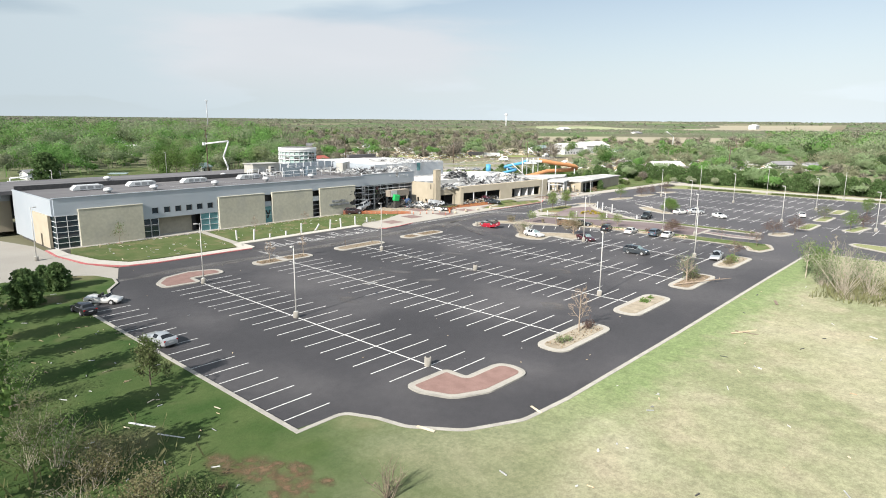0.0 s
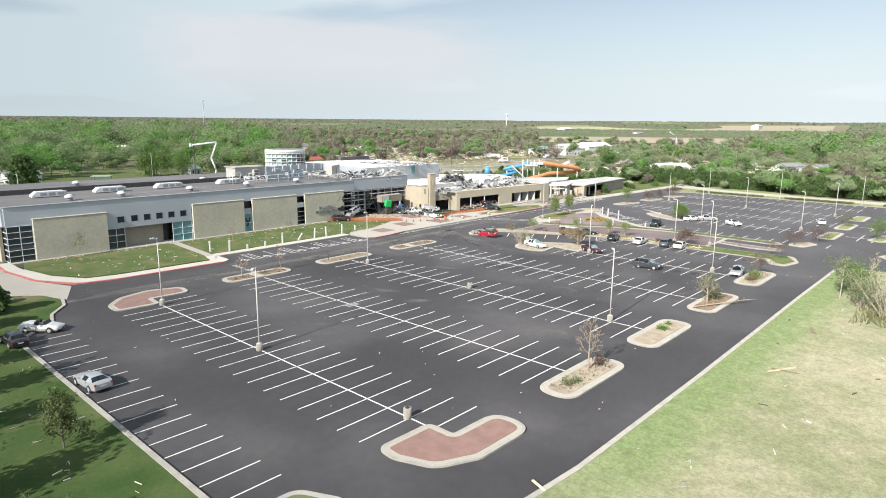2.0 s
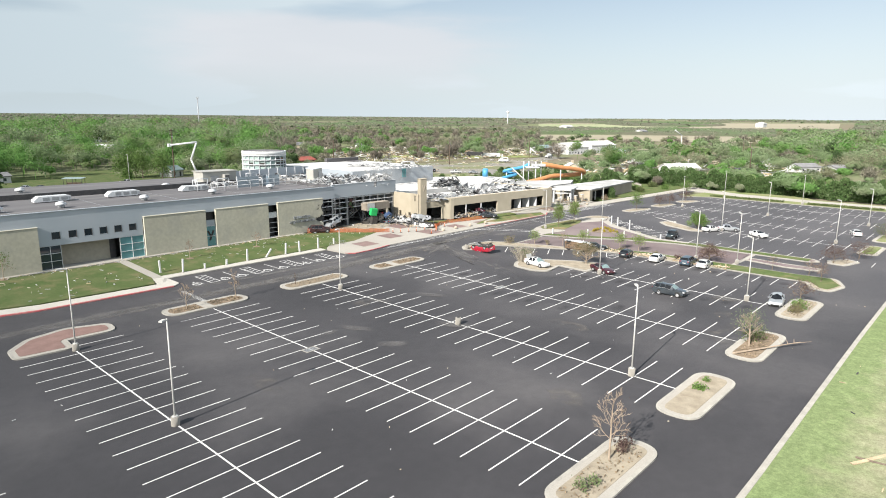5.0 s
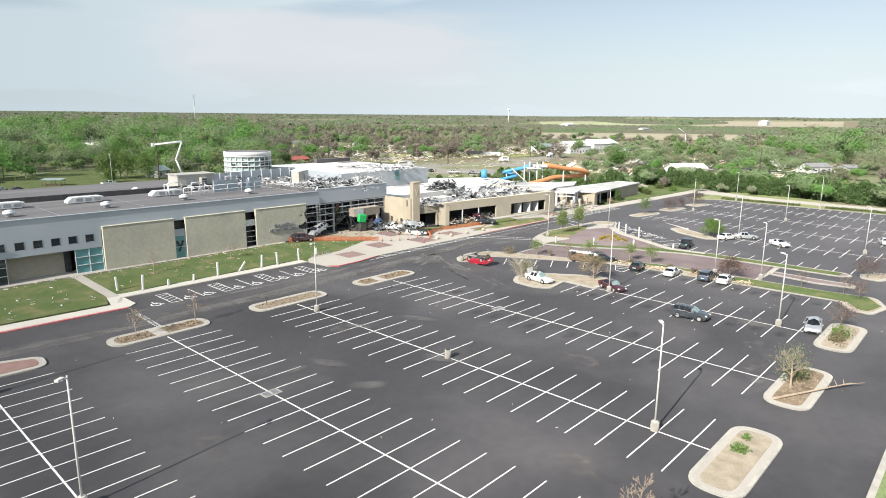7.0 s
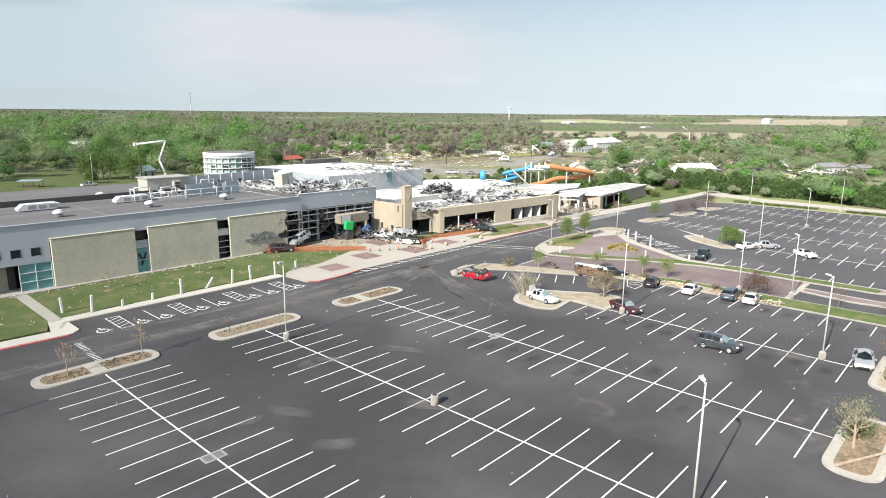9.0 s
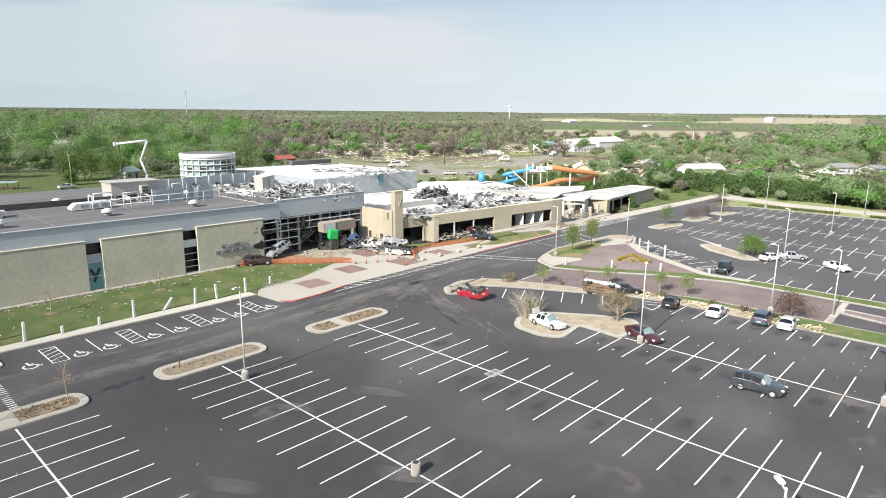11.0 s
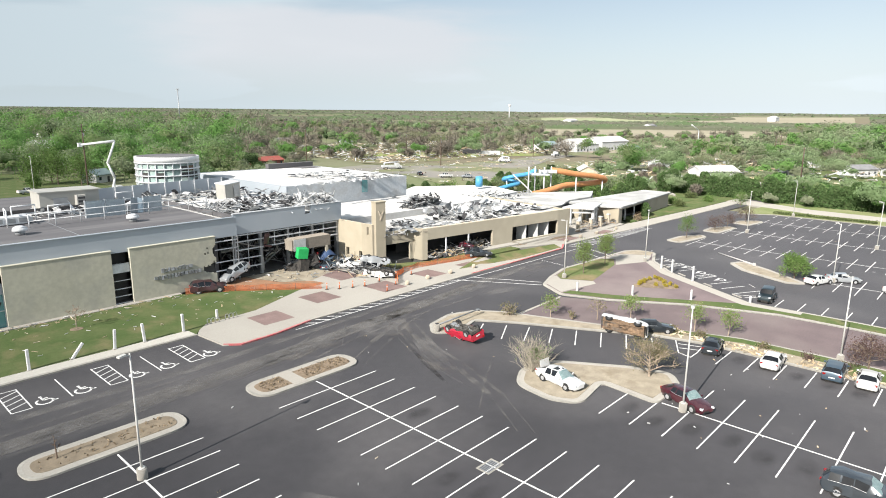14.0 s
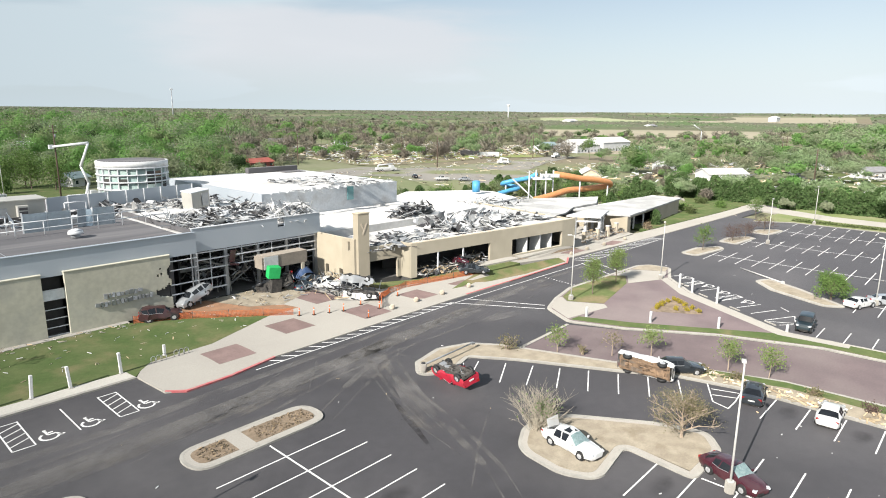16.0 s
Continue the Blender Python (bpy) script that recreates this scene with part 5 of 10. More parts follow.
wall("hall_return", (83.1, 137), (83.1, YH), 9.25, 9.9, ROOFDARK, thick=0.3)
boxpart("hall_floor", 83.1, 103.4, YH + 0.3, 124, -0.1, 0.12, UNLIT)
boxpart("hall_back", 80, 103.4, 122, 122.3, 0.1, 9.0, UNLIT)
boxpart("hall_side", 82.35, 82.6, YH + 3, 122, 0.1, 9.0, UNLIT)
boxpart("gallery_floor", 82.6, 103.2, YH + 3.5, 122, 3.5, 3.8, INTWALL, label="broken gallery floor in the hall")
for x, w in ((83.2, 0.35), (87.6, 0.45), (92.6, 0.4), (97.4, 0.4), (102.6, 0.7)):
    boxpart("column", x, x + w, YH, YH + w, 0.1, 7.0, GREYMETAL, label="grey steel column")
for z in (1.5, 2.9, 4.3, 5.6, 6.6):
    for x0, x1 in ((83.4, 87.7), (87.8, 92.7), (92.8, 102.8)):
        if z < 3.5 and x0 > 87:
            continue
        boxpart("transom", x0, x1, YH - 0.06, YH + 0.1, z, z + 0.16, WHITEMETAL)
for x in (85.5, 90.2, 95.0, 99.8):
    boxpart("mullion", x, x + 0.09, YH - 0.02, YH + 0.08, 4.3 if x > 87 else 1.5, 6.9, WHITEMETAL)
# entrance canopy box
cb = boxpart("canopy_box", 92.4, 99.6, YH - 2.2, YH, 3.3, 5.1, FASCIA, label="beige box canopy over the entrance")
boxpart("canopy_face", 92.0, 92.39, YH - 2.2, YH - 0.1, 3.3, 5.0, FASCIA, cb)
boxpart("hanging_sheet", 92.3, 94.6, YH - 2.27, YH - 2.21, 3.2, 5.05, WHITESIDING, cb, "pale torn sheet over the fascia")
for x in (93.6, 98.6):
    boxpart("canopy_column", x, x + 0.45, YH - 2.3, YH - 1.85, 0.1, 3.3, BEIGE)
# white and crumpled roof over the hall
boxpart("roof_slab", 82.6, 103.4, YH + 0.3, 147, 8.85, 9.1, ROOFWHITE, label="white roof membrane strewn with wreckage")
# roofs and towers behind, drawn at their own places
LIFT["on"] = False
wall("screen", (73.5, 141.5), (98.4, 145.6), 9.4, 12.1, METALWALL, thick=0.15, label="grey equipment screen on the roof")
for i in range(9):
    f = i / 8
    x, y = 73.5 + 24.9 * f, 141.5 + 4.1 * f
    boxpart("screen_post", x - 0.07, x + 0.07, y - 0.25, y - 0.05, 9.4, 12.2, WHITEMETAL)
pent = thing("rooftop_plant_room", "cream metal plant room on the roof", "plant room")
boxpart("body", 63.2, 71.6, 134.9, 139.6, 9.7, 12.8, PLANTCREAM, pent)
boxpart("lid", 62.9, 71.9, 134.6, 139.9, 12.8, 12.95, PLANTCREAM, pent)
boxpart("intake_hood", 68.0, 69.3, 133.7, 134.89, 10.3, 12.2, PLANTCREAM, pent)
for k in range(3):
    boxpart("louvre", 68.15, 69.15, 133.64, 133.7, 10.5 + 0.55 * k, 10.85 + 0.55 * k, DARKMETAL, pent)
boxpart("louvre", 65.0, 67.0, 134.75, 134.88, 10.3, 11.9, GREYMETAL, pent)

# tall white-roofed hall behind
wall("tall_front", (103.0, 128.6), (134.8, 128.8), 0, 11.3, STAINED, label="scuffed grey metal wall of the tall hall")
wall("tall_side", (102.65, 166), (102.65, 128.6), 0, 11.3, METALWALL, thick=0.35)
wall("tall_side", (134.8, 128.8), (135.6, 166), 0, 11.3, STAINED, thick=0.35)
wall("tall_back", (135.6, 166), (102.65, 166), 0, 11.3, METALWALL)
boxpart("roof_slab", 103.1, 134.4, 128.96, 165.6, 10.8, 11.22, ROOFWHITE, label="broad white roof of the tall hall")
# dark felt colour paints the shaded inner face of the parapet
boxpart("back_parapet", 121.0, 134.4, 164.2, 165.6, 11.22, 12.5, ROOFDARK, label="back parapet of the tall hall, coloured dark for shade")
boxpart("roof_patch", 128.5, 134.3, 160.5, 164.1, 11.22, 11.4, ROOFDARK)
boxpart("blue_patch", 121.4, 122.9, 128.5, 128.62, 8.6, 11.2, TEALGLASS)
# upper tier of the low block, against the hall
bm = bmesh.new()
prism(bm, [(101.2, 111.8), (131.5, 110.8), (143.6, 112.2), (141, 128.4), (101.2, 128.4)], 4.5, 6.9)
part("roof_tier", bm, ROOFWHITE, centre, "white upper roof tier below the tall hall")

# glazed rotunda
rot = thing("rotunda", "round glazed tower with white rings, battered", "rotunda", kind="structure")
RX, RY, RR = 91.8, 155.0, 6.1
bm = bmesh.new()
tube(bm, (RX, RY, 0), (RX, RY, 15.2), RR - 0.3, n=40)
part("glass_drum", bm, PALEGLASS, rot)
bm = bmesh.new()
tube(bm, (RX, RY, 15.2), (RX, RY, 16.3), RR + 0.05, n=40)
part("parapet", bm, WHITESIDING, rot)
bm = bmesh.new()
tube(bm, (RX, RY, 16.3), (RX, RY, 16.36), RR - 0.4, n=40)
part("roof", bm, ROOFDARK, rot)
for z in (8.6, 9.9, 11.2, 12.5, 13.8, 15.0):
    bm = bmesh.new()
    tube(bm, (RX, RY, z), (RX, RY, z + 0.22), RR + 0.1, n=40)
    part("ring", bm, WHITEMETAL, rot)
for k in range(24):
    w = 2 * math.pi * k / 24
    x, y = RX + (RR - 0.15) * math.cos(w), RY + (RR - 0.15) * math.sin(w)
    bm = bmesh.new()
    obox(bm, (x, y, 7.6), (0.28, 0.13, 15.2), (0, 0, math.degrees(w)))
    part("mullion", bm, WHITEMETAL, rot)
random.seed(5)
for k in (12, 13, 15, 18, 19, 20):
    for q in range(4):
        if random.random() < 0.5:
            w = 2 * math.pi * (k + 0.5) / 24
            bm = bmesh.new()
            obox(bm, (RX + (RR - 0.22) * math.cos(w), RY + (RR - 0.22) * math.sin(w), 10.2 + 1.27 * q), (0.12, 1.45, 1.05), (0, 0, math.degrees(w)))
            # boxes over the drum: unlit-room dark drawn as missing panes, some rust-brown
            part("broken_pane", bm, random.choice((UNLIT, UNLIT, RUST)), rot)
LIFT["on"] = True

# low block with the pylon
wall("side_wall", (103.5, 113.0), (103.5, 103.9), 0, 7.05, CREAM, [(2.2, 3.0, 1.0, 2.4), (5.6, 6.4, 1.0, 2.2), (7.7, 8.2, 5.2, 6.6)], thick=-0.45, label="sunlit cream wall beside the entrance")
boxpart("window_back", 104.2, 104.3, 104, 112.5, 0, 6.5, UNLIT)
boxpart("pylon", 103.45, 105.6, 103.4, 104.5, 0, 10.75, CREAM, label="tall cream sign pylon")
boxpart("pylon_cap", 103.37, 105.68, 103.32, 104.58, 10.75, 10.9, CREAM)
bm = bmesh.new()
for a, b, w in (((104.0, 9.3), (104.55, 8.3), 0.2), ((105.1, 9.3), (104.35, 7.7), 0.22)):
    obox(bm, ((a[0] + b[0]) / 2, 103.35, (a[1] + b[1]) / 2), (w, 0.08, math.hypot(b[0] - a[0], b[1] - a[1])), (0, math.degrees(math.atan2(a[0] - b[0], a[1] - b[1])), 0))
part("emblem", bm, CAPSTONE, centre, "faint slanted emblem shape")
A, B = (112.2, 101.2), (153.4, 96.9)
Ld = math.hypot(B[0] - A[0], B[1] - A[1])
wall("low_front", A, B, 0, 5.5, TANBLOCK, [(1.2, 17.6, 0.0, 3.5), (23.2, 37.4, 0.6, 3.4)], thick=0.5, label="beige front of the low block, windows blown out")
wall("low_front", (105.9, 104.0), (112.6, 103.4), 0, 5.4, TANBLOCK, [(0.3, 5.6, 0, 3.2)], thick=0.4)
wall("low_return", (112.2, 103.8), (112.2, 101.2), 0, 5.5, TANBLOCK, thick=0.4)
wall("low_end", B, (157.5, 126), 0, 5.3, TANBLOCK, thick=0.4)
ux2, uy2 = (B[0] - A[0]) / Ld, (B[1] - A[1]) / Ld
bm = bmesh.new()
prism(bm, [(104, 113), (104, 104.3), (112.4, 103.8), (112.5, 101.6), (153, 97.4), (157, 126), (130, 126), (104.2, 123)], 4.75, 5.0)
part("roof_slab", bm, ROOFWHITE, centre, "white roof membrane strewn with debris")
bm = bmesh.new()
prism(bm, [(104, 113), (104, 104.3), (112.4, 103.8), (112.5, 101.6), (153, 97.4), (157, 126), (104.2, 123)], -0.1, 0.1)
part("low_floor", bm, UNLIT, centre)
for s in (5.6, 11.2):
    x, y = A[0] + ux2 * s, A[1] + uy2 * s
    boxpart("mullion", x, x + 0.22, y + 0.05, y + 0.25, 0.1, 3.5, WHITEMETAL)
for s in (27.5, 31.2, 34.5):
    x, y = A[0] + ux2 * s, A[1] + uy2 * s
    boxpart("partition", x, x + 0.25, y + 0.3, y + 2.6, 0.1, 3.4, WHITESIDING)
wall("inner_partition", (112.8, 108.5), (154, 104), 0, 4.7, UNLIT, thick=0.2)
wall("coping", (A[0], A[1] - 0.05), (B[0], B[1] - 0.05), 5.5, 5.6, CAPSTONE, thick=0.6)
for x0, y0, x1, y1 in ((136, 96.7, 150, 95.0), (124, 98.0, 135, 96.9)):
    slab("low_terrace", [(x0, y0), (x1, y1), (x1, y1 + 1.9), (x0, y0 + 1.9)], -0.1, 0.4, CONCRETE, "low concrete terrace edge", "pavement")

# open canopy and the end block, at their own places
LIFT["on"] = False
can = thing("entry_canopy", "white flat canopy on stout pillars, damaged", "canopy", kind="structure")
for x, y in ((161.6, 98.8), (162.3, 95.9), (169.6, 98.5), (169.0, 101.2), (165.8, 97.2)):
    boxpart("pillar", x - 0.28, x + 0.28, y - 0.28, y + 0.28, 0, 4.3, WHITESIDING, can)
for x, y in ((152.7, 94.0), (157.2, 93.5), (161.4, 93.5), (166.0, 94.0)):
    boxpart("low_pillar", x - 0.32, x + 0.32, y - 0.32, y + 0.32, 0, 2.8, CAPSTONE, can, bevel=0.05)
    boxpart("pillar_cap", x - 0.4, x + 0.4, y - 0.4, y + 0.4, 2.8, 2.95, WHITESIDING, can)
bm = bmesh.new()
prism(bm, [(157.6, 101.2), (160.9, 95.0), (170.4, 98.2), (169.0, 102.4)], 4.3, 4.65)
part("deck", bm, WHITESIDING, can)
for (xa, ya), (xb, yb), z in (((161.6, 98.8), (169.6, 98.5), 3.3), ((162.3, 95.9), (165.8, 97.2), 2.6), ((165.8, 97.2), (169.6, 98.5), 3.3), ((158.8, 99.8), (162.3, 95.9), 3.4)):
    bm = bmesh.new()
    obox(bm, ((xa + xb) / 2, (ya + yb) / 2, z), (math.hypot(xb - xa, yb - ya), 0.24, 0.34), (0, 0, math.degrees(math.atan2(yb - ya, xb - xa))))
    part("lintel", bm, WHITESIDING, can)
boxpart("pillar", 158.6, 159.1, 99.5, 100.0, 0, 4.3, WHITESIDING, can)
for (xa, ya), (xb, yb) in (((152.9, 94.0), (157.0, 93.5)), ((157.4, 93.5), (161.2, 93.5)), ((161.6, 93.5), (165.8, 94.0))):
    for z in (0.75, 1.9):
        bm = bmesh.new()
        tube(bm, (xa, ya, z), (xb, yb, z), 0.04, n=5)
        part("rail_bar", bm, DARKMETAL, can)
    for k in range(1, 10):
        f = k / 10
        boxpart("baluster", xa + (xb - xa) * f - 0.025, xa + (xb - xa) * f + 0.025, ya + (yb - ya) * f - 0.025, ya + (yb - ya) * f + 0.025, 0.5, 1.9, DARKMETAL, can)
slab("canopy_floor", [(146, 91.6), (152.5, 91.2), (169.4, 91.6), (171.4, 106), (148, 108)], -0.2, 0.5, CONCRETE, "littered concrete floor below the canopy", "pavement")
wall("end_front", (169.4, 93.0), (205.4, 96.6), 0, 4.0, TANBLOCK, [(1.6, 17.0, 0, 3.5)], thick=0.4, label="beige front of the end block")
wall("end_side", (169.4, 106), (169.4, 93.0), 0, 4.0, CREAM, thick=-0.4)
wall("end_rear", (205.4, 96.6), (205.6, 104), 0, 4.0, TANBLOCK, thick=0.4)
bm = bmesh.new()
prism(bm, [(167.3, 97.2), (169.2, 92.5), (205.9, 96.2), (205.9, 104.2), (179, 105.6), (167.6, 106)], 4.0, 4.35)
part("roof_slab", bm, FELTGREY, centre, "grey flat roof of the end block, patched white")
for x in (175.6, 180.4):
    boxpart("recess_post", x, x + 0.25, 94.6, 94.9, 0.3, 3.5, WHITESIDING)
boxpart("end_inner", 170.5, 203, 99.6, 99.8, 0, 4.0, UNLIT)
boxpart("end_floor", 169.9, 205, 97.5, 104, -0.1, 0.4, UNLIT)
LIFT["on"] = True
# pale pool deck beyond the low roofs
LIFT["on"] = False
slab("pool_deck", [(144.2, 121), (150, 122.6), (171.8, 124.2), (177.5, 136), (176, 142), (160, 152), (142, 142)], 0, 4.9, ROOFWHITE, "white sheeted pool deck behind the low block", "deck")
LIFT["on"] = True
# white link roof between the low block and the end block
LIFT["on"] = False
bm = bmesh.new()
prism(bm, [(147.0, 101.4), (160.2, 103.0), (169.2, 106.4), (179, 106.0), (190, 111.6), (172, 123), (150, 121.5)], 4.35, 4.7)
part("roof_slab", bm, FELTGREY, centre, "worn pale roof beside the pool deck")
wall("link_wall", (150, 121.5), (172, 123), 0, 4.35, WHITESIDING)
wall("link_wall", (172, 123), (190, 111.6), 0, 4.35, WHITESIDING)
wall("link_wall", (147.2, 108), (160.4, 109.6), 0, 4.35, UNLIT, thick=0.2)
railing = thing("deck_railing", "white pipe railing on the pool roof", "railing")
for i in range(15):
    x, y = 150.5 + 1.5 * i, 118.6 + 0.1 * i
    bm = bmesh.new()
    tube(bm, (x, y, 4.7), (x, y, 5.8), 0.05, n=5)
    part("post", bm, WHITEMETAL, railing)
for z in (5.25, 5.8):
    bm = bmesh.new()
    tube(bm, (150.5, 118.6, z), (171.5, 120.0, z), 0.045, n=5)
    part("bar", bm, WHITEMETAL, railing)
LIFT["on"] = True


# ---- rooftop machines ----
def rooftop_unit(x, y, z):
    t = thing("rooftop_unit", "white low rooftop air unit with sloped hood", "air unit", "air units on the roof", at=(x, y, z))
    bm = bmesh.new()
    prof = [(-3.0, 0.15), (2.6, 0.15), (2.6, 1.15), (-2.2, 1.15), (-3.0, 0.5)]
    a = [bm.verts.new((px, -1.0, pz)) for px, pz in prof]
    b = [bm.verts.new((px, 1.0, pz)) for px, pz in prof]
    bm.faces.new(a)
    bm.faces.new(b[::-1])
    for i in range(5):
        bm.faces.new((a[i - 1], b[i - 1], b[i], a[i]))
    bmesh.ops.recalc_face_normals(bm, faces=bm.faces)
    part("casing", bm, WHITEMETAL, t)
    bm = bmesh.new()
    box(bm, -2.4, 2.4, -0.9, 0.9, 0, 0.15)
    part("curb", bm, DARKMETAL, t)
    for k in range(3):
        bm = bmesh.new()
        box(bm, -1.6 + 1.5 * k, -0.5 + 1.5 * k, -1.03, -1.0, 0.35, 0.95)
        part("access_panel", bm, GREYMETAL, t)
    bm = bmesh.new()
    box(bm, 2.6, 3.1, -0.8, 0.8, 0.3, 1.0)
    part("hood", bm, WHITESIDING, t)
    return t


def roof_vent(x, y, z):
    t = thing("roof_vent", "white mushroom roof vent", "roof vent", "vents on the roof", at=(x, y, z))
    bm = bmesh.new()
    tube(bm, (0, 0, 0), (0, 0, 0.55), 0.55, n=14)
    part("curb", bm, GREYMETAL, t)
    bm = bmesh.new()
    tube(bm, (0, 0, 0.55), (0, 0, 0.95), 0.9, 0.8, n=16)
    tube(bm, (0, 0, 0.95), (0, 0, 1.15), 0.8, 0.35, n=16)
    part("cap", bm, WHITEMETAL, t)
    return t


u = rooftop_unit(18.8, 129.5, 9.25)
for x, y in ((30.4, 130.5), (43.0, 130.5), (58.3, 130.5), (74.5, 132)):
    copy_thing(u, spot(x, y, 9.25))
v = roof_vent(19.8, 120, 9.25)
for x, y in ((29.0, 119.8), (43.2, 120.0), (57.8, 121), (72.0, 121.2), (56, 139.5), (30, 150)):
    copy_thing(v, spot(x, y, 9.25))
LIFT["on"] = False
bu = thing("panel_screen", "shiny blue-grey metal screen panels on the roof, one torn", "equipment screen")
for i in range(4):
    x0 = 66.4 + 2.75 * i
    if i == 2:
        bm = bmesh.new()
        obox(bm, (x0 + 1.3, 125.15, 11.0), (1.2, 0.06, 2.5), (6, 0, 18))
        obox(bm, (x0 + 2.3, 125.5, 10.9), (0.9, 0.06, 2.3), (-8, 4, -22))
        part("torn_panel", bm, SHINY, bu, "bent torn panel")
    else:
        boxpart("panel", x0 + 0.06, x0 + 2.69, 125.2, 125.26, 9.75, 12.2, SHINY, bu)
for i in range(5):
    boxpart("post", 66.32 + 2.75 * i, 66.46 + 2.75 * i, 125.26, 125.4, 9.6, 12.35, WHITEMETAL, bu)
# no real opening: the hole's inner darkness is the colour of this slab
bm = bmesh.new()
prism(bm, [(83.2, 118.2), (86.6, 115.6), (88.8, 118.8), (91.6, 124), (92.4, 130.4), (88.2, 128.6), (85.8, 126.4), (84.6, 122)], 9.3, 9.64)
part("roof_hole", bm, UNLIT, centre, "dark slab drawn as a torn hole in the hall roof")
LIFT["on"] = True
LIFT["on"] = False
u2 = thing("tilted_air_unit", "pale rooftop unit tilted amid roof wreckage", "air unit")
bm = bmesh.new()
obox(bm, (92.6, 132.2, 11.1), (3.4, 2.5, 2.8), (4, -5, 12))
part("casing", bm, PLANTCREAM, u2)
bm = bmesh.new()
obox(bm, (93.6, 130.98, 11.1), (1.2, 0.14, 2.1), (4, -5, 12))
part("grille", bm, GREYMETAL, u2)
bm = bmesh.new()
obox(bm, (92.5, 132.2, 12.55), (3.6, 2.7, 0.12), (4, -5, 12))
part("lid", bm, WHITEMETAL, u2)
LIFT["on"] = True
rail = thing("roof_railing", "pale pipe railing on the roof, bent", "railing")
for i in range(9):
    x = 60 + 3.3 * i
    y = 125.6 + 0.2 * i
    bm = bmesh.new()
    tube(bm, (x, y, 9.25), (x + random.uniform(-0.1, 0.1), y, 11.2), 0.08, n=6)
    part("post", bm, WHITEMETAL, rail)
for z in (10.2, 11.15):
    bm = bmesh.new()
    tube(bm, (60, 125.6, z), (86.4, 127.2, z), 0.07, n=6)
    part("bar", bm, WHITEMETAL, rail)

for x0, y0, x1, y1 in ((59.5, 132.0, 62.5, 132.2), (63.5, 129.6, 66.5, 129.8), (58.0, 128.0, 58.4, 131.0), (76.0, 138.5, 79.0, 138.7)):
    fr = thing("pipe_frame", "white pipe frame standing on the roof", "pipe frame", "pipe frames on the roof")
    for a, b in (((x0, y0, 9.2), (x0, y0, 11.6)), ((x1, y1, 9.2), (x1, y1, 11.6)), ((x0, y0, 11.6), (x1, y1, 11.6)), ((x0, y0, 10.4), (x1, y1, 10.4))):
        bm = bmesh.new()
        tube(bm, a, b, 0.09, n=6)
        part("pipe", bm, WHITEMETAL, fr)

# ---- vehicles ----
PAINTS = {
    "white": paint("white_car_paint", (0.68, 0.68, 0.665)), "silver": paint("silver_car_paint", (0.50, 0.52, 0.54), 0.3, 0.4), "black": paint("black_car_paint", (0.012, 0.013, 0.018)),
    "maroon": paint("maroon_car_paint", (0.062, 0.010, 0.020)), "oxblood": paint("dull_oxblood_car_paint", (0.05, 0.016, 0.018), 0.5), "grey": paint("grey_car_paint", (0.055, 0.068, 0.082), 0.2, 0.3), "blue": paint("slate_blue_car_paint", (0.05, 0.085, 0.12), 0.3, 0.2),
    "red": paint("red_car_paint", (0.42, 0.016, 0.040)), "dark": paint("charcoal_car_paint", (0.03, 0.037, 0.045), 0.2, 0.3), "teal": paint("dark_teal_paint", (0.018, 0.035, 0.045), 0.3, 0.1),
}

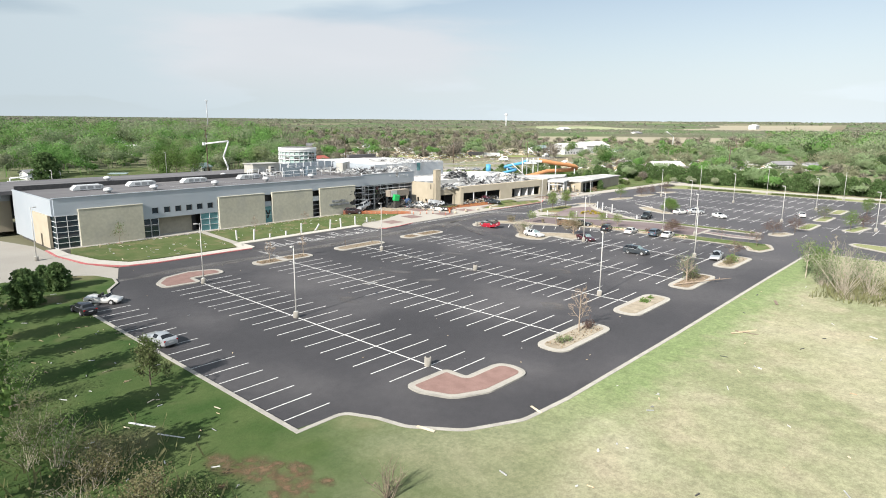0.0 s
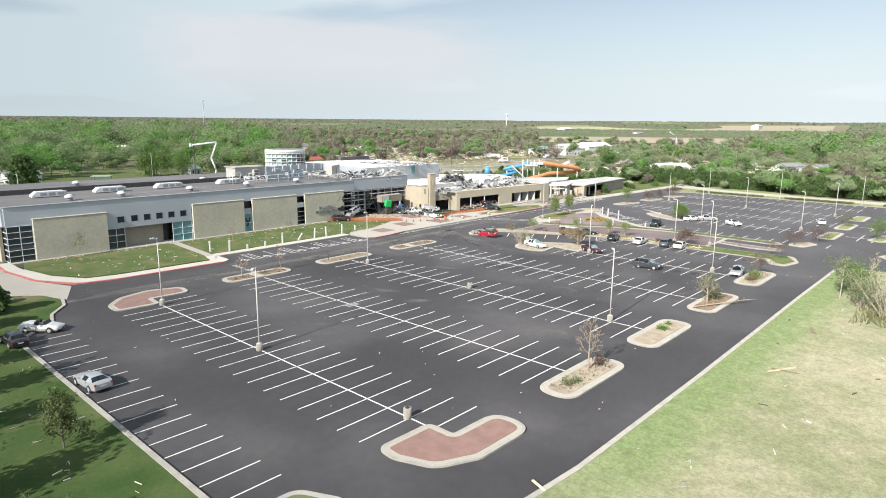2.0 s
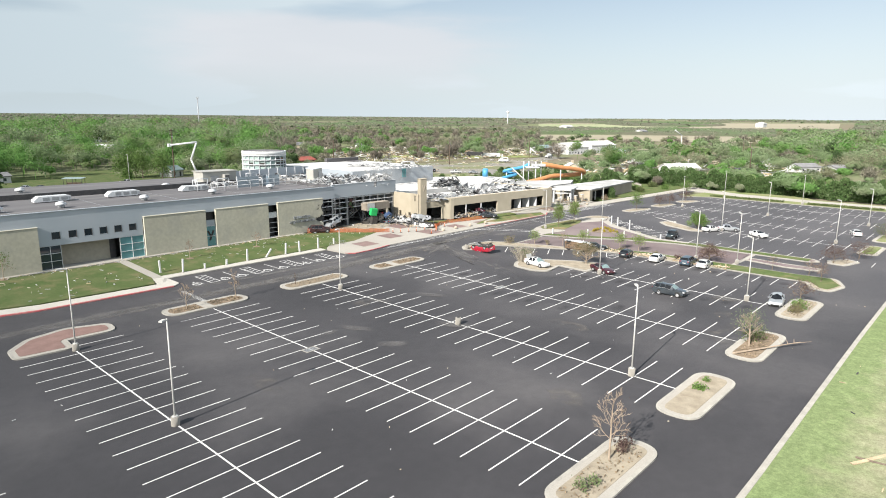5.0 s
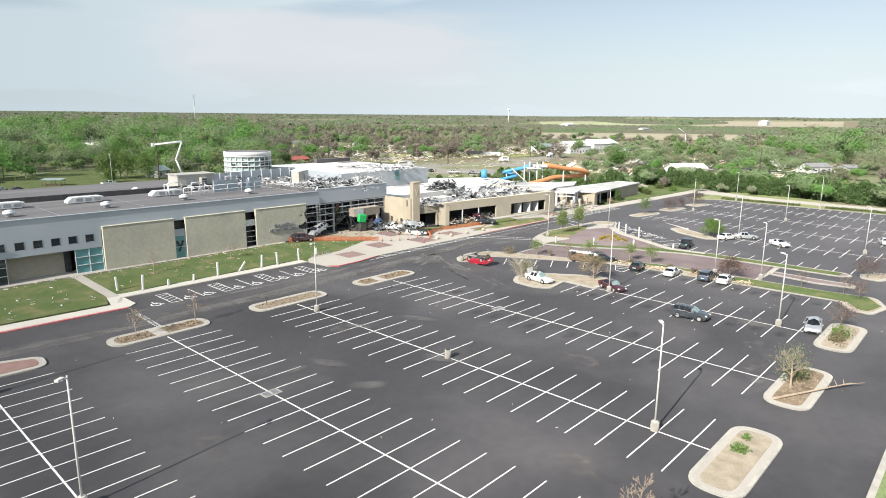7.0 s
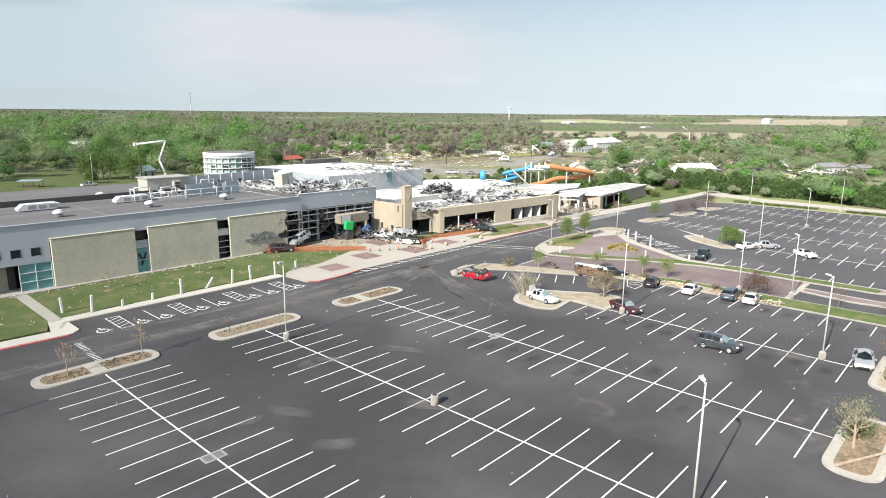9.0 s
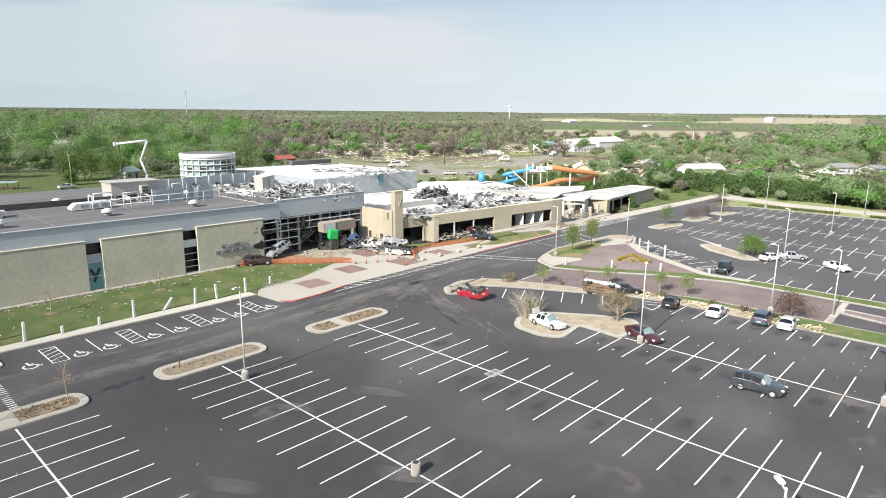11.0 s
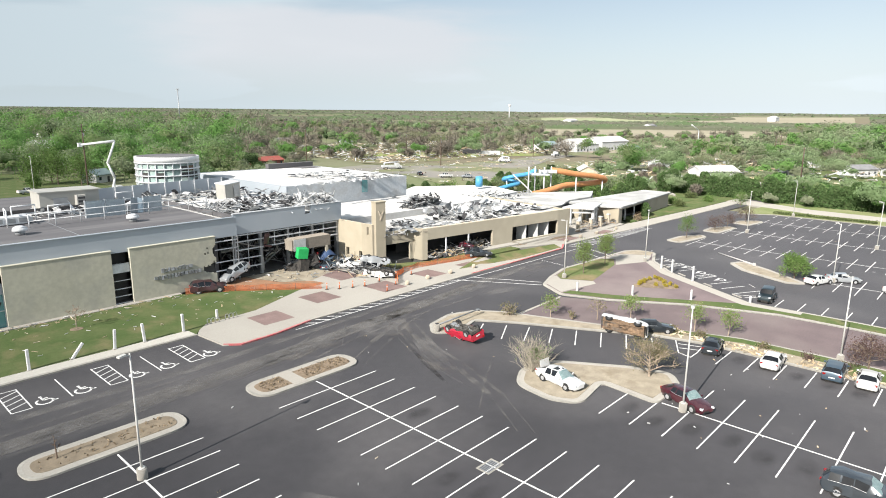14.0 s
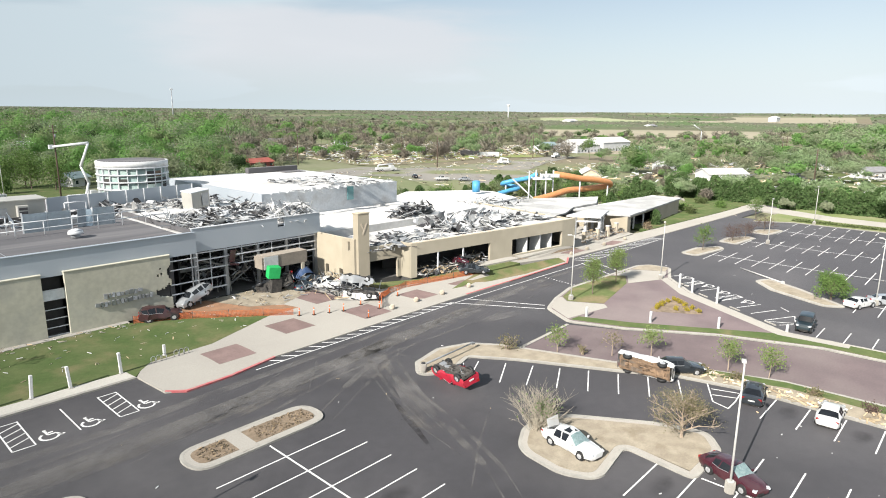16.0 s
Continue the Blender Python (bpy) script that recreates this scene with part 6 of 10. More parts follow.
# stations from nose to tail: x, half width, sill, belt, top, top half width
SHAPES = {
    "sedan": dict(st=[(2.38, 0.58, 0.34, 0.52, 0.58, 0.42), (2.25, 0.78, 0.22, 0.66, 0.71, 0.66), (1.75, 0.89, 0.19, 0.79, 0.85, 0.76), (0.98, 0.91, 0.18, 0.90, 0.97, 0.78), (0.30, 0.92, 0.18, 0.94, 1.40, 0.62), (0.22, 0.92, 0.18, 0.94, 1.41, 0.62), (-0.45, 0.92, 0.18, 0.96, 1.43, 0.62), (-0.53, 0.92, 0.18, 0.96, 1.43, 0.62), (-1.10, 0.92, 0.18, 0.98, 1.40, 0.60), (-1.30, 0.92, 0.18, 0.99, 1.36, 0.60), (-1.84, 0.91, 0.20, 1.00, 1.06, 0.74), (-2.22, 0.86, 0.24, 0.97, 1.02, 0.70), (-2.38, 0.76, 0.34, 0.78, 0.84, 0.62)],
                  shield=3, side=(5, 7), rear=9, wheels=(1.42, -1.36, 0.33)),
    "coupe": dict(st=[(2.32, 0.58, 0.34, 0.54, 0.60, 0.42), (2.2, 0.80, 0.22, 0.70, 0.75, 0.66), (1.7, 0.90, 0.19, 0.82, 0.88, 0.78), (0.75, 0.92, 0.18, 0.92, 0.99, 0.78), (0.05, 0.93, 0.18, 0.95, 1.34, 0.60), (-0.03, 0.93, 0.18, 0.95, 1.35, 0.60), (-0.85, 0.93, 0.18, 0.98, 1.36, 0.58), (-0.95, 0.93, 0.18, 0.98, 1.35, 0.58), (-1.10, 0.93, 0.18, 1.0, 1.33, 0.57), (-1.22, 0.93, 0.18, 1.0, 1.30, 0.57), (-1.85, 0.92, 0.20, 1.02, 1.07, 0.74), (-2.2, 0.87, 0.24, 0.98, 1.04, 0.72), (-2.34, 0.78, 0.36, 0.82, 0.88, 0.66)],
                  shield=3, side=(5,), rear=9, wheels=(1.40, -1.36, 0.34)),
    "suv": dict(st=[(2.32, 0.62, 0.40, 0.70, 0.78, 0.46), (2.2, 0.82, 0.28, 0.86, 0.92, 0.68), (1.75, 0.91, 0.24, 0.98, 1.05, 0.78), (1.05, 0.93, 0.23, 1.05, 1.12, 0.80), (0.42, 0.94, 0.23, 1.07, 1.60, 0.66), (0.34, 0.94, 0.23, 1.07, 1.62, 0.66), (-0.40, 0.94, 0.23, 1.09, 1.68, 0.67), (-0.48, 0.94, 0.23, 1.09, 1.68, 0.67), (-1.20, 0.94, 0.23, 1.11, 1.66, 0.66), (-1.30, 0.94, 0.23, 1.11, 1.66, 0.66), (-1.95, 0.93, 0.25, 1.14, 1.58, 0.62), (-2.22, 0.90, 0.28, 1.10, 1.18, 0.72), (-2.32, 0.84, 0.40, 0.90, 0.98, 0.74)],
                shield=3, side=(5, 7, 9), rear=10, wheels=(1.40, -1.34, 0.37)),
    "pickup": dict(st=[(2.75, 0.70, 0.44, 0.80, 0.90, 0.56), (2.62, 0.88, 0.34, 0.96, 1.04, 0.74), (2.0, 0.96, 0.32, 1.06, 1.14, 0.84), (1.35, 0.97, 0.32, 1.10, 1.18, 0.84), (0.72, 0.97, 0.32, 1.12, 1.70, 0.70), (0.64, 0.97, 0.32, 1.12, 1.72, 0.70), (-0.05, 0.97, 0.32, 1.12, 1.74, 0.70), (-0.15, 0.97, 0.32, 1.12, 1.74, 0.70), (-0.60, 0.97, 0.32, 1.12, 1.73, 0.70), (-0.72, 0.97, 0.32, 1.12, 1.70, 0.70), (-0.86, 0.97, 0.34, 1.12, 1.16, 0.90), (-2.65, 0.96, 0.36, 1.12, 1.16, 0.90), (-2.75, 0.94, 0.44, 1.08, 1.12, 0.88)],
                   shield=3, side=(5, 7), rear=9, wheels=(1.75, -1.72, 0.40)),
    "jeep": dict(st=[(2.05, 0.62, 0.46, 0.92, 0.98, 0.56), (1.98, 0.72, 0.42, 1.02, 1.08, 0.62), (1.4, 0.80, 0.40, 1.06, 1.12, 0.68), (0.62, 0.84, 0.40, 1.10, 1.16, 0.72), (0.42, 0.85, 0.40, 1.12, 1.74, 0.72), (0.34, 0.85, 0.40, 1.12, 1.78, 0.72), (-0.42, 0.85, 0.40, 1.12, 1.80, 0.72), (-0.52, 0.85, 0.40, 1.12, 1.80, 0.72), (-1.5, 0.85, 0.40, 1.12, 1.80, 0.72), (-1.6, 0.85, 0.40, 1.12, 1.80, 0.72), (-1.95, 0.85, 0.42, 1.12, 1.76, 0.72), (-2.0, 0.84, 0.44, 1.06, 1.12, 0.72), (-2.02, 0.82, 0.50, 0.90, 1.0, 0.74)],
                 shield=3, side=(5, 7), rear=10, wheels=(1.25, -1.25, 0.40)),
}


def vehicle(name, shape, colour, label, category="car", crush=0.0, seed=0, glass=CARGLASS, under=UNDER, roofless=False, hood_up=False, trunk_up=False, broken=(), sunroof=False):
    """A road vehicle at the origin, its nose to +x: shell, panes, wheels, lamps, mirrors, underside."""
    S = SHAPES[shape]
    st = S["st"]
    rnd = random.Random(seed)
    t = thing(name, label, category)
    pt = PAINTS[colour]

    def jolt(p, amt):
        if not crush:
            return p
        n = noise.noise_vector(Vector(p) * 1.7 + Vector((seed * 3.1, 0, 0)))
        return tuple(Vector(p) + n * crush * amt)

    rows = []
    for x, hw, zl, zb, zt, tw in st:
        if roofless and zt > zb + 0.2:
            zt, tw = zb + 0.03, hw * 0.86
        half = [(hw * 0.82, zl), (hw * 0.97, zl + 0.12), (hw, (zl + zb) * 0.5 + 0.06), (hw * 0.965, zb), (tw, zt - 0.05), (tw * 0.72, zt), (0.0, zt + 0.018)]
        full = [(-y, z) for y, z in half] + [(y, z) for y, z in half[-2::-1]]
        rows.append([jolt((x, y, z), 1.0) for y, z in full])
    nb = len(rows[0]) - 1
    panes = {}

    def kind(s, k):
        b = k if k < 6 else nb - 1 - k
        side = "r" if k < 6 else "l"
        if not roofless:
            if s == S["shield"] and b in (4, 5):
                return "windscreen"
            if s == S["rear"] and b in (4, 5):
                return "rear_window"
            if s in S["side"] and b == 3:
                return f"side_window_{side}{s}"
        return "body"

    for s in range(len(rows) - 1):
        for k in range(nb):
            panes.setdefault(kind(s, k), []).append((s, k))
    body = None
    for kd in ["body"] + [k for k in panes if k != "body"]:
        bm = bmesh.new()
        cache = {}

        def vert(s, k):
            if (s, k) not in cache:
                cache[(s, k)] = bm.verts.new(rows[s][k])
            return cache[(s, k)]

        for s, k in panes[kd]:
            bm.faces.new((vert(s, k), vert(s, k + 1), vert(s + 1, k + 1), vert(s + 1, k)))
        if kd == "body":
            bm.faces.new([vert(0, k) for k in range(nb + 1)])
            bm.faces.new([vert(len(rows) - 1, k) for k in range(nb, -1, -1)])
            bmesh.ops.recalc_face_normals(bm, faces=bm.faces)
            body = part("body", bm, pt, t, smooth=True)
            md = body.modifiers.new("edges", "EDGE_SPLIT")
            md.split_angle = radians(32)
        else:
            bmesh.ops.recalc_face_normals(bm, faces=bm.faces)
            nm = "side_window" if kd.startswith("side") else kd
            g = CRAZED if kd in broken else glass
            part(nm, bm, g, t, smooth=True)
    # sill, underside
    x0, x1 = st[0][0] - 0.25, st[-1][0] + 0.25
    zl = st[3][2]
    bm = bmesh.new()
    box(bm, x1, x0, -0.74, 0.74, zl - 0.02, zl + 0.12)
    for sy in (-0.45, 0.45):
        box(bm, x1 + 0.1, x0 - 0.1, sy - 0.06, sy + 0.06, zl - 0.1, zl)
    for xx in (1.2, 0.3, -0.5, -1.4):
        box(bm, xx - 0.06, xx + 0.06, -0.6, 0.6, zl - 0.08, zl + 0.01)
    tube(bm, (-2.0, 0.3, zl - 0.08), (1.0, 0.1, zl - 0.08), 0.05, n=6)
    tube(bm, (S["wheels"][1], 0.0, zl - 0.02), (0.9, 0.0, zl - 0.06), 0.06, n=6)
    tube(bm, (S["wheels"][1] - 0.16, 0.0, zl), (S["wheels"][1] + 0.16, 0.0, zl), 0.2, n=10)
    tube(bm, (0.2, -0.35, zl - 0.1), (-0.6, -0.35, zl - 0.1), 0.12, n=8)
    for xx in (1.9, 0.7, -0.1, -1.0, -1.9):
        obox(bm, (xx, 0.28, zl - 0.05), (0.14, 0.5, 0.14), (0, 0, 14))
    box(bm, -1.2, -0.4, -0.4, 0.15, zl - 0.16, zl)
    obox(bm, (1.5, 0, zl - 0.03), (0.8, 0.7, 0.24))
    part("underbody", bm, under, t)
    wf, wr, r = S["wheels"]
    for xw in (wf, wr):
        bm = bmesh.new()
        tube(bm, (xw, -0.7, r), (xw, 0.7, r), 0.055, n=6)
        part("axle", bm, under, t)
        for sy in (-1, 1):
            hw = 0.92 if shape != "jeep" else 0.86
            bm = bmesh.new()
            n = 16
            tube(bm, (xw, sy * (hw - 0.28), r + 0.02), (xw, sy * (hw + 0.004), r + 0.02), r + 0.075, n=n)
            part("wheel_arch", bm, BLACKTRIM, t)
            bm = bmesh.new()
            tube(bm, (xw, sy * (hw - 0.20), r), (xw, sy * (hw + 0.012), r), r, n=18)
            tube(bm, (xw, sy * (hw + 0.012), r), (xw, sy * (hw + 0.03), r), r * 0.97, r * 0.88, n=18)
            wheel = part("wheel", bm, RUBBER, t)
            bm = bmesh.new()
            tube(bm, (xw, sy * (hw + 0.015), r), (xw, sy * (hw + 0.036), r), r * 0.66, r * 0.6, n=16)
            for q in range(5):
                w = 2 * math.pi * q / 5
                obox(bm, (xw + 0.3 * r * math.cos(w), sy * (hw + 0.04), r + 0.3 * r * math.sin(w)), (r * 0.62, 0.02, 0.05), (0, -math.degrees(w), 0))
            part("rim", bm, ALLOY, wheel)
    # lamps, plates, mirrors, bumpers
    xf, xr = st[1][0], st[-2][0]
    zf, zr = st[1][3] - 0.06, st[-2][3] - 0.14
    for sy in (-1, 1):
        bm = bmesh.new()
        obox(bm, jolt((xf - 0.03, sy * 0.62, zf + 0.02), 0.6), (0.26, 0.32, 0.13), (0, 8, -sy * 22))
        part("headlight", bm, HEAD, t)
        bm = bmesh.new()
        obox(bm, jolt((xr - 0.02, sy * 0.66, zr), 0.6), (0.22, 0.30, 0.17), (0, 0, sy * 16))
        part("taillight", bm, TAIL, t)
        if not roofless or True:
            bm = bmesh.new()
            obox(bm, (st[3][0] - 0.25, sy * 1.0, st[3][3] + 0.08), (0.12, 0.2, 0.13), (0, 0, sy * 10))
            part("mirror", bm, pt, t)
    bm = bmesh.new()
    box(bm, st[-1][0] - 0.03, st[-1][0] + 0.03, -0.26, 0.26, 0.62, 0.74)
    part("plate", bm, PLATE, t)
    bm = bmesh.new()
    box(bm, st[0][0] - 0.05, st[0][0] + 0.02, -0.5, 0.5, st[0][2] - 0.04, st[0][2] + 0.12)
    part("grille", bm, BLACKTRIM, t)
    for s in S["side"][:2]:
        xg = st[s + 1][0]
        for sy in (-1, 1):
            bm = bmesh.new()
            box(bm, xg - 0.03, xg - 0.012, sy * 0.915, sy * 0.928, 0.35, st[s][3] - 0.02)
            part("door_gap", bm, BLACKTRIM, t)
            bm = bmesh.new()
            box(bm, xg + 0.08, xg + 0.24, min(sy * 0.9, sy * 0.945), max(sy * 0.9, sy * 0.945), st[s][3] - 0.12, st[s][3] - 0.08)
            part("door_handle", bm, pt, t)
    if not roofless:
        i0, i1 = S["side"][0], S["side"][-1] + 1
        for sy in (-1, 1):
            bm = bmesh.new()
            for q in range(i0, i1):
                pa, pb = Vector((st[q][0], sy * st[q][1] * 0.972, st[q][3] + 0.01)), Vector((st[q + 1][0], sy * st[q + 1][1] * 0.972, st[q + 1][3] + 0.01))
                tube(bm, jolt(pa, 1.0), jolt(pb, 1.0), 0.016, n=4, cap=False)
            part("window_trim", bm, ALLOY, t)
    if sunroof:
        bm = bmesh.new()
        obox(bm, (-0.2, 0, st[5][4] + 0.03), (0.7, 0.8, 0.02))
        part("sunroof", bm, CARGLASS, t)
    if trunk_up:
        bm = bmesh.new()
        obox(bm, (-1.95, 0, 1.42), (0.05, 1.25, 0.8), (0, -14, 0))
        part("boot_lid", bm, pt, t)
    if hood_up:
        bm = bmesh.new()
        obox(bm, (1.35, 0, 1.25), (0.9, 1.3, 0.05), (0, 55, 0))
        part("bonnet", bm, pt, t)
    if roofless:
        bm = bmesh.new()
        box(bm, -1.2, 0.55, -0.66, 0.66, 0.6, st[5][3] + 0.06)
        part("cockpit", bm, BLACKTRIM, t)
        for sy in (-0.36, 0.36):
            bm = bmesh.new()
            obox(bm, (-0.35, sy, 1.05), (0.2, 0.5, 0.6), (0, 14, 0))
            part("seat", bm, BLACKTRIM, t)
        bm = bmesh.new()
        obox(bm, (0.72, 0, 1.12), (0.05, 1.3, 0.45), (0, -32, 0))
        part("windscreen", bm, CARGLASS, t)
    if shape == "pickup":
        bm = bmesh.new()
        box(bm, -2.6, -0.95, -0.72, 0.72, 1.0, 1.175)
        part("load_bed", bm, BLACKTRIM, t)
    if shape == "jeep":
        bm = bmesh.new()
        tube(bm, (-2.02, 0.1, 0.98), (-2.26, 0.1, 0.98), 0.38, n=18)
        part("spare_wheel", bm, RUBBER, t)
        for sy in (-1, 1):
            for xx in (1.25, -1.25):
                bm = bmesh.new()
                obox(bm, (xx, sy * 0.92, 0.88), (1.0, 0.3, 0.06))
                part("fender", bm, BLACKTRIM, t)
    return t


def put(t, x, y, heading, z=0.0, roll=0.0, pitch=0.0):
    t.matrix_world = spot(x, y, z, 0, 0, heading) @ pose(0, 0, 0, roll, pitch, 0)
    return t


def running_gear(t, seed, zl, mats):
    """Engine, gearbox, exhaust, tank, springs and torn pipes under an overturned vehicle."""
    rnd = random.Random(seed)
    for name, c, s in (("engine", (1.7, 0.1, -0.08), (0.7, 0.6, 0.3)), ("gearbox", (0.95, 0.0, -0.06), (0.6, 0.34, 0.26)), ("fuel_tank", (-0.7, 0.42, -0.08), (1.1, 0.5, 0.26)), ("silencer", (-1.1, -0.4, -0.12), (0.7, 0.26, 0.2)), ("spare_tray", (-2.1, 0.0, -0.06), (0.6, 0.7, 0.14))):
        bm = bmesh.new()
        obox(bm, (c[0], c[1], zl + c[2]), s, (rnd.uniform(-8, 8), rnd.uniform(-8, 8), rnd.uniform(-10, 10)))
        bmesh.ops.bevel(bm, geom=bm.edges[:], offset=0.05, segments=1, affect="EDGES")
        part(name, bm, rnd.choice(mats), t)
    for sy in (-0.48, 0.48):
        bm = bmesh.new()
        box(bm, -2.5, 2.4, sy - 0.07, sy + 0.07, zl - 0.2, zl - 0.04)
        part("frame_rail", bm, mats[0], t)
        bm = bmesh.new()
        tube(bm, (-2.4, sy * 1.25, zl - 0.12), (-1.0, sy * 1.25, zl - 0.12), 0.05, n=6)
        part("leaf_spring", bm, mats[0], t)
    for i in range(14):
        bm = bmesh.new()
        x, y = rnd.uniform(-2.2, 2.2), rnd.uniform(-0.6, 0.6)
        tube(bm, (x, y, zl - 0.1), (x + rnd.uniform(-0.7, 0.7), y + rnd.uniform(-0.5, 0.5), zl - rnd.uniform(0.05, 0.4)), rnd.uniform(0.02, 0.05), n=5)
        part("pipe", bm, rnd.choice(mats), t)


put(vehicle("silver_coupe", "coupe", "silver", "silver two-door coupe parked nose to the kerb", seed=1), -1.35, 47.4, 95)
put(vehicle("convertible", "coupe", "white", "white car with its roof torn off", seed=2, crush=0.12, roofless=True), 0.2, 68.5, -47)
put(vehicle("black_sedan", "sedan", "black", "black sedan pushed half onto the lawn", seed=3, crush=0.08), -3.3, 65.4, 92, 0.12)
put(vehicle("red_pickup", "pickup", "red", "crushed red pickup lying on its roof", "pickup truck", crush=0.28, seed=4), 87.0, 70.3, 78, 1.5, 166, 6)
put(vehicle("white_sedan", "sedan", "white", "wrecked white sedan stranded on the gravel island", crush=0.16, seed=5, trunk_up=True, sunroof=True, broken=("windscreen",)), 83.95, 55.3, -98, 0.16)
put(vehicle("white_pickup", "pickup", "white", "white pickup thrown on its side, rusty underside showing", "pickup truck", crush=0.14, seed=6, under=RUST), 100.4, 57.3, -86, 0.95, -83)
put(vehicle("charcoal_sedan", "sedan", "dark", "charcoal sedan behind the overturned pickup", crush=0.1, seed=7), 104.2, 55.2, -50, 0.12)
put(vehicle("dark_sedan", "sedan", "dark", "dark grey sedan parked nose to the median", crush=0.05, seed=8, sunroof=True), 103.3, 48.0, 12)
put(vehicle("white_saloon", "sedan", "white", "white sedan with a smashed rear window", crush=0.06, seed=9), 103.4, 41.9, 4)
put(vehicle("blue_suv", "suv", "blue", "slate blue sport utility car nose to the median", crush=0.05, seed=10), 104.4, 36.6, 4)
put(vehicle("pale_sedan", "sedan", "white", "white sedan parked beside the blue utility car", crush=0.05, seed=11), 104.6, 33.8, 4)
put(vehicle("maroon_sedan", "sedan", "maroon", "dark maroon sedan shoved against a lamp pedestal", crush=0.1, seed=12, broken=("windscreen",)), 88.25, 44.9, -112)
put(vehicle("grey_suv", "suv", "grey", "dented grey sport utility car across the stalls", crush=0.16, seed=13, broken=("windscreen",)), 82.5, 30.8, -86)
put(vehicle("pale_hatchback", "sedan", "silver", "battered silver car beside a shrub island", crush=0.25, seed=14), 88.6, 17.9, 190)
put(vehicle("dark_jeep", "jeep", "teal", "dark teal off-road car parked at the court", seed=15), 127.7, 49.3, 186)
put(vehicle("white_sedan_far", "sedan", "white", "white sedan beside the curved gravel island", crush=0.1, seed=16), 143.2, 46.2, -24)
put(vehicle("silver_sedan", "sedan", "silver", "silver sedan wedged at a lamp pedestal", crush=0.14, seed=17), 147.0, 43.6, -62)
put(vehicle("white_coupe", "coupe", "white", "white coupe askew in the second car park", crush=0.1, seed=18), 143.4, 35.9, -128)
put(vehicle("lone_white_car", "sedan", "white", "white sedan alone in a far stall", seed=19), 161.6, 20.3, 20)
for gear_name, seed, zl, mats in (("red_pickup", 61, 0.32, [UNDER, GREYMETAL, BLACKTRIM]), ("white_pickup", 62, 0.32, [RUST, UNDER, BARK])):
    running_gear(bpy.data.objects[gear_name], seed, zl, mats)
# wrecks heaped at the entrance
put(vehicle("wrecked_hatchback", "suv", "oxblood", "wrecked dark red car at the torn wall", crush=0.25, seed=20), 76.6, 108.9, -20, 0.1)
put(vehicle("wrecked_suv", "suv", "silver", "silver utility car tilted onto a wreck", crush=0.2, seed=21), 82.2, 111.0, 190, 0.9, 6, 18)
put(vehicle("wrecked_truck", "pickup", "dark", "mangled dark truck jammed under the entrance canopy", "pickup truck", crush=0.4, seed=22), 92.8, 109.2, 150, 1.2, 100, 20)
put(vehicle("piled_sedan", "sedan", "white", "crushed white sedan in the wreck heap", crush=0.35, seed=23), 99.2, 105.4, -64, 0.3, 6, -4)
put(vehicle("piled_suv", "suv", "silver", "crushed silver car on top of the heap", crush=0.35, seed=24, under=UNDER), 100.6, 100.2, -52, 2.75, 168, 6)
put(vehicle("overturned_white_car", "sedan", "white", "white car on its roof before the pylon", crush=0.3, seed=25), 98.6, 97.4, -58, 1.35, 178, 3)
put(vehicle("crushed_blue_sedan", "sedan", "blue", "crushed dark blue sedan under the heap", crush=0.4, seed=26), 98.0, 108.2, 20, 0.2, -12, -8)
put(vehicle("wrecked_red_car", "sedan", "maroon", "wrecked red car at the blown-out windows", crush=0.3, seed=27), 122.6, 100.6, 60, 0.5, 20, 14)
put(vehicle("wrecked_blue_car", "sedan", "grey", "dark wrecked car on the lawn by the low block", crush=0.3, seed=28), 121.4, 96.2, -40, 0.15)
gp = thing("green_box_body", "bright green box panel atop a mangled truck", "truck body")
bm = bmesh.new()
obox(bm, (92.6, 108.9, 3.2), (1.7, 1.1, 1.7), (8, 6, -12))
bmesh.ops.bevel(bm, geom=bm.edges[:], offset=0.05, segments=1, affect="EDGES")
part("panel", bm, GREENPANEL, gp)
bm = bmesh.new()
obox(bm, (93.0, 109.2, 1.2), (1.4, 1.0, 2.4), (8, 6, -12))
part("mount", bm, UNDER, gp)

# ---- street lamps ----
def street_lamp(x, y, turn=0.0, height=9.3, two=False):
    t = thing("street_lamp", "pale steel lamp pole on a round concrete pedestal", "street lamp", "lamps of the car park", at=(x, y, 0), rz=turn)
    bm = bmesh.new()
    tube(bm, (0, 0, -0.1), (0, 0, 0.78), 0.36, 0.34, n=18)
    part("pedestal", bm, CONCRETE, t, "round concrete pedestal")
    bm = bmesh.new()
    tube(bm, (0, 0, 0.78), (0, 0, 0.86), 0.24, n=12)
    part("base_plate", bm, POLEWHITE, t)
    bm = bmesh.new()
    tube(bm, (0, 0, 0.86), (0, 0, height), 0.085, 0.055, n=10)
    part("pole", bm, POLEWHITE, t)
    for s in ((1, -1) if two else (1,)):
        bm = bmesh.new()
        tube(bm, (0, 0, height - 0.15), (0.55 * s, 0, height - 0.05), 0.05, n=6)
        part("arm", bm, POLEWHITE, t)
        bm = bmesh.new()
        box(bm, min(0.35 * s, 0.9 * s), max(0.35 * s, 0.9 * s), -0.14, 0.14, height - 0.06, height + 0.06)
        part("lamp_head", bm, POLEWHITE, t)
        bm = bmesh.new()
        box(bm, min(0.42 * s, 0.84 * s), max(0.42 * s, 0.84 * s), -0.11, 0.11, height - 0.09, height - 0.06)
        part("lens", bm, HEAD, t)
    return t


